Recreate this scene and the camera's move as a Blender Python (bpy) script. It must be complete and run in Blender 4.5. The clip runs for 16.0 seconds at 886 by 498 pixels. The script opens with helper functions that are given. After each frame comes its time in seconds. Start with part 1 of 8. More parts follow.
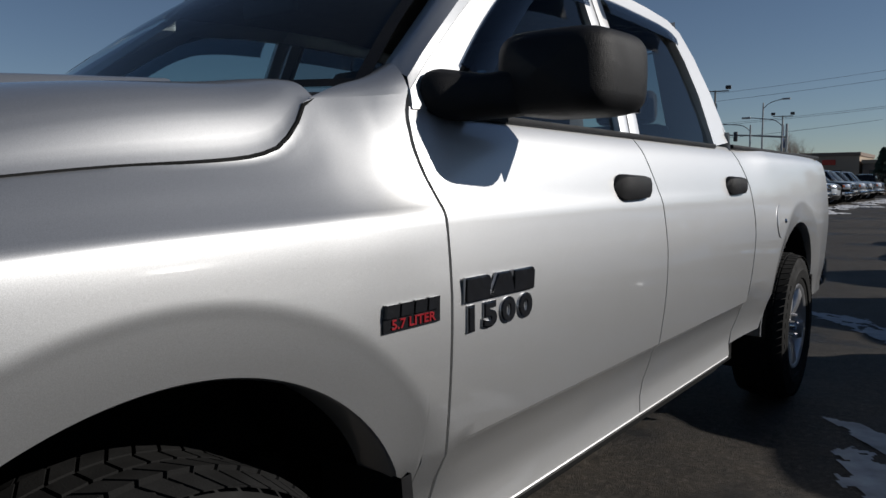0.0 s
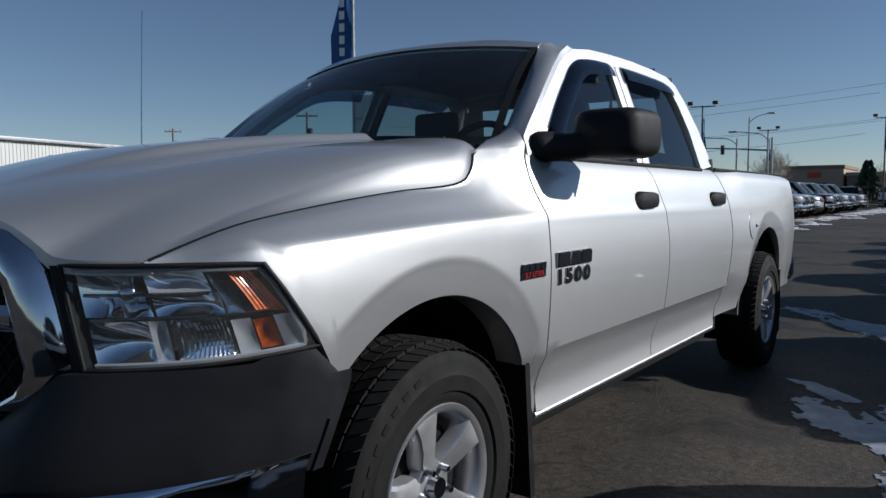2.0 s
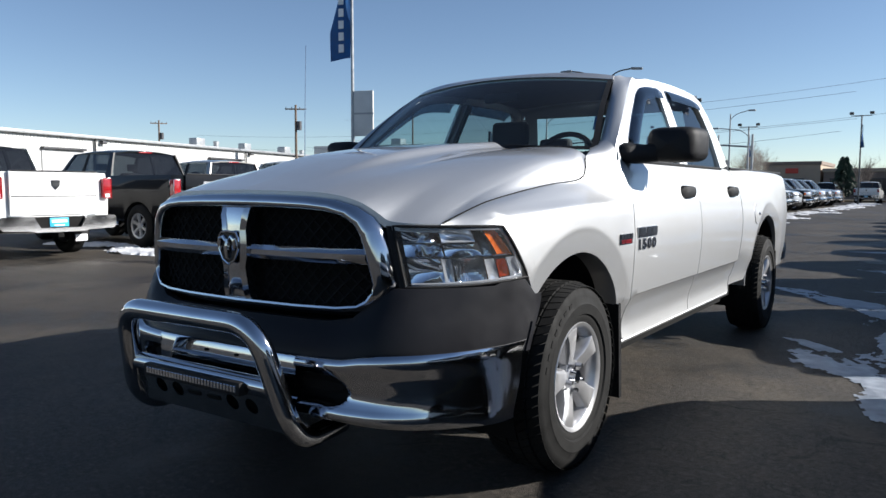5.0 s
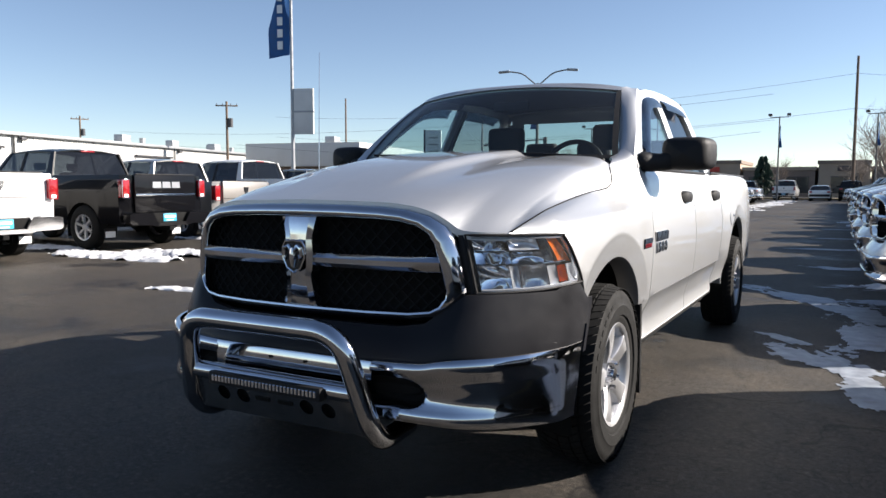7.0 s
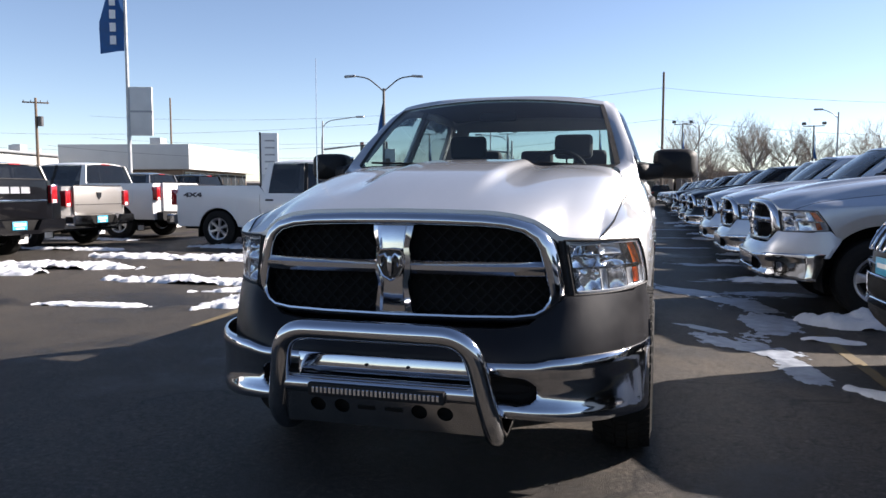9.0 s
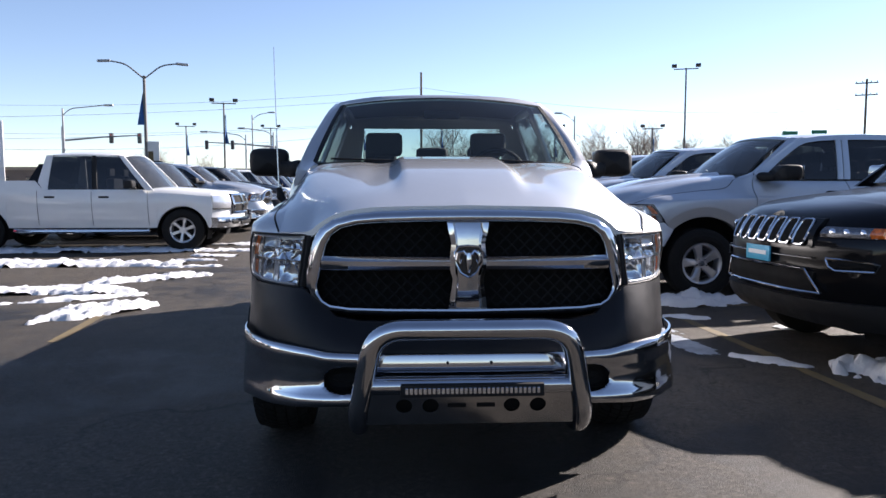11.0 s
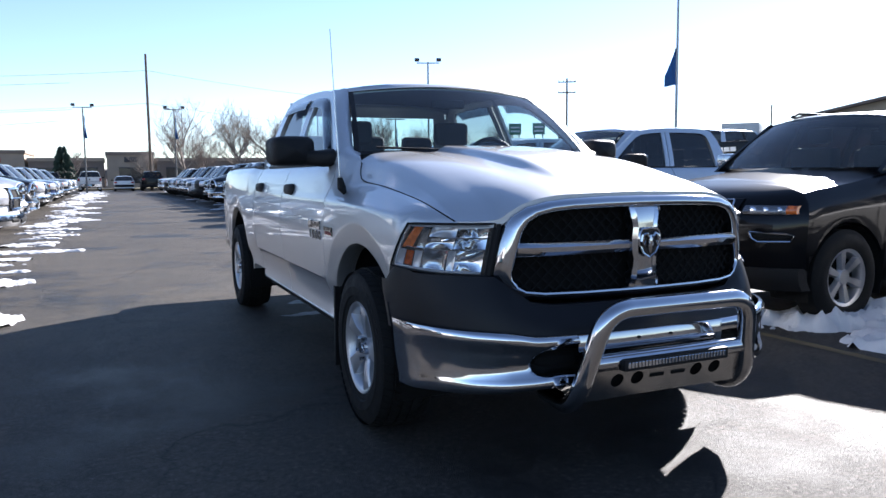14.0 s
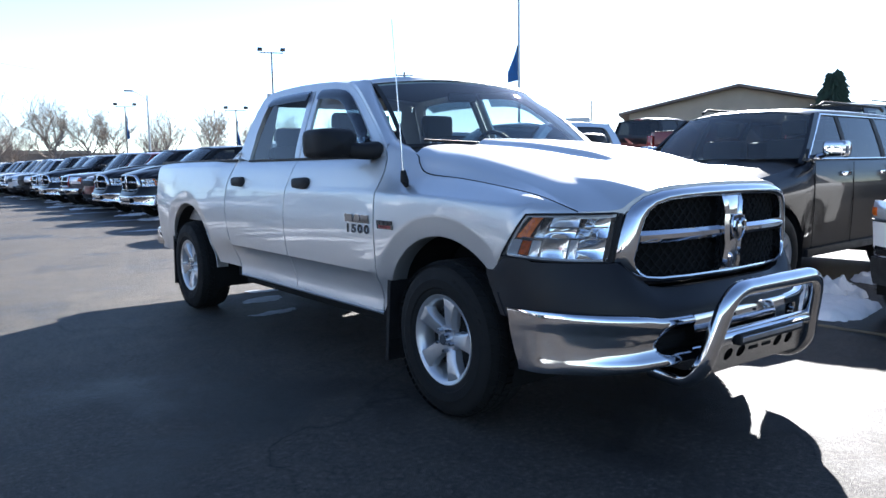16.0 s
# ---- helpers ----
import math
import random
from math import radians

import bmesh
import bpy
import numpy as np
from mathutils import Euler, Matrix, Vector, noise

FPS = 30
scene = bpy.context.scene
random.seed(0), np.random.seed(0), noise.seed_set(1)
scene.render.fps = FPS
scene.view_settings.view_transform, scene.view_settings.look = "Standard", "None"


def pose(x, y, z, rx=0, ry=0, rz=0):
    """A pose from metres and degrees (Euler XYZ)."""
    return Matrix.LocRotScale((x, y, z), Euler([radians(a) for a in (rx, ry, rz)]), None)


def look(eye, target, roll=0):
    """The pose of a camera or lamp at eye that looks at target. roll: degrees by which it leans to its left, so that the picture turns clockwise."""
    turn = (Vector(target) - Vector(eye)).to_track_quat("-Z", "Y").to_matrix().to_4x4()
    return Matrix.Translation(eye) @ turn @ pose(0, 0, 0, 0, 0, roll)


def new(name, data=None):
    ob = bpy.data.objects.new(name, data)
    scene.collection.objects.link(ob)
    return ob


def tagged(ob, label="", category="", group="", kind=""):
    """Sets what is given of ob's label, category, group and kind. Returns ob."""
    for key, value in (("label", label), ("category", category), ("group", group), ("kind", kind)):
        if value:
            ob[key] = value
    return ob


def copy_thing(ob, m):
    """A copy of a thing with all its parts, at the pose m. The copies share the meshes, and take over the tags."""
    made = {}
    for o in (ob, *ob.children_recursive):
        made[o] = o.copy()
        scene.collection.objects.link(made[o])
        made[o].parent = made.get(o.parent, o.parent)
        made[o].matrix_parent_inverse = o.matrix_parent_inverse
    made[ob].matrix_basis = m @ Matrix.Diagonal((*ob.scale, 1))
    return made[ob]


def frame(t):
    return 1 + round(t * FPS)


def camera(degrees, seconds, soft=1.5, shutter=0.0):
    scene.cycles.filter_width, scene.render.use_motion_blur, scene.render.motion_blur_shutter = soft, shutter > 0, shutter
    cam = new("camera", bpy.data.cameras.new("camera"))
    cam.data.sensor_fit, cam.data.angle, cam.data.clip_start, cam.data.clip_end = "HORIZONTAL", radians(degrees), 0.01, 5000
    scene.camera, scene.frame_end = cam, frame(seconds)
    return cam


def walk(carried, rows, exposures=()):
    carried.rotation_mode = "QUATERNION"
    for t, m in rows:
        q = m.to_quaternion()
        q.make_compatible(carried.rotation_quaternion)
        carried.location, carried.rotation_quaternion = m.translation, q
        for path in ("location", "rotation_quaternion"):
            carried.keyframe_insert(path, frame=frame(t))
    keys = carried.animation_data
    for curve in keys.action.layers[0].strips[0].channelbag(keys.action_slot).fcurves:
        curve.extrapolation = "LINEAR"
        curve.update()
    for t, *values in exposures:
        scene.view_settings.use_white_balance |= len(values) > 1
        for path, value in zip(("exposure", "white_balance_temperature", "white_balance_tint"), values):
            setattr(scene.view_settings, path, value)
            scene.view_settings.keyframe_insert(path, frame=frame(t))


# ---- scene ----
cam = camera(61.7, 16.0, soft=1.5)
PATH = [
    (0, (1.811, -0.523, 1.189), (0.625, 1.078, 1.013), -0.2),
    (0.5, (1.903, -0.768, 1.19), (0.721, 0.837, 1.03), -0.2),
    (1, (1.981, -1.055, 1.186), (0.803, 0.555, 1.04), -0.3),
    (1.5, (2.06, -1.325, 1.195), (0.889, 0.29, 1.049), -0.0),
    (2, (2.134, -1.596, 1.199), (0.969, 0.023, 1.055), -0.2),
    (2.5, (2.188, -1.857, 1.189), (1.028, -0.234, 1.048), -0.4),
    (3, (2.215, -2.12, 1.167), (1.06, -0.493, 1.025), -0.2),
    (3.5, (2.218, -2.371, 1.167), (1.073, -0.738, 1.02), -0.1),
    (4, (2.252, -2.594, 1.172), (1.115, -0.956, 1.02), -0.0),
    (6.5, (2.023, -3.095, 1.221), (0.988, -1.392, 1.048), 0.1),
    (7, (1.874, -3.221, 1.235), (0.91, -1.477, 1.068), 0.1),
    (7.5, (1.684, -3.371, 1.252), (0.809, -1.58, 1.083), 0.3),
    (8, (1.478, -3.494, 1.246), (0.704, -1.657, 1.086), 0.1),
    (10.5, (0.069, -3.899, 1.266), (-0.011, -1.907, 1.099), 0.2),
    (11, (-0.254, -3.889, 1.26), (-0.148, -1.899, 1.092), -0.0),
    (11.5, (-0.579, -3.88, 1.254), (-0.325, -1.904, 1.083), -0.1),
    (12, (-0.891, -3.853, 1.261), (-0.507, -1.898, 1.089), -0.3),
    (12.5, (-1.202, -3.778, 1.264), (-0.702, -1.85, 1.084), -0.5),
    (13, (-1.516, -3.696, 1.271), (-0.9, -1.802, 1.086), -0.3),
    (13.5, (-1.795, -3.602, 1.264), (-1.076, -1.746, 1.068), -0.4),
    (14, (-2.08, -3.525, 1.265), (-1.27, -1.707, 1.065), -0.6),
    (14.5, (-2.351, -3.402, 1.275), (-1.443, -1.631, 1.076), -0.6),
    (15, (-2.627, -3.237, 1.267), (-1.621, -1.52, 1.064), -0.6),
    (15.5, (-2.894, -3.087, 1.274), (-1.787, -1.436, 1.058), -0.8),
    (16, (-3.175, -2.943, 1.28), (-1.981, -1.355, 1.055), -0.9),
]
EXPOSURES = [(0, -0.27, 6350, 11), (1.5, -0.05, 6050, 10), (3.5, 0.55, 5950, 10), (4.5, 0.89, 6100, 10), (7, 1.40, 6700, 13), (11, 1.67, 6550, 18), (13, 1.72, 6200, 17), (14.5, 2.12, 6050, 14), (16, 2.42, 6000, 12)]
walk(cam, [(t, look(eye, target, roll)) for t, eye, target, roll in PATH], EXPOSURES)

# low winter sun behind the truck, on the driver's side
SUN_AZ, SUN_EL = radians(56), radians(27)
SUN_DIR = Vector((math.sin(SUN_AZ) * math.cos(SUN_EL), math.cos(SUN_AZ) * math.cos(SUN_EL), math.sin(SUN_EL)))
world = bpy.data.worlds.new("sky")
scene.world = world
world.use_nodes = True
wn = world.node_tree
sky = wn.nodes.new("ShaderNodeTexSky")
sky.sky_type = "NISHITA"
sky.sun_disc = False
sky.sun_elevation, sky.sun_rotation = SUN_EL, SUN_AZ
sky.altitude, sky.air_density, sky.dust_density, sky.ozone_density = 950, 0.85, 0.15, 1.3
wn.links.new(sky.outputs[0], wn.nodes["Background"].inputs[0])
wn.nodes["Background"].inputs[1].default_value = 0.060
sun = new("sun", bpy.data.lights.new("sun", "SUN"))
sun.data.energy, sun.data.angle, sun.data.color = 5.0, radians(0.55), (1.0, 0.95, 0.87)
sun.matrix_world = look(SUN_DIR * 60, (0, 0, 0))

# ---- tools ----
def link(name, bm, mat, smooth=35):
    me = bpy.data.meshes.new(name)
    bmesh.ops.recalc_face_normals(bm, faces=bm.faces)
    bm.to_mesh(me)
    bm.free()
    for m in mat if isinstance(mat, (list, tuple)) else [mat]:
        me.materials.append(m)
    if smooth:
        me.polygons.foreach_set("use_smooth", [True] * len(me.polygons))
        me.set_sharp_from_angle(angle=radians(smooth))
    return new(name, me)


def part(name, bm, mat, parent, label="", smooth=35):
    ob = link(name, bm, mat, smooth)
    ob.parent = parent
    return tagged(ob, label)


def base(name, m, label, category, group=""):
    ob = new(name)
    ob.empty_display_size = 0.2
    ob.matrix_world = m
    return tagged(ob, label, category, group)


def curve1(pts):
    """A smooth function through (t, value) pairs that does not overshoot."""
    t = np.array([p[0] for p in pts], float)
    v = np.array([p[1] for p in pts], float)
    d = np.diff(v) / np.diff(t)
    m = np.zeros(len(t))
    m[0], m[-1] = d[0], d[-1]
    for i in range(1, len(t) - 1):
        m[i] = 0 if d[i - 1] * d[i] <= 0 else 2 * d[i - 1] * d[i] / (d[i - 1] + d[i])

    def f(x):
        x = min(max(float(x), t[0]), t[-1])
        i = min(max(int(np.searchsorted(t, x)) - 1, 0), len(t) - 2)
        h = t[i + 1] - t[i]
        u = (x - t[i]) / h
        return float((2 * u**3 - 3 * u**2 + 1) * v[i] + (u**3 - 2 * u**2 + u) * h * m[i] + (3 * u**2 - 2 * u**3) * v[i + 1] + (u**3 - u**2) * h * m[i + 1])
    return f


def grid(bm, rows, close=False, mat=0):
    """Faces between rows of points; close joins the last point of a row to its first."""
    vs = [[bm.verts.new(p) for p in r] for r in rows]
    for a, b in zip(vs, vs[1:]):
        n = len(a)
        for i in range(n if close else n - 1):
            j = (i + 1) % n
            f = bm.faces.new((a[i], a[j], b[j], b[i]))
            f.material_index = mat
    return vs


def rim_in(bm, offset):
    """Turns the open edges of a panel inwards, so that it shows a thickness."""
    edges = [e for e in bm.edges if e.is_boundary]
    made = bmesh.ops.extrude_edge_only(bm, edges=edges)["geom"]
    bmesh.ops.translate(bm, vec=offset, verts=[g for g in made if isinstance(g, bmesh.types.BMVert)])


def thick(bm, depth):
    bmesh.ops.recalc_face_normals(bm, faces=bm.faces)
    bmesh.ops.solidify(bm, geom=list(bm.faces), thickness=depth)


def box(bm, x0, x1, y0, y1, z0, z1, bevel=0.0, m=None, mat=0, segments=2):
    made = bmesh.ops.create_cube(bm, size=1, matrix=Matrix.Translation(((x0 + x1) / 2, (y0 + y1) / 2, (z0 + z1) / 2)) @ Matrix.Diagonal((x1 - x0, y1 - y0, z1 - z0, 1)))
    vs = made["verts"]
    if bevel:
        es = list({e for v in vs for e in v.link_edges})
        vs = bmesh.ops.bevel(bm, geom=es, offset=bevel, segments=segments, affect="EDGES", profile=0.6)["verts"]
    if m is not None:
        bmesh.ops.transform(bm, matrix=m, verts=vs)
    for f in {f for v in vs for f in v.link_faces}:
        f.material_index = mat
    return vs


def tube(bm, pts, r, n=12, caps=True):
    """A round tube along points; r is a number or one per point."""
    pts = [Vector(p) for p in pts]
    rows = []
    up = None
    for i, p in enumerate(pts):
        d = (pts[min(i + 1, len(pts) - 1)] - pts[max(i - 1, 0)]).normalized()
        if up is None:
            up = d.orthogonal().normalized()
        up = (up - d * up.dot(d)).normalized()
        side = d.cross(up)
        rr = r[i] if isinstance(r, (list, tuple)) else r
        rows.append([p + up * (rr * math.cos(2 * math.pi * k / n)) + side * (rr * math.sin(2 * math.pi * k / n)) for k in range(n)])
    vs = grid(bm, rows, close=True)
    if caps:
        bm.faces.new(vs[0])
        bm.faces.new(list(reversed(vs[-1])))


def round_path(pts, r, n=6):
    """Points with the corners of a path rounded."""
    pts = [Vector(p) for p in pts]
    out = [pts[0]]
    for a, b, c in zip(pts, pts[1:], pts[2:]):
        p, q = b + (a - b).normalized() * r, b + (c - b).normalized() * r
        for k in range(n + 1):
            u = k / n
            out.append(p * (1 - u) ** 2 + b * 2 * u * (1 - u) + q * u * u)
    out.append(pts[-1])
    return out


def lathe(bm, prof, n=48, axis="x", mat=0):
    """Turns a profile of (along, radius) round an axis."""
    rows = []
    for k in range(n):
        a = 2 * math.pi * k / n
        rows.append([(u, r * math.cos(a), r * math.sin(a)) if axis == "x" else (r * math.cos(a), r * math.sin(a), u) for u, r in prof])
    rows.append(rows[0])
    grid(bm, rows, mat=mat)
    bmesh.ops.remove_doubles(bm, verts=bm.verts, dist=1e-5)


def prism(bm, outline, depth, m=Matrix(), mat=0):
    """A plate: an outline of (x, y) raised by depth along z."""
    lo = [bm.verts.new(m @ Vector((x, y, 0))) for x, y in outline]
    hi = [bm.verts.new(m @ Vector((x, y, depth))) for x, y in outline]
    fs = [bm.faces.new(list(reversed(lo))), bm.faces.new(hi)]
    for i in range(len(lo)):
        j = (i + 1) % len(lo)
        fs.append(bm.faces.new((lo[i], lo[j], hi[j], hi[i])))
    for f in fs:
        f.material_index = mat


def text_mesh(words, size, depth, squash=1.0, bold=0.0):
    cu = bpy.data.curves.new("words", "FONT")
    cu.body, cu.size, cu.extrude, cu.align_x, cu.align_y = words, size, depth, "CENTER", "CENTER"
    cu.offset = bold
    ob = bpy.data.objects.new("words", cu)
    scene.collection.objects.link(ob)
    me = bpy.data.meshes.new_from_object(ob.evaluated_get(bpy.context.evaluated_depsgraph_get()))
    bpy.data.objects.remove(ob)
    bpy.data.curves.remove(cu)
    bm = bmesh.new()
    bm.from_mesh(me)
    bpy.data.meshes.remove(me)
    bmesh.ops.scale(bm, vec=(squash, 1, 1), verts=bm.verts)
    return bm


# ---- materials ----
def material(name):
    mat = bpy.data.materials.new(name)
    mat.use_nodes = True
    nt = mat.node_tree
    return mat, nt, nt.nodes["Principled BSDF"]


def noise_node(nt, scale, detail=4.0, rough=0.55, coords="Object", stretch=None):
    tc = nt.nodes.new("ShaderNodeTexCoord")
    n = nt.nodes.new("ShaderNodeTexNoise")
    n.inputs["Scale"].default_value, n.inputs["Detail"].default_value, n.inputs["Roughness"].default_value = scale, detail, rough
    src = tc.outputs[coords]
    if stretch:
        mp = nt.nodes.new("ShaderNodeMapping")
        mp.inputs["Scale"].default_value = stretch
        nt.links.new(src, mp.inputs[0])
        src = mp.outputs[0]
    nt.links.new(src, n.inputs["Vector"])
    return n.outputs["Fac"]


def ramp(nt, fac, stops):
    r = nt.nodes.new("ShaderNodeValToRGB")
    while len(r.color_ramp.elements) < len(stops):
        r.color_ramp.elements.new(0.5)
    for e, (p, c) in zip(r.color_ramp.elements, stops):
        e.position = p
        e.color = (*c, 1) if isinstance(c, tuple) else (c, c, c, 1)
    nt.links.new(fac, r.inputs[0])
    return r.outputs[0]


def bump(nt, b, fac, strength, dist):
    n = nt.nodes.new("ShaderNodeBump")
    n.inputs["Strength"].default_value, n.inputs["Distance"].default_value = strength, dist
    nt.links.new(fac, n.inputs["Height"])
    nt.links.new(n.outputs[0], b.inputs["Normal"])
    return n


def mixed(nt, fac, a, b, blend="MIX"):
    n = nt.nodes.new("ShaderNodeMix")
    n.data_type, n.blend_type = "RGBA", blend
    for s, v in ((0, fac), (6, a), (7, b)):
        if isinstance(v, (int, float)):
            n.inputs[s].default_value = v
        elif isinstance(v, tuple):
            n.inputs[s].default_value = (*v, 1)
        else:
            nt.links.new(v, n.inputs[s])
    return n.outputs[2]


def simple(name, color, rough=0.5, metal=0.0, spread=0.12, scale=9.0, bumpy=0.0, bump_scale=120.0, coat=0.0, coords="Object"):
    """A surface with some mottling of colour and roughness, and a fine relief."""
    mat, nt, b = material(name)
    f = noise_node(nt, scale, 6, coords=coords)
    lo = tuple(c * (1 - spread) for c in color)
    hi = tuple(min(1, c * (1 + spread)) for c in color)
    nt.links.new(ramp(nt, f, [(0.3, lo), (0.7, hi)]), b.inputs["Base Color"])
    nt.links.new(ramp(nt, f, [(0.3, rough * 0.85), (0.7, min(1, rough * 1.2))]), b.inputs["Roughness"])
    b.inputs["Metallic"].default_value = metal
    b.inputs["Coat Weight"].default_value = coat
    b.inputs["Coat Roughness"].default_value = 0.04
    if bumpy:
        bump(nt, b, noise_node(nt, bump_scale, 3, coords=coords), bumpy, 0.002)
    return mat


def car_paint(name, color, metal=0.0, rough=0.4, dirt=0.08):
    """Clear-coated paint with fine flakes and a thin film of road dust low down on the panels."""
    mat, nt, b = material(name)
    flake = noise_node(nt, 900, 1)
    c1 = ramp(nt, flake, [(0.35, tuple(c * (0.9 if metal else 0.98) for c in color)), (0.65, tuple(min(1, c * (1.1 if metal else 1.02)) for c in color))])
    dust = ramp(nt, noise_node(nt, 3.5, 8, 0.65), [(0.45, 0.0), (0.8, dirt)])
    c2 = mixed(nt, dust, c1, (0.32, 0.29, 0.26))
    nt.links.new(c2, b.inputs["Base Color"])
    b.inputs["Metallic"].default_value = metal
    b.inputs["Roughness"].default_value = rough
    dark = max(color) < 0.05
    b.inputs["Specular IOR Level"].default_value = 0.5 if metal > 0.4 else 0.05 if dark else 0.15
    b.inputs["Coat Weight"].default_value = 1.0 if metal > 0.4 else 0.4 if dark else 0.8
    nt.links.new(ramp(nt, noise_node(nt, 6, 6), [(0.3, 0.012), (0.75, 0.06)]), b.inputs["Coat Roughness"])
    return mat


def glass_pane(name, tint, gloss=0.02, dust=0.0):
    """A thin tinted pane: sees through, and mirrors more at grazing angles; dust lies on it as a thin film."""
    mat = bpy.data.materials.new(name)
    mat.use_nodes = True
    nt = mat.node_tree
    nt.nodes.clear()
    out = nt.nodes.new("ShaderNodeOutputMaterial")
    tr = nt.nodes.new("ShaderNodeBsdfTransparent")
    tr.inputs[0].default_value = (*tint, 1)
    gl = nt.nodes.new("ShaderNodeBsdfGlossy")
    gl.inputs["Roughness"].default_value = gloss
    lw = nt.nodes.new("ShaderNodeLayerWeight")
    lw.inputs[0].default_value = 0.5
    power = nt.nodes.new("ShaderNodeMath")
    power.operation = "POWER"
    power.inputs[1].default_value = 5.0
    nt.links.new(lw.outputs["Facing"], power.inputs[0])
    fr = nt.nodes.new("ShaderNodeMath")
    fr.operation = "MULTIPLY_ADD"
    fr.inputs[1].default_value, fr.inputs[2].default_value = 0.93, 0.065
    nt.links.new(power.outputs[0], fr.inputs[0])
    mx = nt.nodes.new("ShaderNodeMixShader")
    nt.links.new(fr.outputs[0], mx.inputs[0])
    nt.links.new(tr.outputs[0], mx.inputs[1])
    nt.links.new(gl.outputs[0], mx.inputs[2])
    if dust:
        df = nt.nodes.new("ShaderNodeBsdfDiffuse")
        df.inputs[0].default_value = (0.62, 0.62, 0.60, 1)
        film = nt.nodes.new("ShaderNodeMixShader")
        nt.links.new(ramp(nt, noise_node(nt, 4.0, 6, 0.6), [(0.3, dust * 0.6), (0.7, dust * 1.4)]), film.inputs[0])
        nt.links.new(mx.outputs[0], film.inputs[1])
        nt.links.new(df.outputs[0], film.inputs[2])
        mx = film
    nt.links.new(mx.outputs[0], out.inputs[0])
    return mat


SILVER = car_paint("silver_paint", (0.535, 0.54, 0.545), 0.90, 0.50, 0.05)
WHITE = car_paint("white_paint", (0.66, 0.66, 0.65), 0.0, 0.35)
BLACK = car_paint("black_paint", (0.0035, 0.0035, 0.0045), 0.0, 0.30, 0.002)
GRAPHITE = car_paint("graphite_paint", (0.07, 0.075, 0.085), 0.6, 0.36, 0.03)
GREY = car_paint("grey_silver_paint", (0.48, 0.51, 0.55), 0.85, 0.48)
BLUE = car_paint("navy_paint", (0.015, 0.028, 0.08), 0.3, 0.36, 0.02)
TAUPE = car_paint("taupe_paint", (0.26, 0.245, 0.23), 0.6, 0.38, 0.03)
MAROON = car_paint("maroon_paint", (0.12, 0.010, 0.013), 0.3, 0.36, 0.02)
CHROME = simple("chrome", (0.54, 0.55, 0.575), 0.075, 1.0, 0.06, 7.0)
STEEL = simple("polished_steel", (0.52, 0.52, 0.52), 0.18, 1.0, 0.08, 20.0)
ALLOY = simple("alloy", (0.50, 0.50, 0.51), 0.33, 0.75, 0.08, 15.0)
TRIM = simple("black_trim", (0.010, 0.010, 0.011), 0.55, 0.0, 0.25, 12.0, 0.6, 450.0)
VALANCE = simple("dark_grey_plastic", (0.010, 0.010, 0.012), 0.40, 0.0, 0.15, 6.0, 0.12, 500.0)
for _m, _k in ((TRIM, 0.22), (VALANCE, 0.20)):
    _m.node_tree.nodes["Principled BSDF"].inputs["Specular IOR Level"].default_value = _k
RUBBER = simple("tyre_rubber", (0.010, 0.0098, 0.0095), 0.75, 0.0, 0.35, 14.0, 0.4, 300.0)
UNDER = simple("underbody", (0.006, 0.006, 0.006), 0.85, 0.0, 0.3, 6.0)
for _m in (RUBBER, UNDER):
    _m.node_tree.nodes["Principled BSDF"].inputs["Specular IOR Level"].default_value = 0.18
CABIN = simple("cabin_cloth", (0.035, 0.036, 0.040), 0.85, 0.0, 0.2, 25.0, 0.3, 400.0)
LAMP_RED = simple("red_lens", (0.26, 0.008, 0.011), 0.12, 0.0, 0.1, 30.0, coat=1.0)
AMBER = simple("amber_lens", (0.56, 0.115, 0.010), 0.18, 0.0, 0.45, 45.0, coat=1.0)
REFLECT = simple("reflector", (0.66, 0.67, 0.70), 0.16, 0.65, 0.06, 20.0)
MIRROR = simple("mirror_finish", (0.80, 0.82, 0.85), 0.07, 1.0, 0.04, 20.0)
BUCKET = simple("lamp_bucket", (0.20, 0.205, 0.22), 0.22, 0.8, 0.1, 20.0)
BADGE = simple("badge_black", (0.02, 0.021, 0.024), 0.2, 0.3, 0.1, 30.0, coat=0.5)
BADGE_RED = simple("badge_red", (0.26, 0.012, 0.018), 0.35, 0.0, 0.1, 30.0)
PLATE_BLUE = simple("dealer_plate_blue", (0.03, 0.33, 0.52), 0.4, 0.0, 0.06, 30.0)
PLATE_WHITE = simple("white_print", (0.75, 0.76, 0.76), 0.5, 0.0, 0.05, 30.0)
CLEAR = glass_pane("clear_lens", (0.88, 0.91, 0.93), 0.02, 0.03)
WINDSHIELD = glass_pane("windshield_glass", (0.60, 0.71, 0.72), 0.01, 0.011)
TINTED = glass_pane("tinted_glass", (0.42, 0.47, 0.48), 0.01)
LIGHT_TINT = glass_pane("lightly_tinted_glass", (0.72, 0.82, 0.82), 0.01)
TINTED_DARK = glass_pane("dark_tinted_glass", (0.10, 0.11, 0.12), 0.01, 0.005)
# the dust film here also stands in for sky mirrored in the pane
WINDSHIELD_DARK = glass_pane("parked_windshield", (0.42, 0.49, 0.50), 0.01, 0.035)
SMOKED = glass_pane("smoked_visor", (0.30, 0.34, 0.40), 0.03)
FLAGCLOTH = simple("blue_flag_cloth", (0.014, 0.085, 0.25), 0.8, 0.0, 0.2, 3.0)
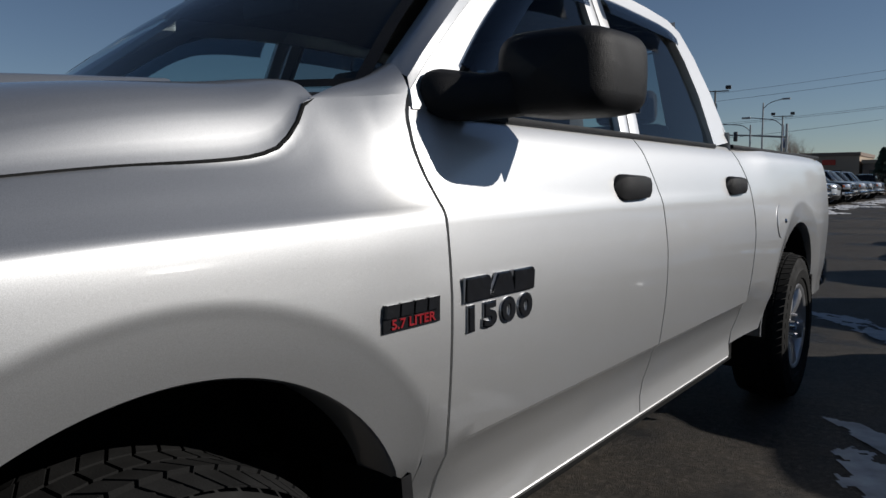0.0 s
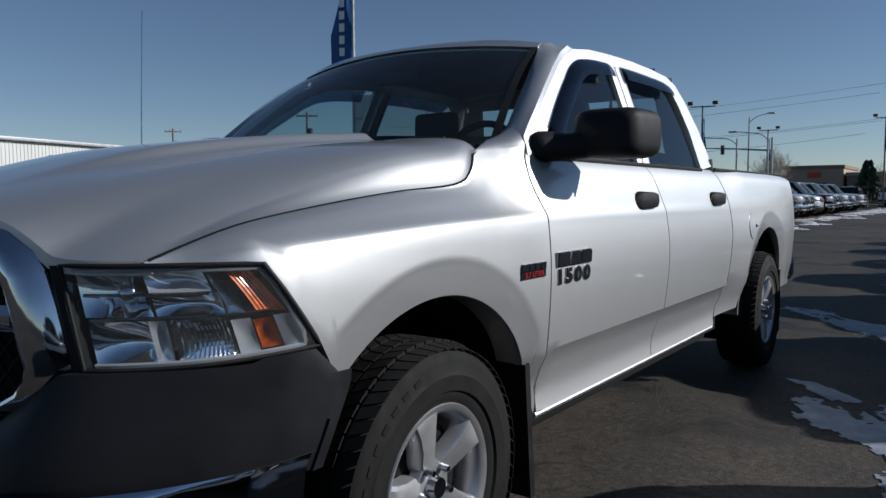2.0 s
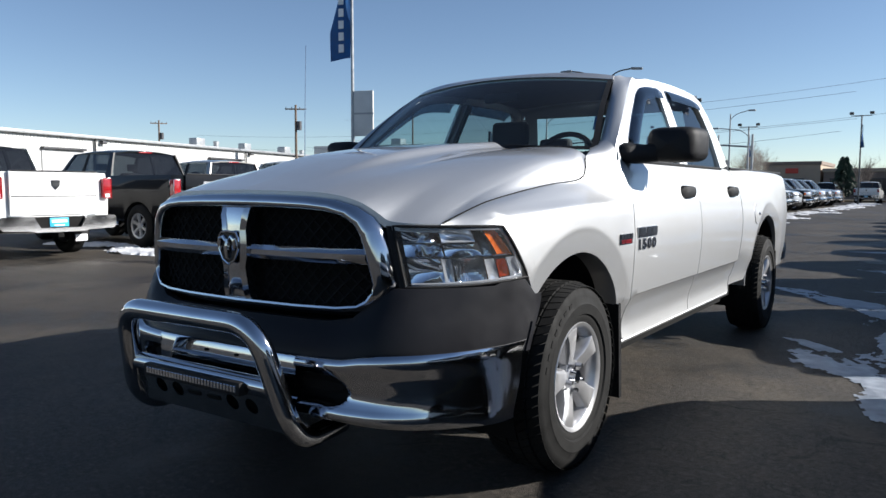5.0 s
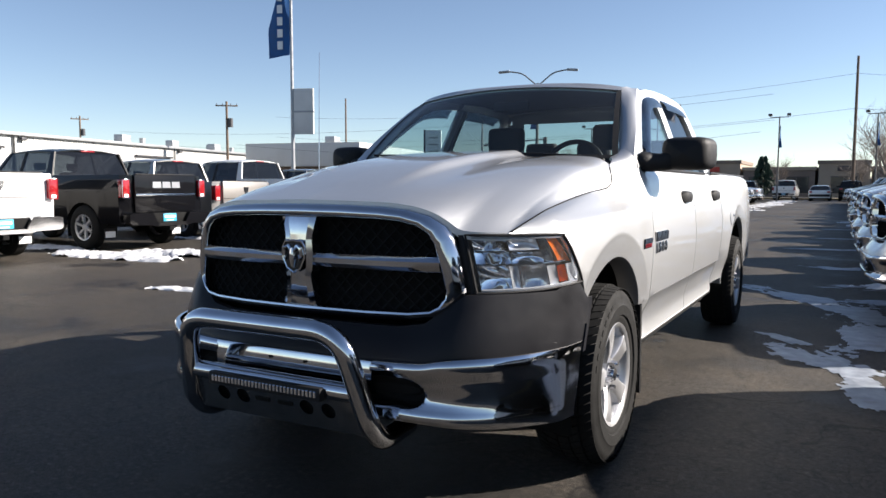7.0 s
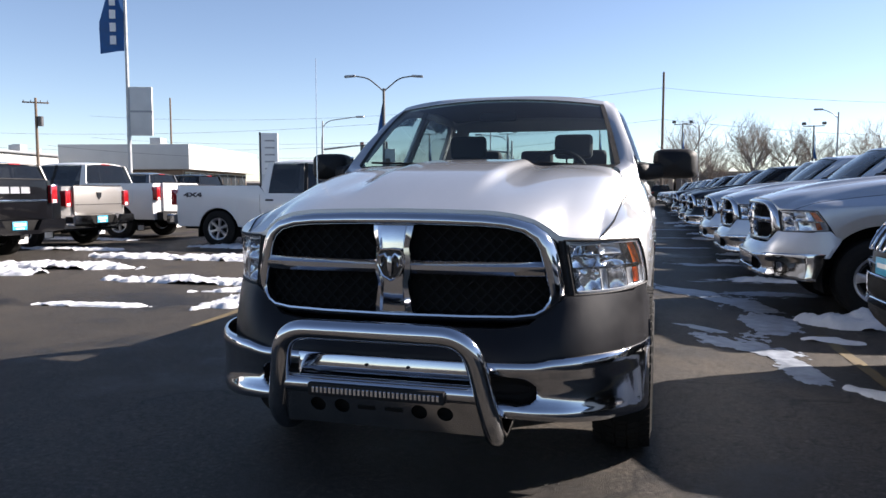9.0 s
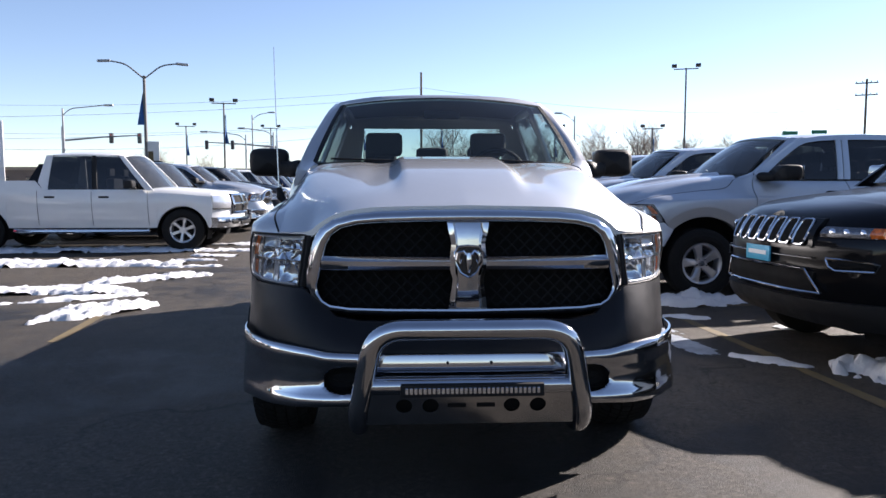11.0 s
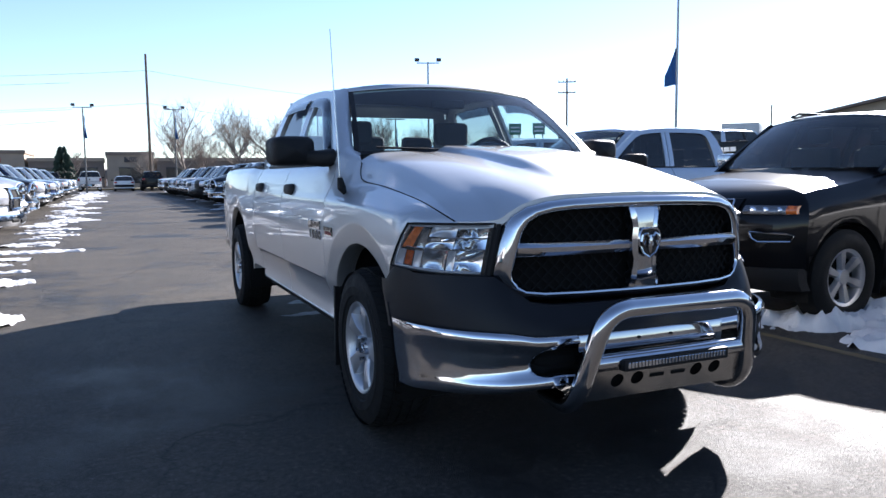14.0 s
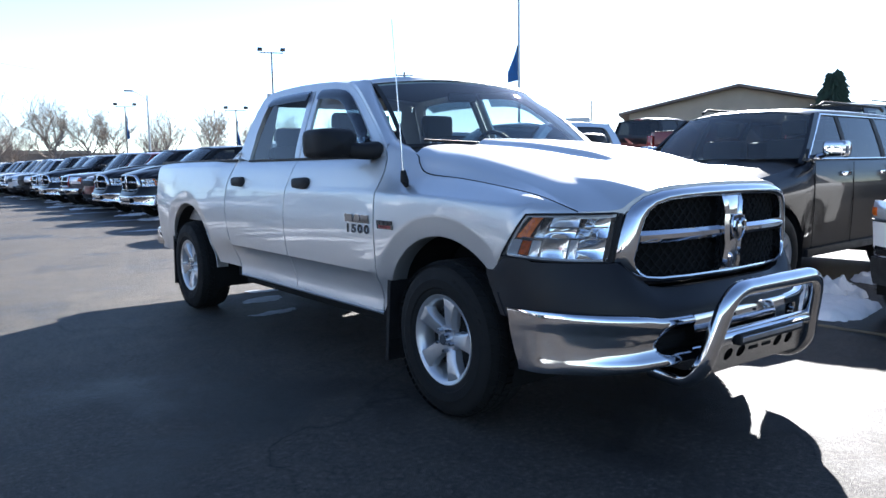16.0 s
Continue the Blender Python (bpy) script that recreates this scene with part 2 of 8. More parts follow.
GALV = simple("galvanised_steel", (0.34, 0.35, 0.36), 0.45, 0.6, 0.15, 4.0)
DARKMETAL = simple("dark_metal", (0.06, 0.06, 0.065), 0.5, 0.4, 0.2, 5.0)
WOODPOLE = simple("weathered_pole_wood", (0.13, 0.095, 0.07), 0.85, 0.0, 0.3, 3.0, 0.5, 60.0)


def snow_material():
    mat, nt, b = material("snow")
    big = noise_node(nt, 2.2, 8, 0.7)
    nt.links.new(ramp(nt, big, [(0.3, (0.66, 0.67, 0.69)), (0.58, (0.58, 0.59, 0.61)), (0.8, (0.34, 0.33, 0.32))]), b.inputs["Base Color"])
    b.inputs["Roughness"].default_value = 0.6
    b.inputs["Subsurface Weight"].default_value = 0.0
    bump(nt, b, noise_node(nt, 40, 6, 0.7), 0.7, 0.012)
    return mat


SNOW = snow_material()


def asphalt_material():
    mat, nt, b = material("asphalt")
    grain = noise_node(nt, 160, 3, 0.6)
    mid = noise_node(nt, 2.4, 8, 0.6)
    big = noise_node(nt, 0.22, 6, 0.6)
    c = ramp(nt, grain, [(0.3, (0.014, 0.0125, 0.011)), (0.5, (0.046, 0.041, 0.036)), (0.72, (0.14, 0.124, 0.107))])
    c = mixed(nt, ramp(nt, mid, [(0.40, 0.0), (0.64, 0.70)]), c, (0.082, 0.068, 0.052))
    c = mixed(nt, ramp(nt, big, [(0.42, 0.0), (0.60, 0.62)]), c, (0.028, 0.026, 0.024))
    # coarser chips and worn pits
    chips = noise_node(nt, 34, 5, 0.75)
    c = mixed(nt, ramp(nt, chips, [(0.52, 0.0), (0.68, 0.60)]), c, (0.150, 0.132, 0.112))
    c = mixed(nt, ramp(nt, chips, [(0.34, 0.65), (0.46, 0.0)]), c, (0.012, 0.011, 0.010))
    # damp stains left by melted snow
    wet = ramp(nt, noise_node(nt, 0.5, 10, 0.70), [(0.52, 0.0), (0.60, 0.80)])
    c = mixed(nt, wet, c, (0.012, 0.012, 0.012))
    # cracks
    tc = nt.nodes.new("ShaderNodeTexCoord")
    warp = nt.nodes.new("ShaderNodeTexNoise")
    warp.inputs["Scale"].default_value = 1.3
    warp.inputs["Detail"].default_value = 6
    nt.links.new(tc.outputs["Object"], warp.inputs["Vector"])
    add = nt.nodes.new("ShaderNodeVectorMath")
    add.operation = "ADD"
    nt.links.new(tc.outputs["Object"], add.inputs[0])
    nt.links.new(warp.outputs["Color"], add.inputs[1])
    vor = nt.nodes.new("ShaderNodeTexVoronoi")
    vor.feature = "DISTANCE_TO_EDGE"
    vor.inputs["Scale"].default_value = 0.33
    nt.links.new(add.outputs[0], vor.inputs["Vector"])
    crack = mixed(nt, ramp(nt, noise_node(nt, 0.6, 4, 0.6), [(0.44, 0.0), (0.54, 0.85)]), (0.0, 0.0, 0.0), ramp(nt, vor.outputs["Distance"], [(0.0, 1.0), (0.0060, 0.0)]))
    c = mixed(nt, crack, c, (0.012, 0.012, 0.012))
    # pits between the stone chips, some of them joined into short cracks
    pit = nt.nodes.new("ShaderNodeTexVoronoi")
    pit.feature = "DISTANCE_TO_EDGE"
    pit.inputs["Scale"].default_value = 13.0
    nt.links.new(add.outputs[0], pit.inputs["Vector"])
    pits = mixed(nt, ramp(nt, noise_node(nt, 5.0, 6, 0.7), [(0.47, 0.0), (0.56, 1.0)]), (0.0, 0.0, 0.0), ramp(nt, pit.outputs["Distance"], [(0.0, 1.0), (0.09, 0.0)]))
    c = mixed(nt, pits, c, (0.030, 0.027, 0.024))
    nt.links.new(c, b.inputs["Base Color"])
    rough = mixed(nt, wet, ramp(nt, grain, [(0.3, 0.50), (0.7, 0.78)]), (0.42, 0.42, 0.42))
    nt.links.new(rough, b.inputs["Roughness"])
    b.inputs["Specular IOR Level"].default_value = 0.15
    bump(nt, b, grain, 1.0, 0.008)
    return mat


ASPHALT = asphalt_material()

# ---- ground ----
def ground_sheet():
    bm = bmesh.new()
    xs = [-2500, -600, -200, -80, -40, -20, -10, 0, 10, 20, 40, 80, 200, 600, 2500]
    rise = curve1([(-3000, 0), (8.5, 0), (10, 0.08), (13.5, 0.62), (15, 0.70), (3000, 0.7)])
    fine = xs[:8] + [4, 8, 8.5, 9, 10, 11, 12, 13, 14, 15] + xs[9:]
    grid(bm, [[(x, y, rise(x)) for x in fine] for y in xs])
    tagged(link("ground", bm, ASPHALT, 0), "dark worn asphalt of a car lot with damp stains", "ground", kind="structure")


ground_sheet()

# ---- the silver pickup ----
# x to its driver's side, y backwards from the front axle, z up
WB = 3.87
STATIONS = [
    (-0.74, [(0.60, 0.83), (0.85, 0.80), (1.00, 0.788), (1.068, 0.78)]),
    (-0.56, [(0.60, 0.935), (0.85, 0.935), (1.00, 0.930), (1.06, 0.922), (1.085, 0.912), (1.097, 0.898), (1.125, 0.850), (1.135, 0.812)]),
    (-0.43, [(0.50, 0.955), (0.85, 0.960), (0.98, 0.959), (1.07, 0.952), (1.092, 0.946), (1.104, 0.934), (1.120, 0.910), (1.145, 0.866), (1.158, 0.822)]),
    (0.0, [(0.40, 0.965), (0.80, 0.978), (0.95, 0.981), (1.06, 0.978), (1.110, 0.973), (1.122, 0.966), (1.132, 0.952), (1.148, 0.928), (1.175, 0.891), (1.200, 0.854), (1.212, 0.836)]),
    (0.3, [(0.40, 0.965), (0.80, 0.979), (0.95, 0.983), (1.06, 0.980), (1.120, 0.974), (1.132, 0.967), (1.142, 0.954), (1.160, 0.931), (1.190, 0.896), (1.215, 0.868), (1.238, 0.845)]),
    (0.36, [(0.40, 0.962), (0.80, 0.979), (0.95, 0.984), (1.06, 0.981), (1.121, 0.974), (1.134, 0.967), (1.145, 0.954), (1.166, 0.931), (1.200, 0.898), (1.235, 0.866), (1.276, 0.836)]),
    (0.43, [(0.43, 0.955), (0.80, 0.979), (0.95, 0.984), (1.06, 0.981), (1.121, 0.974), (1.135, 0.967), (1.148, 0.954), (1.173, 0.932), (1.215, 0.900), (1.262, 0.866), (1.31, 0.832), (1.347, 0.803)]),
    (0.52, [(0.43, 0.925), (0.47, 0.935), (0.52, 0.928), (0.60, 0.945), (0.66, 0.965), (0.95, 0.984), (1.06, 0.980), (1.120, 0.973), (1.136, 0.966), (1.150, 0.955), (1.18, 0.936), (1.235, 0.906), (1.30, 0.872), (1.35, 0.840), (1.388, 0.803)]),
    (0.62, [(0.43, 0.928), (0.47, 0.937), (0.52, 0.926), (0.60, 0.943), (0.66, 0.968), (0.95, 0.985), (1.06, 0.979), (1.120, 0.972), (1.138, 0.966), (1.155, 0.957), (1.20, 0.941), (1.27, 0.919), (1.33, 0.898), (1.372, 0.884), (1.40, 0.850), (1.42, 0.800)]),
    (0.70, [(0.43, 0.930), (0.47, 0.938), (0.52, 0.925), (0.60, 0.942), (0.655, 0.953), (0.674, 0.972), (0.95, 0.986), (1.06, 0.979), (1.12, 0.972), (1.139, 0.967), (1.157, 0.960), (1.2, 0.950), (1.28, 0.926), (1.315, 0.905), (1.345, 0.88), (1.40, 0.86)]),
    (2.85, [(0.43, 0.930), (0.47, 0.938), (0.52, 0.925), (0.60, 0.942), (0.655, 0.953), (0.674, 0.972), (0.95, 0.986), (1.1, 0.972), (1.2, 0.952), (1.28, 0.926), (1.315, 0.905), (1.345, 0.88), (1.40, 0.86)]),
    (3.30, [(0.43, 0.945), (0.55, 0.955), (0.67, 0.985), (0.95, 0.995), (1.1, 0.978), (1.22, 0.956), (1.30, 0.935), (1.335, 0.905)]),
    (3.87, [(0.43, 0.96), (0.55, 0.970), (0.67, 0.990), (0.95, 1.0), (1.1, 0.980), (1.22, 0.958), (1.30, 0.937), (1.335, 0.905)]),
    (4.40, [(0.43, 0.945), (0.55, 0.955), (0.67, 0.975), (0.95, 0.988), (1.1, 0.972), (1.22, 0.952), (1.30, 0.930), (1.335, 0.90)]),
    (4.80, [(0.43, 0.925), (0.55, 0.935), (0.67, 0.950), (0.95, 0.965), (1.1, 0.955), (1.22, 0.938), (1.30, 0.915), (1.335, 0.885)]),
]
FTOP = curve1([(-0.745, 1.066), (-0.56, 1.132), (-0.43, 1.156), (0.0, 1.211), (0.24, 1.231), (0.31, 1.247), (0.36, 1.280), (0.43, 1.343), (0.52, 1.353), (0.60, 1.364), (0.645, 1.388)])
CREASE = curve1([(-0.745, 1.03), (-0.56, 1.089), (-0.43, 1.097), (0.0, 1.118), (0.3, 1.128), (0.43, 1.131), (0.62, 1.134), (5.0, 1.134)])
STATION_F = [(y, curve1(pr), CREASE(y), FTOP(y)) for y, pr in STATIONS]


def side_x(y, z):
    """Half width of the body, rolled in round the wheel arches."""
    x = body_x(y, z)
    for c, a, b in ((0.03, 0.535, 0.525), (3.84, 0.56, 0.575)):
        if abs(y - c) < 0.70 and z > 0.40:
            d = math.hypot((y - c) / a, (z - 0.40) / b)
            r = (d - 1) * 0.5 * (a + b)
            if r < 0.11:
                k = min(max((0.11 - r) / 0.11, 0), 1)
                x -= 0.021 * k * min(1.0, 0.45 + 3.0 * k)
    return x


def body_x(y, z):
    """Half width without the arches; between stations the crease and the upper edge keep their lines."""
    if y > 1.0 or z < 0.9:
        return curve1([(s[0], s[1](z)) for s in STATION_F])(y)
    c, t = CREASE(y), FTOP(y)
    pts = []
    for yy, f, ci, ti in STATION_F:
        if z < c:
            q = 0.9 + (z - 0.9) * (ci - 0.9) / (c - 0.9)
        else:
            q = ci + (z - c) * (ti - ci) / (t - c)
        pts.append((yy, f(q)))
    return curve1(pts)(y)


GAP_F = curve1([(0.40, 0.625), (1.0, 0.622), (1.13, 0.622), (1.21, 0.600), (1.26, 0.593), (1.31, 0.596), (1.343, 0.606), (1.37, 0.621), (1.39, 0.643), (1.44, 0.70)])
GAP_B = curve1([(0.42, 1.70), (0.52, 1.735), (0.65, 1.770), (0.9, 1.80), (1.1, 1.79), (1.25, 1.735), (1.36, 1.695)])
GAP_R = curve1([(0.42, 2.70), (0.52, 2.735), (0.65, 2.81), (0.8, 2.865), (1.0, 2.89), (1.15, 2.87), (1.28, 2.80), (1.36, 2.77)])


def arch(c, a, b, z0=0.40):
    return lambda y: z0 + b * math.sqrt(max(0.0, 1 - ((y - c) / a) ** 2)) if abs(y - c) < a else 0.43


ARCH_F = arch(0.03, 0.535, 0.525)
ARCH_R = arch(3.84, 0.56, 0.575)


def panel(s, y0, y1, zbot, ztop, cols, nz, flange=0.022):
    """A side panel between two edges y0(z), y1(z), from zbot(y) up to ztop(y). s: +1 driver's side, -1 the other."""
    bm = bmesh.new()
    rows = []
    for u in cols:
        yc = y0(0.9) + (y1(0.9) - y0(0.9)) * u
        zb, zt = zbot(yc), ztop(yc)
        for _ in range(8):
            zt = 0.5 * (zt + ztop(y0(zt) + (y1(zt) - y0(zt)) * u))
        if zb < 0.5:
            zc = CREASE(yc) + 0.003
            zs = list(np.linspace(zb, 0.655, 5)) + [0.6745] + list(np.linspace(0.70, zc - 0.026, nz - 23)) + [zc - 0.016, zc - 0.009, zc - 0.003, zc + 0.003, zc + 0.009, zc + 0.016] + list(np.linspace(zc + 0.028, zt, 11))
        else:
            zc = CREASE(yc) + 0.003
            if zb < zc - 0.06 and zt > zc + 0.04:
                zs = list(np.linspace(zb, zc - 0.026, nz - 17)) + [zc - 0.016, zc - 0.009, zc - 0.003, zc + 0.003, zc + 0.009, zc + 0.016] + list(np.linspace(zc + 0.028, zt, 11))
            else:
                zs = np.linspace(zb, zt, nz)
        rows.append([])
        for z in zs:
            y = y0(z) + (y1(z) - y0(z)) * u
            rows[-1].append((s * side_x(y, z), y, z))
    grid(bm, rows)
    rim_in(bm, (-s * flange, 0, 0))
    return bm


def hero_wheel(parent, m, s, detail=True):
    """A tyre with blocky tread on a five-spoke alloy rim; s: the side that its face looks to."""
    R, W = 0.402, 0.262
    bm = bmesh.new()
    bmesh.ops.create_cone(bm, cap_ends=True, segments=32, radius1=0.16, radius2=0.16, depth=0.10, matrix=Matrix.Rotation(radians(90), 4, "Y"))
    hub = part("wheel", bm, UNDER, parent, "wheel with tyre and alloy rim")
    hub.matrix_local = m
    # tyre carcass
    bm = bmesh.new()
    h = W / 2
    prof = [(-h + 0.03, 0.222), (-h + 0.012, 0.232), (-h + 0.004, 0.25), (-h + 0.004, 0.262), (-h - 0.004, 0.268), (-h - 0.007, 0.31), (-h - 0.002, 0.318), (-h + 0.001, 0.345), (-h + 0.010, 0.372), (-h + 0.03, R - 0.013), (0, R - 0.009)]
    prof = prof + [(-u, r) for u, r in reversed(prof[:-1])]
    lathe(bm, prof, 72)
    part("tyre", bm, RUBBER, hub)
    bm = bmesh.new()
    n = 60
    ribs = [(-0.128, -0.082), (-0.074, -0.030), (-0.022, 0.022), (0.030, 0.074), (0.082, 0.128)]
    for i in range(n):
        for j, (u0, u1) in enumerate(ribs):
            a = 2 * math.pi * (i + (0.5 if j % 2 else 0.0)) / n
            d = 2 * math.pi / n
            edge = abs(u0 + u1) > 0.15
            skew = 0.30 * d * (1 if j < 2 else -1 if j > 2 else 0)
            top = R - (0.006 if edge else 0.0)
            pts = []
            for rr in (R - 0.020, top):
                for uu, sk in ((u0, -skew), (u1, skew)):
                    drop = 0.012 if edge and abs(uu) > 0.11 else 0.0
                    for da in (0.06, 0.90):
                        ang = a + d * da + sk
                        q = rr - (drop if rr == top else 0)
                        pts.append(bm.verts.new((uu, q * math.cos(ang), q * math.sin(ang))))
            b0, b1, b2, b3, t0, t1, t2, t3 = pts
            for f in ((t0, t1, t3, t2), (b0, b1, t1, t0), (b2, b3, t3, t2), (b0, b2, t2, t0), (b1, b3, t3, t1)):
                bm.faces.new(f)
    if detail:
        tagged(part("tread", bm, RUBBER, hub, "blocky tyre tread"), kind="stuff")
    else:
        bm.free()
    # raised lettering on the sidewall, as plain bars
    for k in range(14 if detail else 0):
        bm = bmesh.new()
        a = radians(20 + k * 9 if k < 7 else 200 + (k - 7) * 9)
        box(bm, s * h - s * 0.003, s * h + s * 0.0022, -0.013, 0.013, 0.324, 0.340, 0.0, Matrix.Rotation(a, 4, "X"))
        part("sidewall_letter", bm, RUBBER, hub)
    # rim
    bm = bmesh.new()
    f = s * (h - 0.012)
    lathe(bm, [(-f, 0.225), (-f * 0.9, 0.205), (f * 0.55, 0.195), (f * 0.9, 0.204), (f, 0.218), (f + s * 0.004, 0.230), (f - s * 0.006, 0.236), (f - s * 0.02, 0.228)], 64)
    for k in range(5):
        rot = Matrix.Rotation(radians(72 * k + 14), 4, "X")
        rows = []
        for r, w, u in ((0.035, 0.026, 0.030), (0.075, 0.036, 0.024), (0.12, 0.037, 0.012), (0.165, 0.043, 0.006), (0.205, 0.054, 0.004), (0.214, 0.056, 0.006)):
            x = f - s * u
            rows.append([rot @ Vector(p) for p in ((x - s * 0.05, -w - 0.005, r), (x - s * 0.008, -w, r), (x, -w + 0.007, r), (x, w - 0.012, r), (x - s * 0.010, w, r), (x - s * 0.05, w + 0.005, r))])
        grid(bm, rows)
    bmesh.ops.create_cone(bm, cap_ends=True, segments=40, radius1=0.078, radius2=0.070, depth=0.03, matrix=Matrix.Translation((f - s * 0.042, 0, 0)) @ Matrix.Rotation(radians(90 * s), 4, "Y"))
    rim = part("rim", bm, ALLOY, hub, "five-spoke silver alloy rim", 40)
    bm = bmesh.new()
    bmesh.ops.create_cone(bm, cap_ends=True, segments=28, radius1=0.034, radius2=0.028, depth=0.03, matrix=Matrix.Translation((f - s * 0.016, 0, 0)) @ Matrix.Rotation(radians(90 * s), 4, "Y"))
    part("centre_cap", bm, CHROME, hub, "chrome centre cap")
    for k in range(5):
        bm = bmesh.new()
        a = radians(72 * k + 50)
        bmesh.ops.create_cone(bm, cap_ends=True, segments=6, radius1=0.012, radius2=0.009, depth=0.035, matrix=Matrix.Translation((f - s * 0.016, 0.057 * math.cos(a), 0.057 * math.sin(a))) @ Matrix.Rotation(radians(90 * s), 4, "Y"))
        part("lug_nut", bm, CHROME, hub)
    bm = bmesh.new()
    lathe(bm, [(f - s * 0.10, 0.05), (f - s * 0.10, 0.172), (f - s * 0.085, 0.175), (f - s * 0.085, 0.05)], 36)
    part("brake_disc", bm, DARKMETAL, hub)
    return hub


def HOOD_EDGE(y):
    return FTOP(min(y, 0.43)) + 0.002


def HOOD_W(y):
    return side_x(min(y, 0.43), FTOP(min(y, 0.43))) + 0.001


HOOD_FLANK = curve1([(0.0, 0.0), (0.012, 0.10), (0.03, 0.31), (0.05, 0.50), (0.08, 0.66), (0.12, 0.77), (0.18, 0.85), (0.27, 0.91), (0.40, 0.955), (0.60, 0.985), (0.85, 1.0)])
NOSE = curve1([(0.0, -0.955), (0.3, -0.942), (0.5, -0.912), (0.62, -0.872), (0.70, -0.825), (0.78, -0.745), (0.86, -0.645), (0.91, -0.55), (0.945, -0.46), (0.965, -0.36)])
HOOD_C = curve1([(0.0, 1.186), (0.06, 1.212), (0.2, 1.262), (0.45, 1.325), (0.75, 1.378), (1.0, 1.405)])


HOOD_LIP = curve1([(0.0, 1.186), (0.36, 1.178), (0.46, 1.166), (0.54, 1.143), (0.60, 1.107), (0.64, 1.078), (0.70, 1.070), (0.78, 1.067)])


def hood_point(u, v):
    """u across (-1 to 1), v from the front edge (0) to the cowl (1)."""
    yb = 0.50 - 0.055 * u * u
    y = -0.745 + (yb + 0.745) * v
    w, ze = HOOD_W(y), HOOD_EDGE(y)
    x = u * (w - 0.0025)
    yf = NOSE(abs(x)) if abs(x) < 0.775 else -0.745
    y = (yf + 0.012) + (yb - yf - 0.012) * v
    zc = HOOD_C(v)
    a = abs(u)
    t = min(max((v - 0.05) / 0.75, 0), 1)
    t = t * t * (3 - 2 * t)
    z = ze + (zc - ze) * ((1 - a**2.7) * (1 - t) + HOOD_FLANK((1 - a) * w) * t)
    # raised centre section with firm shoulders, and a shallow valley outside each of them
    t = min(max((0.335 - 0.03 * (1 - v) - abs(x)) / 0.075, 0), 1)
    deep = min(max((v - 0.06) / 0.40, 0), 1)
    deep = deep * deep * (3 - 2 * deep)
    front = HOOD_LIP(abs(x)) - (1.066 + (1.186 - 1.066) * (1 - a**2.7))
    z += front * max(0.0, 1 - v) ** 7
    z += (0.030 * (t * t * (3 - 2 * t)) - 0.009 * math.exp(-(((abs(x) - 0.39) / 0.07) ** 2))) * deep
    return Vector((x, y, z))


def cab_x(z):
    t = min(max((z - 1.335) / 0.50, 0), 1.05)
    return 0.886 - 0.188 * t**1.15


OUTER = [(0.6175, 1.372), (0.70, 1.440), (0.885, 1.573), (1.08, 1.702), (1.20, 1.772), (1.32, 1.816), (1.50, 1.842), (1.72, 1.856), (2.0, 1.864), (2.30, 1.862), (2.52, 1.850), (2.62, 1.815), (2.68, 1.72), (2.73, 1.56), (2.775, 1.36)]


def strip(bm, a, b, n=1, s=1, lift=0.0):
    """A surface between two lines of (y, z) on the cab's side."""
    rows = []
    for (ya, za), (yb, zb) in zip(a, b):
        rows.append([(s * (cab_x(za + (zb - za) * k / n) + lift), ya + (yb - ya) * k / n, za + (zb - za) * k / n) for k in range(n + 1)])
    return grid(bm, rows)


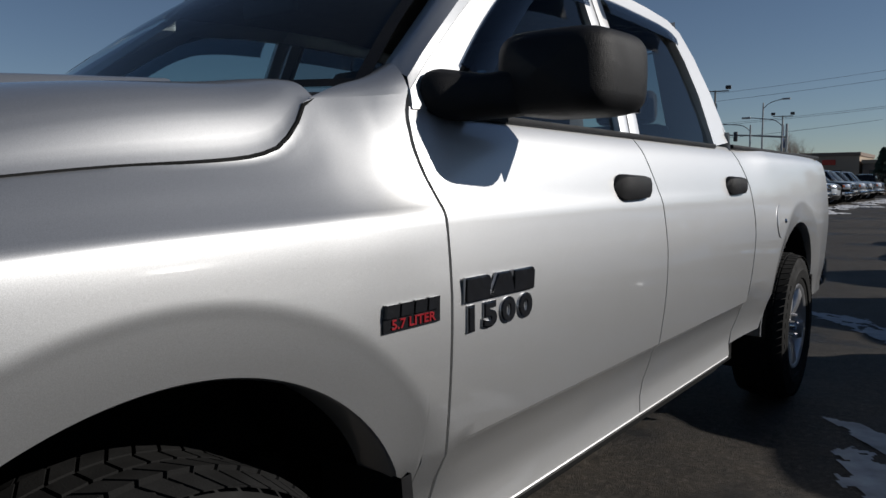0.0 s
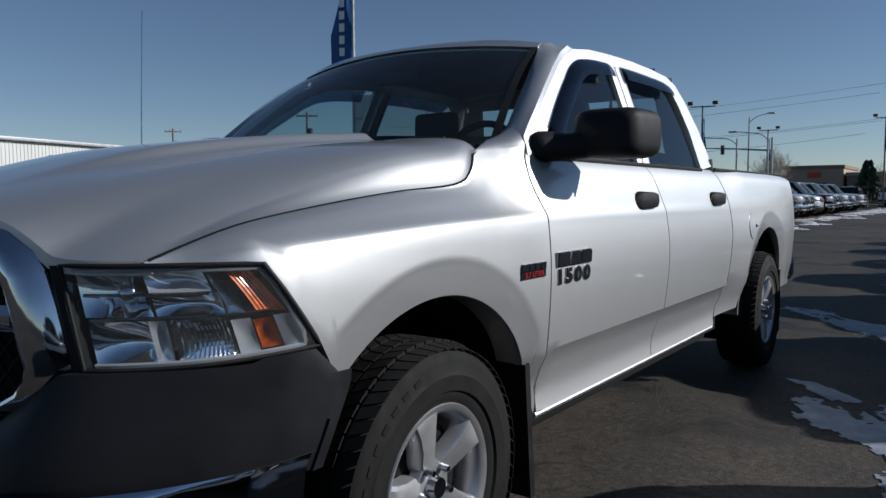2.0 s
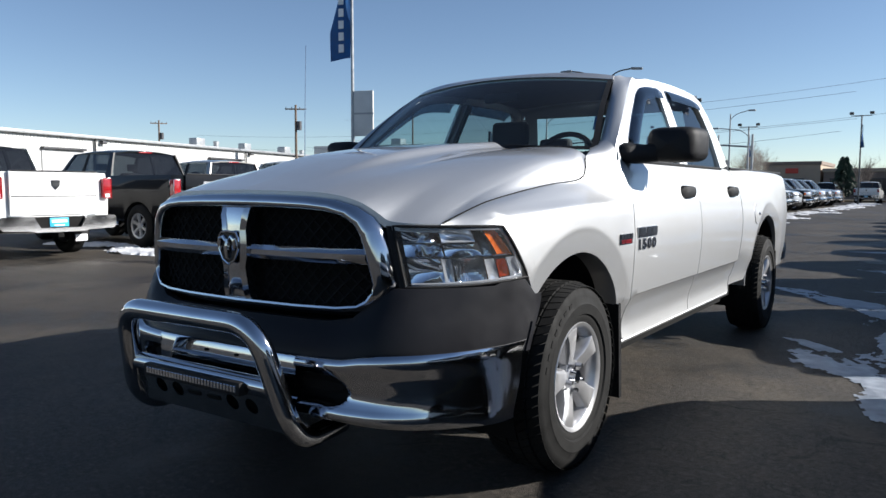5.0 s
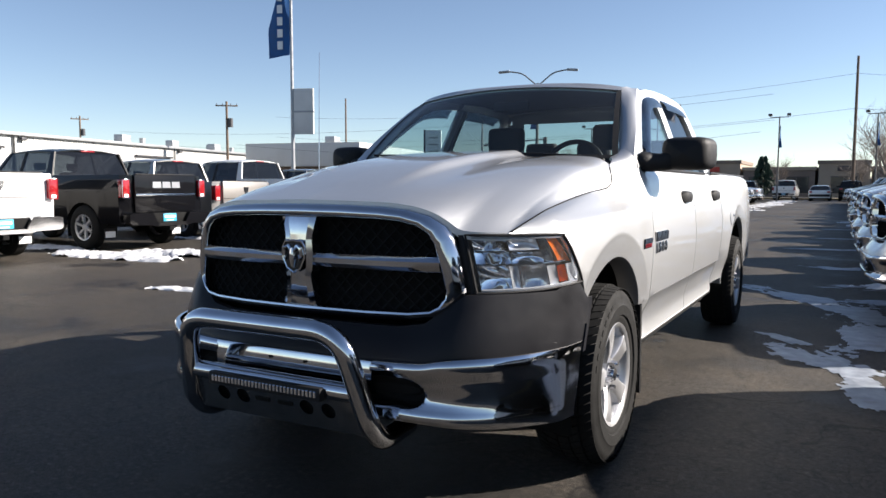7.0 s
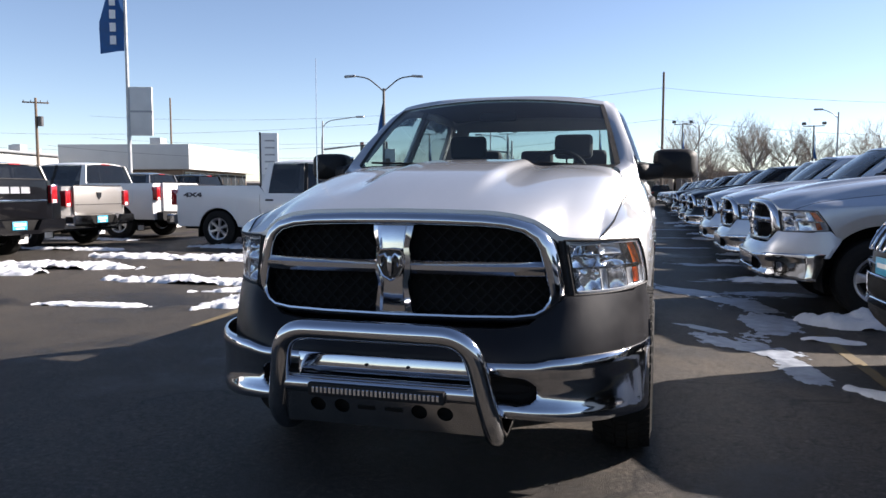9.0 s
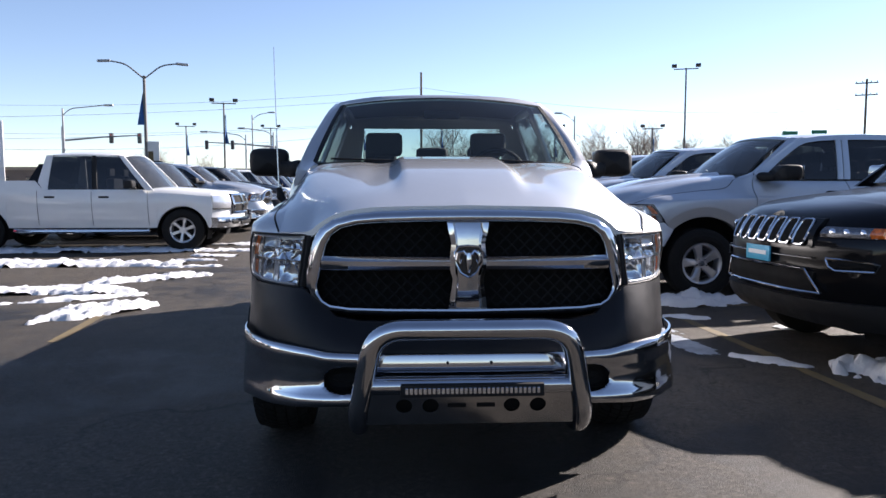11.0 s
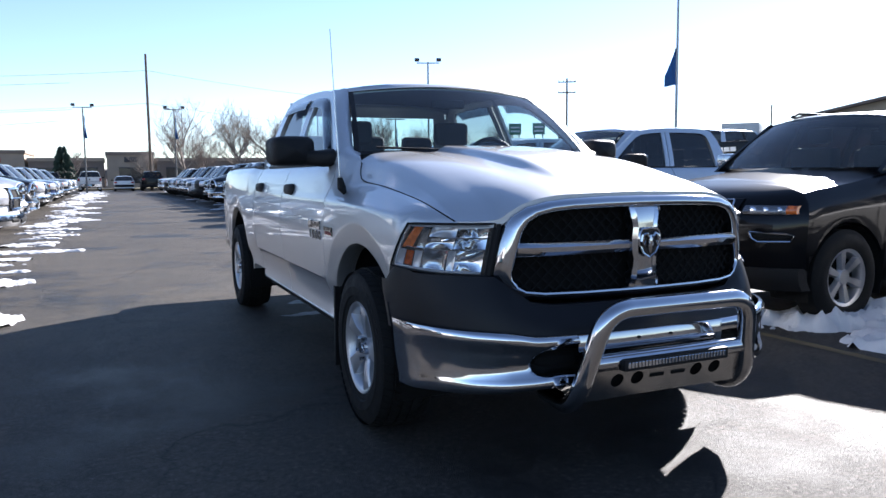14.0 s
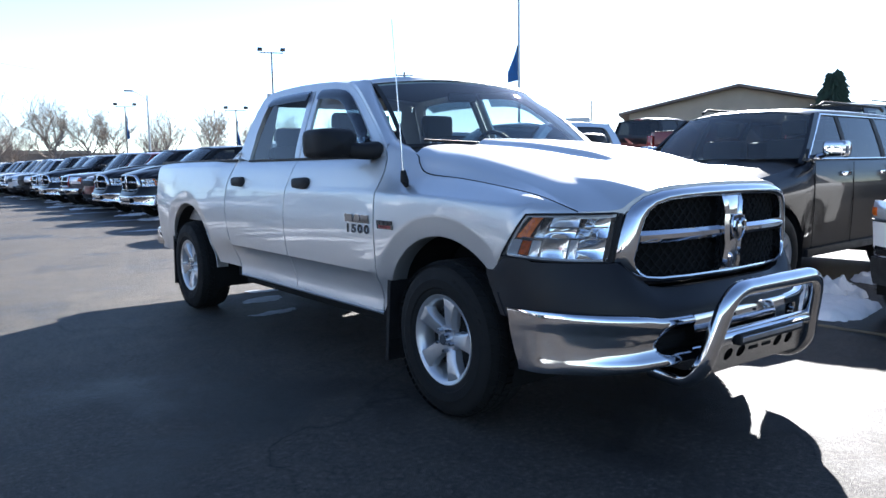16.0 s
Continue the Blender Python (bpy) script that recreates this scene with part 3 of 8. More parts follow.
def pickup_truck(m, P, label, group="", hero=True):
    """A crew cab pickup; hero: the one with the bull bar, visors and badges."""
    truck = base("pickup_truck" if hero else "parked_pickup", m, label, "pickup truck", group)
    side_tint, rear_tint, front_glass = (LIGHT_TINT, TINTED, WINDSHIELD) if hero else (TINTED_DARK, TINTED_DARK, WINDSHIELD_DARK)
    for s in (1, -1):
        side = "driver" if s == 1 else "passenger"
        # front fender: sliver over the headlight, then behind it down to the arch
        def fbot(y):
            if y < -0.555:
                return 1.064
            if y < -0.435:
                return 1.064 + (0.885 - 1.064) * (y + 0.555) / 0.12
            if y < -0.385:
                return 0.885 + (0.80 - 0.885) * (y + 0.435) / 0.05
            return max(ARCH_F(y), 0.43) if y < 0.5649 else 0.43
        cols = list(np.linspace(0, 0.25, 10)) + list(np.linspace(0.26, 0.265, 2)) + list(np.linspace(0.28, 0.84, 34)) + list(0.84 + (0.958 - 0.84) * np.sin(np.linspace(0.1, 1.5708, 12))) + [0.96, 0.98, 1.0]
        bm = panel(s, lambda z: -0.742, lambda z: GAP_F(z) - 0.005, fbot, FTOP, cols, 44, 0.03)
        fender = part("front_fender", bm, P, truck)
        # the fender's upper end between hood, windshield and door
        bm = bmesh.new()
        inner = [curve1([(0.43, a), (0.49, b), (0.53, c), (0.565, d), (0.595, e), (0.6175, f)]) for a, b, c, d, e, f in ((0.803, 0.792, 0.770, 0.757, 0.764, 0.781), (0.432, 0.505, 0.556, 0.592, 0.628, 0.667), (1.346, 1.374, 1.388, 1.394, 1.412, 1.438))]
        rows = []
        for y in np.linspace(0.43, 0.6175, 13):
            zt = FTOP(y)
            t0 = Vector((side_x(y, zt), y, zt))
            tan = Vector((side_x(y, zt) - side_x(y, zt - 0.02), 0, 0.02)).normalized()
            q = Vector((inner[0](y), inner[1](y), inner[2](y)))
            c = t0 + tan * (q - t0).length * 0.5
            rows.append([Vector((s * p.x, p.y, p.z)) for p in [t0 * (1 - k) ** 2 + c * 2 * k * (1 - k) + q * k * k for k in np.linspace(0, 1, 9)] + [q + Vector((-0.006, 0.008, -0.03))]])
        grid(bm, rows)
        part("fender_end", bm, P, truck)
        # wheel-arch lip
        for c, f, n in ((0.03, ARCH_F, "front"), (3.84, ARCH_R, "rear")):
            a0, b0 = (0.535, 0.525) if n == "front" else (0.56, 0.575)
            bm = bmesh.new()
            rows = []
            for k in range(41):
                t = math.pi * (0.04 + (0.80 if n == "front" else 0.94) * k / 40)
                y, z = c + a0 * math.cos(t), 0.40 + b0 * math.sin(t)
                x = side_x(y, max(z, 0.5))
                ny, nz = math.cos(t), math.sin(t)
                rows.append([(s * (x - 0.004), y + ny * 0.006, z + nz * 0.006), (s * (x - 0.0012), y + ny * 0.003, z + nz * 0.003), (s * (x - 0.0015), y + ny * 0.0, z + nz * 0.0), (s * (x - 0.008), y - ny * 0.004, z - nz * 0.004), (s * (x - 0.10), y, z)])
            grid(bm, rows)
            part("arch_lip", bm, P, truck)
            # liner
            bm = bmesh.new()
            rows = []
            for k in range(25):
                t = math.pi * (-0.10 + 1.2 * k / 24)
                rows.append([(s * 0.94, c + 0.53 * math.cos(t), 0.42 + 0.53 * math.sin(t)), (s * 0.55, c + 0.53 * math.cos(t), 0.42 + 0.53 * math.sin(t)), (s * 0.55, c, 0.42)])
            grid(bm, rows)
            part("wheel_liner", bm, UNDER, truck)
        # doors
        dt = lambda y: 1.338
        db = lambda y: 0.455
        bm = panel(s, lambda z: GAP_F(z) + 0.004, lambda z: GAP_B(z) - 0.004, db, dt, np.linspace(0, 1, 26), 30)
        door_f = part("front_door", bm, P, truck)
        bm = panel(s, lambda z: GAP_B(z) + 0.004, lambda z: GAP_R(z) - 0.006, db, dt, np.linspace(0, 1, 24), 30)
        door_r = part("rear_door", bm, P, truck)
        # sill below the doors
        bm = bmesh.new()
        rows = []
        for y in np.linspace(0.63, 2.74, 24):
            rows.append([(s * 0.918, y, 0.452), (s * 0.925, y, 0.44), (s * 0.918, y, 0.425), (s * 0.895, y, 0.412), (s * 0.80, y, 0.405), (s * 0.72, y, 0.42)])
        grid(bm, rows)
        part("rocker_panel", bm, P, truck)
        bm = bmesh.new()
        box(bm, -0.012, 0.012, 0.62, 2.76, 0.37, 0.41, 0.004, Matrix.Translation((s * 0.86, 0, 0)))
        part("sill_seam", bm, UNDER, truck)
        # bed side
        rb = lambda y: max(ARCH_R(y), 0.50)
        cols = [0, 0.02, 0.06, 0.10, 0.14, 0.17] + list(0.38 * 0 + np.array([0.21 + 0.575 * (0.5 - 0.5 * math.cos(math.pi * k / 36)) for k in range(37)])) + list(np.linspace(0.80, 1, 10))
        bt = curve1([(2.7, 1.338), (4.55, 1.338), (4.70, 1.325), (4.78, 1.30)])
        bm = panel(s, lambda z: GAP_R(z) + 0.008, lambda z: 4.745 + 0.04 * math.sin((z - 0.5) * 2.6), rb, bt, cols, 30, 0.05)
        part("bed_side", bm, P, truck)
        bm = bmesh.new()
        box(bm, 0.83, 0.905, 2.80, 4.74, 1.332, 1.352, 0.008, Matrix.Diagonal((s, 1, 1, 1)))
        part("bed_rail_cap", bm, TRIM, truck, "black plastic rail cap")
        bm = bmesh.new()
        box(bm, 0.80, 0.84, 2.86, 4.72, 0.80, 1.335, 0.01, Matrix.Diagonal((s, 1, 1, 1)))
        part("bed_inner_wall", bm, P, truck)
        # fuel door
        if s == 1:
            bm = bmesh.new()
            rows = []
            for r in (0.0, 0.04, 0.078, 0.082, 0.086):
                rows.append([(s * (side_x(3.33 + r * math.cos(a), 1.0 + r * math.sin(a)) + (0.004 if r < 0.08 else -0.003)), 3.33 + r * math.cos(a), 1.0 + r * math.sin(a)) for a in np.linspace(0, 2 * math.pi, 29)])
            grid(bm, rows)
            fuel = part("fuel_door", bm, P, truck)
            bm = bmesh.new()
            bmesh.ops.create_uvsphere(bm, u_segments=12, v_segments=8, radius=0.012, matrix=Matrix.Translation((s * 0.995, 3.40, 1.0)))
            part("fuel_door_latch", bm, CHROME, fuel)
        # door handles
        for yy, dr in ((1.565, door_f), (2.645, door_r)):
            bm = bmesh.new()
            rows = []
            for k in range(17):
                t = k / 16
                y = yy - 0.13 + 0.26 * t
                e = abs(2 * t - 1)
                hh = (0.034 + 0.007 * (1 - t)) * (1 - 0.85 * e**8)
                lift = 0.034 * (1 - e**6) * (0.8 + 0.2 * math.sin(math.pi * t))
                x0 = side_x(y, 1.175)
                rows.append([(s * (x0 - 0.004), y, 1.175 - hh), (s * (x0 + lift * 0.80), y, 1.175 - hh * 0.86), (s * (x0 + lift), y, 1.175 - hh * 0.35), (s * (x0 + lift * 0.98), y, 1.175 + hh * 0.35), (s * (x0 + lift * 0.82), y, 1.175 + hh * 0.80), (s * (x0 + lift * 0.3), y, 1.175 + hh * 0.98), (s * (x0 - 0.004), y, 1.175 + hh)])
            vs = grid(bm, rows)
            bm.faces.new(vs[0])
            bm.faces.new(vs[-1])
            part("door_handle", bm, TRIM, dr, "black textured door handle")
        # upper door frames and pillars
        win1 = [(0.72, 1.338), (0.80, 1.425), (0.955, 1.548), (1.11, 1.655), (1.215, 1.722), (1.32, 1.762), (1.50, 1.786), (1.70, 1.796)]
        win2 = [(1.70, 1.796), (1.82, 1.798), (2.0, 1.802), (2.30, 1.800), (2.43, 1.792), (2.495, 1.755), (2.525, 1.68), (2.545, 1.54), (2.55, 1.335)]
        bm = bmesh.new()
        strip(bm, [(0.612, 1.334)] + win1, [(0.6165, 1.366)] + OUTER[:8], 3, s, 0.012)
        rim_in(bm, (-s * 0.03, 0, 0))
        part("window_frame", bm, P, door_f)
        bm = bmesh.new()
        strip(bm, win2, [(1.725, 1.856), (1.83, 1.860)] + OUTER[8:], 3, s, 0.012)
        rim_in(bm, (-s * 0.03, 0, 0))
        part("window_frame", bm, P, door_r)
        for ya, yb, dr in ((1.625, 1.690, door_f), (1.700, 1.775, door_r)):
            bm = bmesh.new()
            rows = []
            for z in np.linspace(1.335, 1.80, 9):
                k = (z - 1.335) * 0.13
                rows.append([(s * (cab_x(z) + 0.008), ya + k, z), (s * (cab_x(z) + 0.012), (ya + yb) / 2 + k, z), (s * (cab_x(z) + 0.008), yb + k, z)])
            grid(bm, rows)
            rim_in(bm, (-s * 0.02, 0, 0))
            part("pillar_trim", bm, P, dr)
        # side glass
        for poly, dr, tint in (([(0.72, 1.335), (1.27, 1.760), (1.68, 1.795), (1.64, 1.335)], door_f, side_tint), ([(1.755, 1.335), (1.81, 1.80), (2.46, 1.795), (2.55, 1.335)], door_r, rear_tint)):
            bm = bmesh.new()
            (a, b, c, d) = poly
            rows = []
            for i in range(9):
                u = i / 8
                lo = (a[0] + (d[0] - a[0]) * u, a[1] + (d[1] - a[1]) * u)
                hi = (b[0] + (c[0] - b[0]) * u, b[1] + (c[1] - b[1]) * u)
                rows.append([(s * (cab_x(lo[1] + (hi[1] - lo[1]) * v / 8) - 0.008), lo[0] + (hi[0] - lo[0]) * v / 8, lo[1] + (hi[1] - lo[1]) * v / 8) for v in range(9)])
            grid(bm, rows)
            w = part("side_window", bm, tint, dr, "tinted side window" if tint is TINTED else "lightly tinted side window")
            w.visible_shadow = False
        # belt seal
        bm = bmesh.new()
        box(bm, 0.878, 0.902, 0.70, 2.56, 1.326, 1.343, 0.004, Matrix.Diagonal((s, 1, 1, 1)))
        part("belt_seal", bm, TRIM, truck, "black rubber window seal")
        # vent visors over the side windows
        top1, top2 = curve1(win1[1:]), curve1(win2[:6])
        for line, y0, y1, dr in ((top1, 0.82, 1.64, door_f), (top2, 1.80, 2.46, door_r)) if hero else ():
            bm = bmesh.new()
            rows = []
            for y in np.linspace(y0, y1, 30):
                z = line(y)
                slope = (line(y + 0.02) - line(y - 0.02)) / 0.04
                k = 1 / math.hypot(1, slope)
                ny, nz = slope * k, -k
                row = []
                for w, lift in ((-0.008, 0.018), (0.006, 0.030), (0.026, 0.038), (0.046, 0.040), (0.058, 0.038)):
                    zz = z + nz * w
                    row.append((s * (cab_x(zz) + lift), y + ny * w, zz))
                rows.append(row)
            grid(bm, rows)
            thick(bm, 0.003)
            part("vent_visor", bm, SMOKED, dr, "smoked plastic vent visor")
        # A-pillar between the windshield and the door frame
        bm = bmesh.new()
        rows = []
        for k in range(13):
            t = k / 12
            i = t * 5
            j = min(int(i), 4)
            (ya, za), (yb, zb) = OUTER[j], OUTER[j + 1]
            y, z = ya + (yb - ya) * (i - j), za + (zb - za) * (i - j)
            g = Vector((0.781 - 0.126 * t, 0.667 + 0.483 * t, 1.438 + 0.382 * t))
            o = Vector((cab_x(z) + 0.010, y, z))
            mid = (o + g) / 2 + Vector((0.022, -0.006, 0.020)) * min(1, 0.35 + 2 * t, 0.15 + 3 * (1 - t))
            rows.append([Vector((s * p.x, p.y, p.z)) for p in (o, (o + mid) / 2 + Vector((0.008, 0, 0.006)), mid, (mid + g) / 2 + Vector((0.002, -0.004, 0.006)), g, g + Vector((-0.012, 0.02, -0.01)))])
        grid(bm, rows)
        part("a_pillar", bm, P, truck)
        # mirror
        bm = bmesh.new()
        rows = []
        for i in range(17):
            t = -1 + 2 * i / 16
            k = max(1 - abs(t) ** 5, 0.0) ** 0.5
            rows.append([])
            for q in range(28):
                a = 2 * math.pi * q / 28
                ca, sa = math.cos(a), math.sin(a)
                ex = math.copysign(abs(ca) ** 0.45, ca) * k
                ez = math.copysign(abs(sa) ** 0.45, sa) * k
                rows[-1].append(Vector((0.122 * ex, 0.130 * t + 0.02 * ex, 0.087 * ez)))
        grid(bm, rows, close=True)
        bmesh.ops.transform(bm, matrix=Matrix.Translation((s * 1.098, 0.895, 1.412)) @ Matrix.Diagonal((s, 1, 1, 1)) @ Matrix.Rotation(radians(-6), 4, "Z"), verts=bm.verts)
        arm = [[], [], [], [], [], []]
        for k, (cx, cy, cz, ry, rz) in enumerate(((0.888, 0.735, 1.372, 0.088, 0.050), (0.905, 0.735, 1.370, 0.090, 0.052), (0.935, 0.745, 1.366, 0.075, 0.050), (0.97, 0.775, 1.366, 0.060, 0.046), (1.02, 0.825, 1.375, 0.060, 0.048), (1.06, 0.87, 1.39, 0.06, 0.05))):
            for q in range(16):
                a = 2 * math.pi * q / 16
                arm[k].append((s * cx, cy + ry * math.copysign(abs(math.cos(a)) ** 0.8, math.cos(a)), cz + rz * math.copysign(abs(math.sin(a)) ** 0.8, math.sin(a))))
        grid(bm, arm, close=True)
        sail = [(0.70, 1.340), (0.845, 1.340), (0.855, 1.36), (0.875, 1.462)]
        lo = [bm.verts.new((s * (cab_x(z) + 0.004), y, z)) for y, z in sail]
        hi = [bm.verts.new((s * (cab_x(z) + 0.020), y, z)) for y, z in sail]
        bm.faces.new(hi)
        for k in range(4):
            bm.faces.new((lo[k], lo[(k + 1) % 4], hi[(k + 1) % 4], hi[k]))
        mirror = part("side_mirror", bm, TRIM, door_f, "black textured plastic side mirror", 50)
        bm = bmesh.new()
        box(bm, -0.095, 0.095, 1.022, 1.029, 1.338, 1.486, 0.003, Matrix.Translation((s * 1.098, 0, 0)))
        part("mirror_glass", bm, CHROME, mirror)
        # mud flaps
        for y, x0, x1, zt in ((0.55, 0.74, 0.955, 0.645), (4.37, 0.74, 0.96, 0.64)) if hero else ():
            bm = bmesh.new()
            rows = [[(s * x0, y - 0.05 + 0.06 * t, zt - 0.47 * t), (s * (x1 - 0.01 * t), y - 0.05 + 0.06 * t, zt - 0.47 * t), (s * (x1 - 0.01 * t), y - 0.02 + 0.06 * t, zt - 0.47 * t), (s * x0, y - 0.02 + 0.06 * t, zt - 0.47 * t)] for t in np.linspace(0, 1, 7)]
            vs = grid(bm, rows, close=True)
            bm.faces.new(vs[-1])
            part("mud_flap", bm, TRIM, truck, "black rubber mud flap")
        # wheels
        for y in (0.0, WB):
            hero_wheel(truck, Matrix.Translation((s * 0.855, y, 0.402)) @ Matrix.Rotation(radians(25 if y else 0), 4, "X"), s, hero)
        headlight(truck, s)
    # hood
    bm = bmesh.new()
    across = [-1 + 0.14 * (k / 16) for k in range(16)] + list(np.linspace(-0.86, 0.86, 91)) + [1 - 0.14 * (k / 16) for k in range(15, -1, -1)]
    rows = [[hood_point(u, v) for u in across] for v in [0, 0.01, 0.025, 0.045, 0.07] + list(np.linspace(0.1, 1, 34))]
    grid(bm, rows)
    rim_in(bm, (0, 0, -0.03))
    hood = part("hood", bm, P, truck)
    for s in (-1, 1):
        # dark line laid in the hood gap in place of its shade
        bm = bmesh.new()
        tube(bm, [Vector((s * (HOOD_W(p.y) - 0.003), p.y, HOOD_EDGE(p.y) - 0.0040)) for p in [hood_point(1, v) for v in np.linspace(0.0, 0.995, 40)]], 0.0048, 6)
        part("hood_gap_shade", bm, UNDER, truck, "dark strip put in for the shade of the hood gap")
    # cowl and wipers
    bm = bmesh.new()
    rows = []
    for u in np.linspace(-1, 1, 25):
        p = hood_point(u, 1.0)
        rows.append([p + Vector((0, 0.005, -0.03)), p + Vector((0, 0.03, -0.022)), Vector((p.x, 0.60 - 0.08 * (1 - u * u), 1.372 + 0.02 * (1 - u * u)))])
    grid(bm, rows)
    part("cowl", bm, TRIM, truck)
    for x0, x1 in ((0.62, -0.02), (-0.10, -0.68)):
        bm = bmesh.new()
        tube(bm, [(x0, 0.555 - 0.06 * (1 - x0 * x0), 1.398), (x0 * 0.6 + x1 * 0.4, 0.512, 1.412), (x1, 0.540, 1.424)], 0.0065, 8)
        part("wiper", bm, TRIM, truck, "black windshield wiper")
    # windshield
    def ws(u, t):
        lo = Vector((0.800 * u, 0.588 - 0.125 * (1 - u * u), 1.380 + 0.012 * (1 - u * u)))
        hi = Vector((0.655 * u, 1.150 - 0.105 * (1 - u * u), 1.815 + 0.042 * (1 - u * u)))
        return lo.lerp(hi, t) + Vector((0, -0.018, 0.022)) * math.sin(math.pi * t)
    bm = bmesh.new()
    grid(bm, [[ws(u, t) for u in np.linspace(-1, 1, 25)] for t in np.linspace(0, 0.945, 13)])
    w = part("windshield", bm, front_glass, truck, "windshield of clear glass")
    w.visible_shadow = False
    bm = bmesh.new()
    for t0, t1 in ((0.0, 0.035), (0.918, 0.945)):
        grid(bm, [[ws(u, t) + Vector((0, -0.003, 0.003)) for u in np.linspace(-1, 1, 25)] for t in (t0, t1)])
    for u0, u1 in ((-1, -0.962), (0.962, 1)):
        grid(bm, [[ws(u, t) + Vector((0, -0.0035, 0.0035)) for u in (u0, u1)] for t in np.linspace(0, 0.945, 13)])
    part("windshield_seal", bm, TRIM, truck, "black windshield border")
    # roof
    top = [(1.15, 1.822, 0.655)] + [(y, z, cab_x(z) + 0.012) for y, z in OUTER[4:12]]
    bm = bmesh.new()
    # the header over the glass, then the panel behind it
    rows = [[ws(u, t) + Vector((0, -0.004, 0.005)) for u in np.linspace(-1, 1, 33)] for t in (0.94, 0.975)]
    for y, z, w in top:
        zc = curve1([(1.045, 1.858), (1.4, 1.888), (1.9, 1.902), (2.4, 1.893), (2.62, 1.862)])
        row = []
        for u in np.linspace(-1, 1, 33):
            yy = y - (0.105 * (1 - u * u) * max(0, 1 - (y - 1.15) / 0.35) if y < 1.5 else 0)
            a = abs(u)
            row.append((u * w, yy, z + (zc(yy) - z) * (1 - a**2.8)))
        rows.append(row)
    grid(bm, rows)
    rim_in(bm, (0, 0, -0.02))
    part("roof", bm, P, truck)
    # back of the cab with its window
    bm = bmesh.new()
    back = lambda x, z: (x, 2.80 - (z - 1.30) * 0.30 - 0.02 * (x / 0.8) ** 2, z)
    for x0, x1, z0, z1 in ((-0.90, 0.90, 0.55, 1.40), (-0.70, 0.70, 1.76, 1.86)):
        grid(bm, [[back(x, z) for x in np.linspace(x0, x1, 13)] for z in (z0, z1)])
    for s in (-1, 1):
        grid(bm, [[back(s * x, z) for x in (0.63 - 0.04 * k, 0.88 - 0.15 * k)] for k, z in ((0, 1.40), (0.5, 1.58), (1, 1.76))])
    part("cab_back", bm, P, truck)
    bm = bmesh.new()
    grid(bm, [[(x * (1 - 0.10 * k), back(x, z)[1] + 0.004, z) for x in np.linspace(-0.66, 0.66, 9)] for k, z in ((0, 1.39), (0.5, 1.58), (1, 1.77))])
    w = part("rear_window", bm, side_tint, truck, "tinted rear window")
    w.visible_shadow = False
    # bed floor, front wall and tailgate
    bm = bmesh.new()
    box(bm, -0.82, 0.82, 2.88, 4.70, 0.80, 0.83)
    box(bm, -0.82, 0.82, 2.84, 2.88, 0.80, 1.335, 0.008)
    part("bed_floor", bm, UNDER, truck)
    bm = bmesh.new()
    box(bm, -0.80, 0.80, 4.69, 4.76, 0.66, 1.335, 0.02)
    part("tailgate", bm, P, truck)
    for s in (-1, 1):
        bm = bmesh.new()
        box(bm, s * 0.87 - 0.06, s * 0.87 + 0.06, 4.70, 4.795, 0.92, 1.26, 0.02)
        part("taillight", bm, LAMP_RED, truck, "red taillight")
    bm = bmesh.new()
    box(bm, -0.95, 0.95, 4.70, 4.93, 0.52, 0.70, 0.04)
    part("rear_bumper", bm, CHROME, truck, "chrome rear bumper")
    # underbody
    bm = bmesh.new()
    box(bm, -0.60, 0.60, -0.70, 4.6, 0.42, 0.62, 0.02)
    box(bm, -0.92, 0.92, 0.60, 2.8, 0.42, 0.50)
    tube(bm, [(-0.8, 0, 0.40), (0.8, 0, 0.40)], 0.05)
    tube(bm, [(-0.8, WB, 0.40), (0.8, WB, 0.40)], 0.06)
    box(bm, -0.62, 0.62, -0.80, -0.55, 0.62, 1.02)
    part("chassis", bm, UNDER, truck)
    interior(truck)
    front_end(truck, hero, P)
    if not hero:
        return truck
    badges(truck)
    # antenna on the passenger fender
    bm = bmesh.new()
    tube(bm, [(-0.925, 0.36, 1.165), (-0.945, 0.355, 1.20), (-0.955, 0.352, 1.255)], [0.010, 0.024, 0.014], 12)
    ant = part("antenna_base", bm, TRIM, truck, "black antenna base")
    bm = bmesh.new()
    tube(bm, [(-0.955, 0.352, 1.25), (-0.966, 0.370, 1.6), (-0.977, 0.396, 2.04)], [0.0035, 0.003, 0.0025], 8)
    part("antenna_rod", bm, STEEL, ant)
    return truck


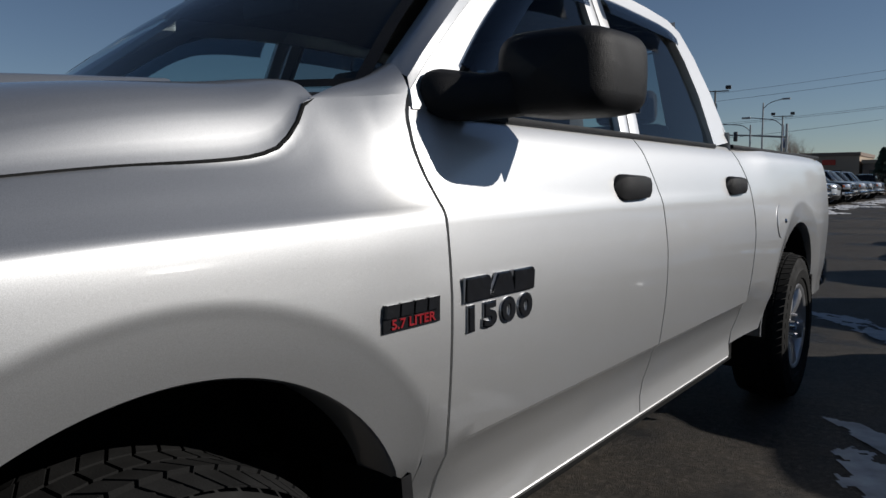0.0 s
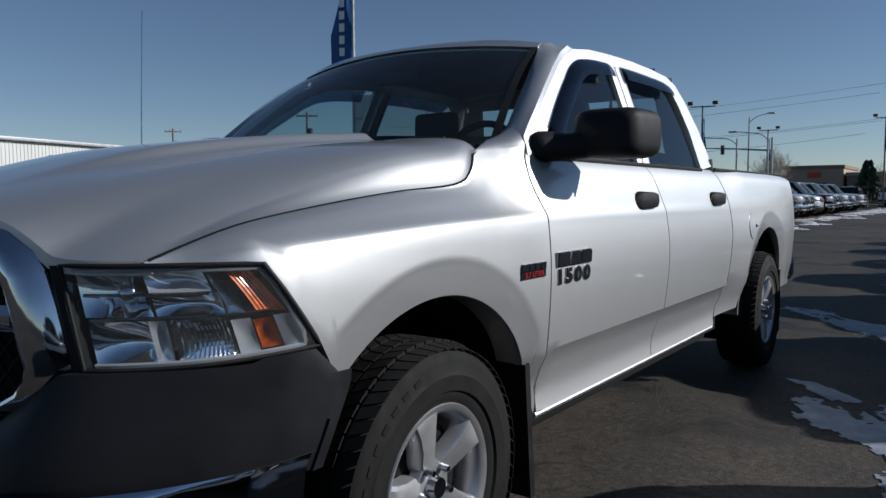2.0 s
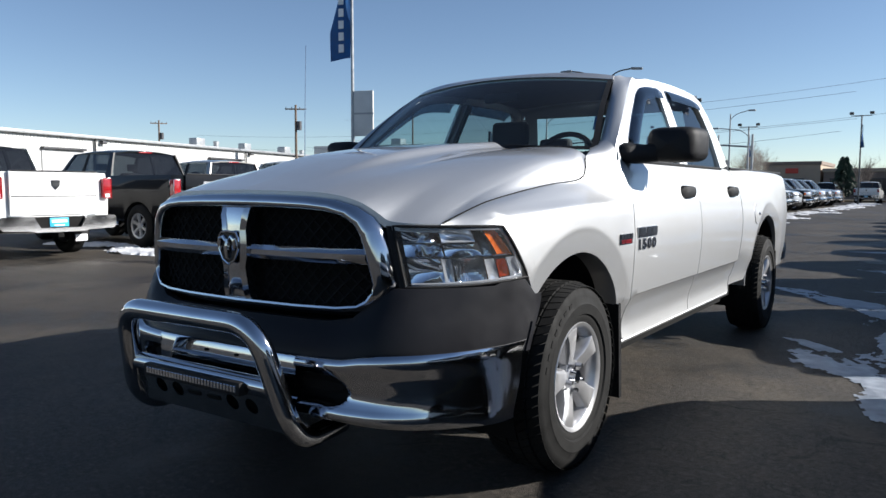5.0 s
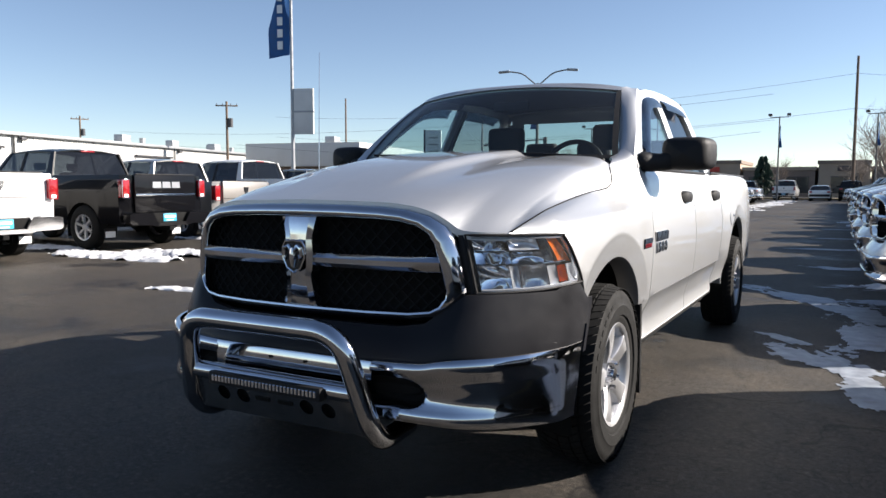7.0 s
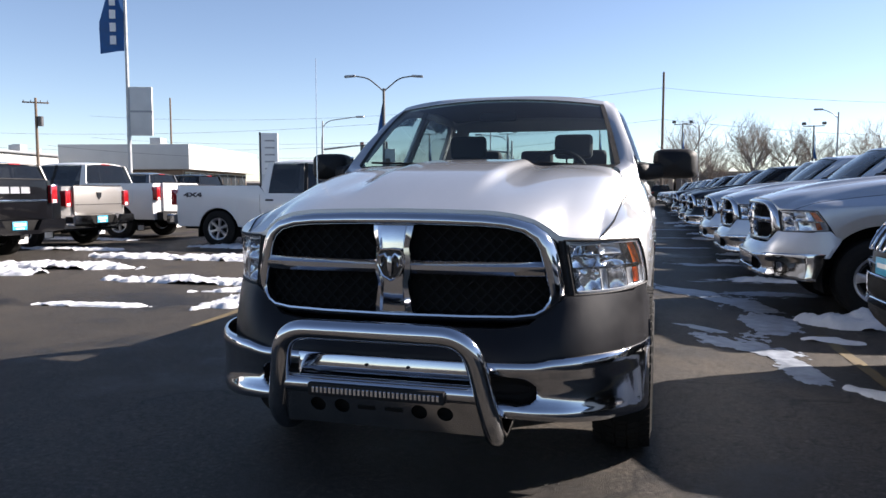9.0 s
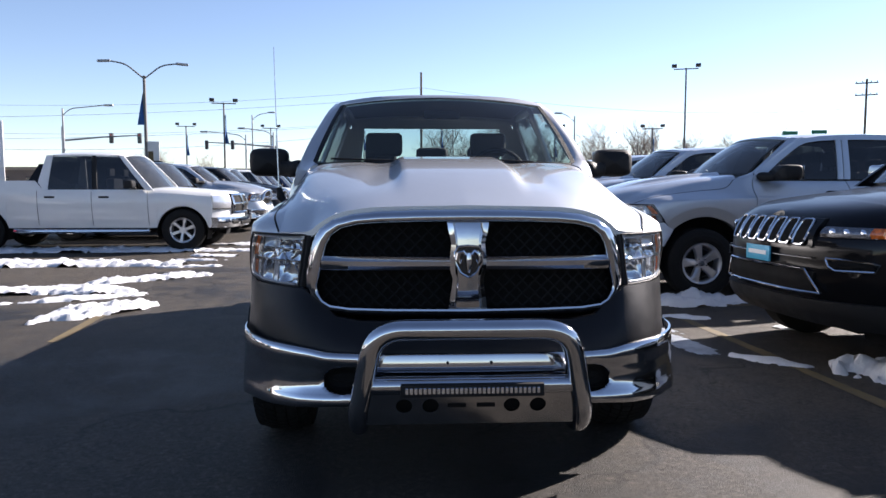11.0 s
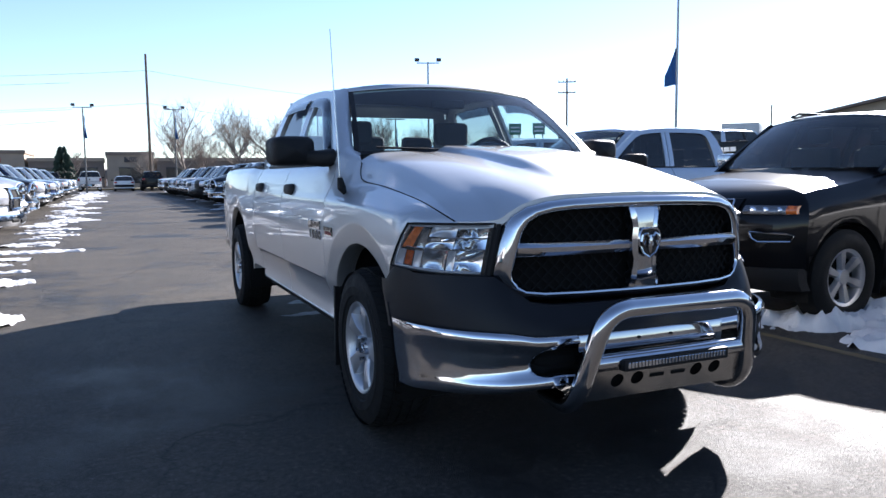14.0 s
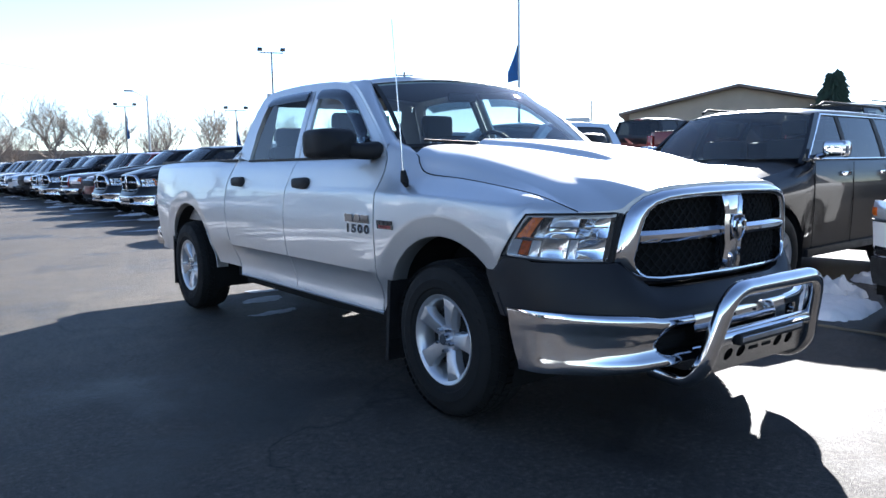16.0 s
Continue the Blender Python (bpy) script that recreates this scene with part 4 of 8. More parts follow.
def headlight(truck, s):
    """A clear lens over a dark bucket with two reflectors and an amber turn signal."""
    def edge_y(z):
        # the fender's front edge, which the lens meets
        return -0.555 + 0.12 * (1.064 - z) / 0.179 if z > 0.885 else -0.435 + 0.05 * (0.885 - z) / 0.085

    def lens(u, v, depth=0.0):
        # u from the inner edge to the outer, v from the bottom to the top
        z1 = 1.062 - 0.004 * u
        z0 = 0.848 + 0.020 * u**3
        z = z0 + (z1 - z0) * v
        yo = edge_y(z) - 0.006
        xo = side_x(yo, z) - 0.003
        xi = 0.688 + (0.652 - 0.688) * v
        x = xi + (xo - xi) * u**0.82
        y = NOSE(x) + 0.010 - 0.012 * math.sin(math.pi * u) + (yo - NOSE(xo) - 0.010) * u**4
        return Vector((s * (x - depth * 0.85 * u * u), y + depth * (1 - 0.8 * u * u), z))
    us, vs = np.linspace(0, 1, 25), np.linspace(0, 1, 9)
    bm = bmesh.new()
    rows = [[lens(u, v, 0.09 - 0.06 * (abs(2 * v - 1) ** 6)) for v in vs] for u in us]
    grid(bm, rows)
    lamp = part("headlight", bm, BUCKET, truck, "rectangular headlight with an amber turn signal")
    bm = bmesh.new()
    grid(bm, [[lens(u, v) for v in vs] for u in us])
    rim_in(bm, (0, 0.03, 0))
    g = part("lens", bm, CLEAR, lamp, "clear plastic lens")
    g.visible_shadow = False
    bm = bmesh.new()
    tube(bm, [lens(u, 0) for u in us] + [lens(1, v) for v in vs[1:]] + [lens(u, 1) for u in us[::-1][1:]] + [lens(0, v) for v in vs[::-1][1:]], 0.005, 8, False)
    part("lens_seal", bm, TRIM, lamp)
    # reflectors: the large upper bowl, the lower one and a fluted strip
    def bowl(u0, u1, v0, v1, d0, d1, name, mat, ribs=0):
        b = bmesh.new()
        rows = []
        n = 24 if ribs else 16
        for i in range(n + 1):
            a = i / n
            rows.append([])
            for j in range(11):
                c = j / 10
                k = (1 - (2 * a - 1) ** 2) * (1 - (2 * c - 1) ** 2)
                dep = d0 + (d1 - d0) * k
                if ribs:
                    dep += 0.006 * (i % 2)
                rows[-1].append(lens(u0 + (u1 - u0) * a, v0 + (v1 - v0) * c, dep))
        grid(b, rows)
        part(name, b, mat, lamp, smooth=0 if ribs else 35)
    bowl(0.02, 0.34, 0.50, 0.97, 0.016, 0.070, "reflector", MIRROR)
    bowl(0.35, 0.70, 0.50, 0.72, 0.020, 0.055, "reflector", MIRROR)
    bowl(0.35, 0.68, 0.73, 0.97, 0.018, 0.055, "reflector", REFLECT)
    bowl(0.02, 0.30, 0.03, 0.46, 0.018, 0.070, "reflector", MIRROR)
    bowl(0.31, 0.40, 0.03, 0.46, 0.012, 0.024, "reflector_divider", REFLECT)
    bowl(0.41, 0.70, 0.03, 0.46, 0.020, 0.045, "fluted_reflector", MIRROR, 1)
    bowl(0.71, 0.80, 0.05, 0.42, 0.016, 0.024, "reflector_divider", REFLECT)
    bowl(0.81, 0.90, 0.08, 0.40, 0.014, 0.030, "parking_lamp", AMBER, 1)
    bowl(0.905, 0.985, 0.05, 0.42, 0.010, 0.020, "fluted_reflector", REFLECT, 1)
    bowl(0.70, 0.795, 0.47, 0.95, 0.014, 0.026, "fluted_reflector", MIRROR, 1)
    for v in (0.475, 0.71):
        b = bmesh.new()
        tube(b, [lens(u, v, 0.018) for u in np.linspace(0.03, 0.66 if v > 0.5 else 0.92, 14)], 0.004, 6)
        part("reflector_rib", b, MIRROR, lamp)
    b = bmesh.new()
    rows = []
    for i in range(13):
        a = i / 12
        rows.append([lens(0.80 + 0.115 * a + (0.045 + 0.010 * a) * (1 - c), 0.46 + 0.48 * c, 0.016 + 0.022 * a * (1 - a) + 0.0022 * (i % 2)) for c in np.linspace(0, 1, 6)])
    grid(b, rows)
    part("turn_signal", b, AMBER, lamp, "amber turn signal", smooth=0)
    b = bmesh.new()
    bmesh.ops.create_uvsphere(b, u_segments=12, v_segments=8, radius=0.022, matrix=Matrix.Translation(lens(0.2, 0.72, 0.04)))
    part("bulb", b, CHROME, lamp)
    # pale edge of the lamp's body behind the lens
    bm = bmesh.new()
    inner = np.linspace(0.03, 0.97, 21)
    tube(bm, [lens(u, 0.04, 0.008) for u in inner] + [lens(0.985, v, 0.008) for v in (0.2, 0.5, 0.8)] + [lens(u, 0.955, 0.008) for u in inner[::-1]], 0.006, 6, False)
    part("lamp_edge", bm, REFLECT, lamp, "pale edge behind the lens")
    # dark strip between grille and lamp
    bm = bmesh.new()
    rows = []
    for v in np.linspace(0, 1, 9):
        a = lens(0, v)
        rows.append([a + Vector((s * -0.004, -0.004, 0)), a + Vector((s * -0.014, -0.012, 0)), a + Vector((s * -0.026, -0.010, 0)), a + Vector((s * -0.03, 0.01, 0))])
    grid(bm, rows)
    part("lamp_trim", bm, TRIM, lamp, "dark strip beside the lens")


def interior(truck):
    """Dashboard, wheel and seats that show through the panes."""
    bm = bmesh.new()
    rows = []
    for y, z in ((0.58, 1.30), (0.66, 1.375), (0.85, 1.385), (1.0, 1.35), (1.06, 1.22), (1.02, 0.95)):
        rows.append([(x, y + 0.02 * x * x, z + 0.012 * math.cos(5 * x)) for x in np.linspace(-0.80, 0.80, 15)])
    grid(bm, rows)
    part("dashboard", bm, CABIN, truck)
    bm = bmesh.new()
    ring = [Vector((0.38 + 0.185 * math.cos(a), 1.10 + 0.06 * math.sin(a), 1.335 + 0.175 * math.sin(a))) for a in np.linspace(0, 2 * math.pi, 33)]
    tube(bm, ring, 0.016, 8, False)
    tube(bm, [(0.38, 1.0, 1.27), (0.38, 1.10, 1.335)], [0.03, 0.06], 12)
    for a in (0.1, 3.04, 4.7):
        tube(bm, [(0.38, 1.10, 1.335), (0.38 + 0.18 * math.cos(a), 1.10 + 0.055 * math.sin(a), 1.335 + 0.17 * math.sin(a))], 0.018, 8)
    part("steering_wheel", bm, TRIM, truck, "black steering wheel")
    for y, xs in ((1.55, (0.40, -0.40)), (2.40, (0.45, 0.0, -0.45))):
        for x in xs:
            bm = bmesh.new()
            wd = 0.25 if y < 2 else 0.21
            box(bm, x - wd, x + wd, y - 0.30, y + 0.22, 0.72, 0.90, 0.06)
            box(bm, x - wd, x + wd, -0.07, 0.07, 0.0, 0.62, 0.06, Matrix.Translation((0, y + 0.18, 0.84)) @ Matrix.Rotation(radians(-12), 4, "X"))
            seat = part("seat", bm, CABIN, truck, "dark cloth seat")
            bm = bmesh.new()
            box(bm, x - 0.14, x + 0.14, y + 0.27, y + 0.36, 1.49 if y < 2 else 1.45, 1.67 if y < 2 else 1.60, 0.045, None, 0, 3)
            tube(bm, [(x - 0.05, y + 0.31, 1.40), (x - 0.05, y + 0.31, 1.52)], 0.007, 6)
            tube(bm, [(x + 0.05, y + 0.31, 1.40), (x + 0.05, y + 0.31, 1.52)], 0.007, 6)
            part("headrest", bm, CABIN, seat)
    bm = bmesh.new()
    box(bm, -0.12, 0.12, 1.02, 1.05, 1.70, 1.76, 0.02)
    part("rear_view_mirror", bm, TRIM, truck)
    bm = bmesh.new()
    box(bm, -0.86, 0.86, 0.62, 2.72, 0.52, 0.60)
    for s in (-1, 1):
        box(bm, s * 0.86 - 0.02, s * 0.86 + 0.02, 0.64, 2.74, 0.55, 1.30, 0.01)
    rows = []
    for y, z in ((1.16, 1.80), (1.5, 1.83), (2.0, 1.85), (2.5, 1.83)):
        rows.append([(x, y, z + 0.03 * (1 - (x / 0.66) ** 2)) for x in np.linspace(-0.66, 0.66, 9)])
    grid(bm, rows)
    part("cabin_lining", bm, CABIN, truck)


def front_end(truck, hero=True, P=None):
    # grille shell: outline in (x, z), half of it, lofted round two openings
    def fy(x):
        return NOSE(abs(x))
    outer = [(0.0, 1.172), (0.20, 1.170), (0.36, 1.164), (0.46, 1.153), (0.54, 1.130), (0.595, 1.092), (0.625, 1.045), (0.642, 0.98), (0.655, 0.91), (0.664, 0.855), (0.655, 0.81), (0.625, 0.765), (0.57, 0.735), (0.48, 0.722), (0.30, 0.718), (0.0, 0.715)]
    inner = [(0.0, 1.118), (0.20, 1.116), (0.35, 1.112), (0.43, 1.106), (0.495, 1.092), (0.535, 1.066), (0.557, 1.030), (0.572, 0.98), (0.588, 0.91), (0.602, 0.862), (0.598, 0.835), (0.578, 0.805), (0.548, 0.788), (0.47, 0.780), (0.30, 0.778), (0.0, 0.777)]
    o2 = outer + [(-x, z) for x, z in reversed(outer[1:-1])]
    i2 = inner + [(-x, z) for x, z in reversed(inner[1:-1])]
    bm = bmesh.new()
    rings = []
    for t, push in ((0.0, 0.03), (0.02, 0.0), (0.10, -0.016), (0.25, -0.028), (0.45, -0.035), (0.65, -0.036), (0.82, -0.032), (0.94, -0.023), (1.0, -0.010), (1.0, 0.05)):
        rings.append([])
        for (xo, zo), (xi, zi) in zip(o2, i2):
            x, z = xo + (xi - xo) * t, zo + (zi - zo) * t
            low = min(max((0.90 - z) / 0.12, 0), 1)
            rings[-1].append((x, fy(x) + push + low * (0.075 * (1 - t) ** 1.2 - 0.006), z))
    grid(bm, rings, close=True)
    grille = part("grille", bm, CHROME, truck, "chrome grille with dark mesh and a central cross", 50)
    # horizontal bar
    for s in (-1, 1):
        bm = bmesh.new()
        rows = []
        for t in np.linspace(0, 1, 15):
            x = 0.05 + 0.535 * t
            h = 0.026 + 0.002 * t
            zc = 0.956 - 0.002 * t
            rows.append([(s * x, fy(x) + d, zc + k * h) for d, k in ((0.03, -1.0), (-0.018, -0.95), (-0.030, -0.35), (-0.030, 0.35), (-0.012, 0.98), (0.03, 1.0))])
        grid(bm, rows)
        part("grille_bar", bm, CHROME, grille)
    # the central upright, waisted round the emblem
    bm = bmesh.new()
    rows = []
    for z, w, d in ((1.128, 0.082, 0.0), (1.118, 0.084, -0.035), (1.09, 0.080, -0.046), (1.05, 0.070, -0.048), (1.03, 0.068, -0.050), (0.985, 0.074, -0.052), (0.93, 0.072, -0.052), (0.895, 0.062, -0.050), (0.86, 0.066, -0.046), (0.81, 0.074, -0.042), (0.78, 0.078, -0.034), (0.765, 0.078, 0.0)):
        rows.append([(x * w, fy(0) + d * k, z) for x, k in ((-1, -0.3), (-0.98, 0.7), (-0.72, 0.98), (-0.60, 0.72), (0.0, 0.80), (0.60, 0.72), (0.72, 0.98), (0.98, 0.7), (1, -0.3))])
    grid(bm, rows)
    part("grille_post", bm, CHROME, grille)
    # emblem shield, plain
    bm = bmesh.new()
    shield = [(0.0, -0.072), (0.036, -0.052), (0.058, -0.01), (0.060, 0.035), (0.045, 0.058), (0.0, 0.062), (-0.045, 0.058), (-0.060, 0.035), (-0.058, -0.01), (-0.036, -0.052)]
    m = Matrix.Translation((0, fy(0) - 0.046, 0.972)) @ Matrix.Rotation(radians(90), 4, "X")
    shield = [(x * 0.88, y * 0.90) for x, y in shield]
    prism(bm, shield, 0.016, m)
    bmesh.ops.bevel(bm, geom=list(bm.edges), offset=0.004, segments=2, affect="EDGES")
    emblem = part("emblem", bm, BADGE, grille, "dark shield emblem with a chrome boss")
    bm = bmesh.new()
    ring = [m @ Vector((x * 1.02, y * 1.02, 0.014)) for x, y in shield + shield[:1]]
    tube(bm, ring, 0.005, 6, False)
    for sx in (-1, 1):
        pts = [(0.006, 0.018), (0.022, 0.036), (0.040, 0.028), (0.044, 0.004), (0.034, -0.012), (0.028, 0.004)]
        tube(bm, [m @ Vector((sx * x, y, 0.020)) for x, y in pts], [0.006, 0.009, 0.010, 0.009, 0.006, 0.003], 8)
    tube(bm, [m @ Vector((0, y, 0.02)) for y in (0.03, 0.0, -0.03, -0.046)], [0.008, 0.014, 0.010, 0.006], 8)
    part("emblem_relief", bm, CHROME, emblem)
    # mesh behind: a lattice of slanting bars
    bm = bmesh.new()
    for x0, x1, z0, z1 in ((0.07, 0.585, 0.98, 1.125), (0.07, 0.61, 0.775, 0.935), (-0.585, -0.07, 0.98, 1.125), (-0.61, -0.07, 0.775, 0.935)):
        step = 0.046
        n = int((x1 - x0 + z1 - z0) / step) + 1
        for k in range(n):
            for dirn in (1, -1):
                a = x0 - (z1 - z0) + k * step * 1.15
                p, q = [], []
                for t in np.linspace(0, 1, 5):
                    x = a + (z1 - z0) * t * 1.0
                    z = z0 + (z1 - z0) * (t if dirn == 1 else 1 - t)
                    if x0 - 0.002 <= x <= x1 + 0.002:
                        p.append((x, fy(x) + 0.030, z))
                if len(p) > 1:
                    tube(bm, p, 0.0050, 4, False)
    tagged(part("grille_mesh", bm, UNDER, grille, "black honeycomb mesh"), kind="stuff")
    bm = bmesh.new()
    grid(bm, [[(x, fy(x) + 0.055, z0 + (min(1.12, HOOD_LIP(abs(x)) - 0.045) - z0) * t) for x in np.linspace(-0.62, 0.62, 31)] for z0, t in ((0.76, 0.0), (0.76, 1.0))])
    part("grille_backing", bm, UNDER, grille)
    # dark plastic upper bumper cover, wrapping to the arches
    def cover_y(x, z):
        return NOSE(min(abs(x), 0.965)) - 0.012
    bm = bmesh.new()
    rows = []
    xs = [0.0, 0.15, 0.3, 0.42, 0.52, 0.60, 0.66, 0.72, 0.78, 0.83, 0.87, 0.90, 0.925, 0.945, 0.958, 0.965]
    full = [-x for x in reversed(xs[1:])] + xs
    for x in full:
        a = abs(x)
        ztop = 0.722 if a < 0.50 else 0.722 + (0.845 - 0.722) * min((a - 0.50) / 0.16, 1) + (0.02 if a > 0.9 else 0)
        if a > 0.953:
            ztop = 0.80
        row = []
        for t in np.linspace(0, 1, 9):
            z = ztop + (0.60 - ztop) * t
            out = 0.040 * math.sin(math.pi * min(t * 0.62, 1)) + 0.045 * t
            k = max(0, (a - 0.80) / 0.165)
            y = min(cover_y(a, z) - out * (1 - k * 0.8), -0.356 - (0.80 - z) * 0.62)
            row.append((math.copysign(a + 0.004 + 0.010 * t * k, x) if x else 0.0, y, z))
        rows.append(row)
    grid(bm, rows)
    rim_in(bm, (0, 0.03, 0))
    part("bumper_cover", bm, VALANCE if hero else P, truck, "dark grey plastic upper bumper cover" if hero else "painted upper bumper cover")
    # chrome bumper
    BUMP = curve1([(0.0, -1.045), (0.3, -1.042), (0.5, -1.022), (0.65, -0.985), (0.78, -0.905), (0.87, -0.80), (0.93, -0.68), (0.962, -0.57), (0.975, -0.46)])
    ztop = curve1([(0.0, 0.612), (0.42, 0.612), (0.55, 0.614), (0.64, 0.628), (0.80, 0.636), (0.975, 0.640)])
    zbot = curve1([(0.0, 0.405), (0.5, 0.398), (0.70, 0.385), (0.90, 0.375), (0.975, 0.372)])
    bm = bmesh.new()
    xs = list(np.linspace(0.375, 0.62, 26)) + list(np.linspace(0.635, 0.93, 22)) + [0.94, 0.95, 0.958, 0.965, 0.972, 0.975]
    swell = curve1([(0.0, -0.002), (0.03, -0.012), (0.12, -0.018), (0.24, -0.010), (0.36, -0.002), (0.52, 0.0), (0.66, -0.002), (0.76, -0.006), (0.86, -0.013), (0.94, -0.012), (1.0, 0.0)])

    def scoop(x, z):
        """How deep the tapered opening beside the bull bar presses in; it fades outwards over a rolled lip."""
        zc = 0.505 - 0.02 * min(max((x - 0.45) / 0.3, 0), 1)
        d = math.hypot(max(x - 0.50, 0) / 0.062, (z - zc) / 0.046)
        k = min(max((1.22 - d) / 0.42, 0), 1)
        tail = math.exp(-(((z - zc + 0.012) / 0.040) ** 2)) * min(max((0.86 - x) / 0.30, 0), 1) * (1 if x > 0.5 else 0.6)
        return 0.075 * k * k * (3 - 2 * k) + 0.014 * tail

    for s in (-1, 1):
        rows = []
        for x in xs:
            a, b = ztop(x), zbot(x)
            row = [(s * x, BUMP(x) + 0.02, a)]
            for t in [0.0, 0.02, 0.05, 0.09, 0.14, 0.20] + list(np.linspace(0.25, 0.78, 24)) + [0.82, 0.86, 0.90, 0.94, 0.97, 1.0]:
                z = a + (b - a) * t
                row.append((s * x, BUMP(x) + swell(t) * (0.6 if x > 0.9 else 1) + (-0.015 - (0.64 - z) * 0.32) * min(max((x - 0.86) / 0.115, 0), 1) ** 2 + scoop(x, z), z))
            row.append((s * x, row[-1][1] + 0.04, b))
            rows.append(row)
        grid(bm, rows)
    # centre strip and lower lip
    for z0, z1, y in ((0.612, 0.488, -1.055), (0.462, 0.405, -1.050)):
        grid(bm, [[(x, BUMP(abs(x)) + (y + 1.045) * 1.0 + d, z0 + (z1 - z0) * t) for x in np.linspace(-0.38, 0.38, 13)] for t, d in ((0, 0.03), (0.0, 0.0), (0.08, -0.005), (0.92, -0.004), (1, 0.0), (1, 0.04))])
    bumper = part("front_bumper", bm, CHROME, truck, "chrome front bumper with dusty lower edge")
    bm = bmesh.new()
    grid(bm, [[(x, BUMP(abs(x)) + 0.06, z) for x in np.linspace(-0.60, 0.60, 13)] for z in (0.40, 0.62)])
    part("bumper_intake", bm, UNDER, bumper)
    for s in (-1, 1):
        bm = bmesh.new()
        outline = [(0.36, -0.031), (0.36, 0.031), (0.47, 0.033), (0.515, 0.026), (0.540, 0.010), (0.540, -0.010), (0.515, -0.026), (0.47, -0.033)]
        lo = [bm.verts.new((s * x, BUMP(x) + 0.062 - 0.016 * k, 0.503 + dz * (1 - 0.5 * k))) for k in (0, 1) for x, dz in outline]
        n = len(outline)
        for i in range(n):
            bm.faces.new((lo[i], lo[(i + 1) % n], lo[n + (i + 1) % n], lo[n + i]))
        bm.faces.new(lo[n:])
        part("opening", bm, UNDER, bumper, "dark opening in the bumper")
    if not hero:
        return
    # plate holes
    for x in (-0.085, 0.085):
        bm = bmesh.new()
        bmesh.ops.create_cone(bm, cap_ends=True, segments=10, radius1=0.006, radius2=0.006, depth=0.006, matrix=Matrix.Translation((x, -1.063, 0.578)) @ Matrix.Rotation(radians(90), 4, "X"))
        part("plate_bolt_hole", bm, UNDER, bumper)
    bull_bar(truck)


def bull_bar(truck):
    bm = bmesh.new()
    main = [(-0.42, -0.86, 0.335), (-0.43, -1.06, 0.325), (-0.432, -1.135, 0.40), (-0.362, -1.215, 0.738), (0.362, -1.215, 0.738), (0.432, -1.135, 0.40), (0.43, -1.06, 0.325), (0.42, -0.86, 0.335)]
    tube(bm, round_path(main, 0.065, 8)[:1] + round_path(main[:4], 0.055, 7)[1:-1] + round_path(main[2:6], 0.11, 10)[1:-1] + round_path(main[4:], 0.055, 7)[1:], 0.0385, 20)
    bar = part("bull_bar", bm, CHROME, truck, "polished steel tubular bull bar", 60)
    bm = bmesh.new()
    tube(bm, [(-0.41, -1.152, 0.515), (0.41, -1.152, 0.515)], 0.034, 16)
    part("cross_tube", bm, CHROME, bar)
    # skid plate with round holes and a slot, sloping back
    bm = bmesh.new()
    holes = [(-0.255, 0.032), (-0.155, 0.032), (0.155, 0.032), (0.255, 0.032)]
    m = Matrix.Translation((0, -1.140, 0.432)) @ Matrix.Rotation(radians(90 + 20), 4, "X")
    n = 24
    cells = [-0.405] + [c for h, r in holes for c in (h - 0.045, h + 0.045)] + [0.405]
    for i in range(0, len(cells) - 1):
        x0, x1 = cells[i], cells[i + 1]
        if i % 2 == 0:
            grid(bm, [[m @ Vector((x, y, 0)) for x in np.linspace(x0, x1, 4)] for y in (-0.085, -0.045, 0.045, 0.075)])
        else:
            cx = (x0 + x1) / 2
            grid(bm, [[m @ Vector((x, y, 0)) for x in (x0, x1)] for y in (-0.085, -0.045)])
            grid(bm, [[m @ Vector((x, y, 0)) for x in (x0, x1)] for y in (0.045, 0.075)])
            rows = []
            for k in range(n + 1):
                a = 2 * math.pi * k / n + math.pi / 4
                c, q = math.cos(a), math.sin(a)
                mx = max(abs(c), abs(q))
                rows.append([m @ Vector((cx + 0.045 * c / mx, 0.045 * q / mx, 0)), m @ Vector((cx + 0.031 * c, 0.031 * q, 0)), m @ Vector((cx + 0.031 * c, 0.031 * q, -0.012))])
            grid(bm, rows)
    bmesh.ops.remove_doubles(bm, verts=bm.verts, dist=0.0005)
    # dark sheet added behind the plate, so that its holes look shaded
    back = bmesh.new()
    grid(back, [[m @ Vector((x, y, -0.03)) for x in (-0.40, 0.40)] for y in (-0.083, 0.073)])
    part("skid_hole_shade", back, UNDER, bar)
    part("skid_plate", bm, STEEL, bar, "brushed steel skid plate with round holes", 30)
    for x in (-0.055, 0.055):
        bm = bmesh.new()
        box(bm, x - 0.035, x + 0.035, -0.006, 0.010, -0.002, 0.004, 0.0015, m)
        part("skid_slot", bm, UNDER, bar)
    # LED light bar
    bm = bmesh.new()
    box(bm, -0.268, 0.268, -1.206, -1.156, 0.482, 0.530, 0.005)
    led = part("light_bar", bm, TRIM, bar, "slim black light bar")
    for k in range(30):
        b = bmesh.new()
        x = -0.245 + 0.49 * k / 29
        box(b, x - 0.0062, x + 0.0062, -1.209, -1.204, 0.494, 0.518, 0.002, None, 0, 1)
        part("led_reflector", b, MIRROR, led)


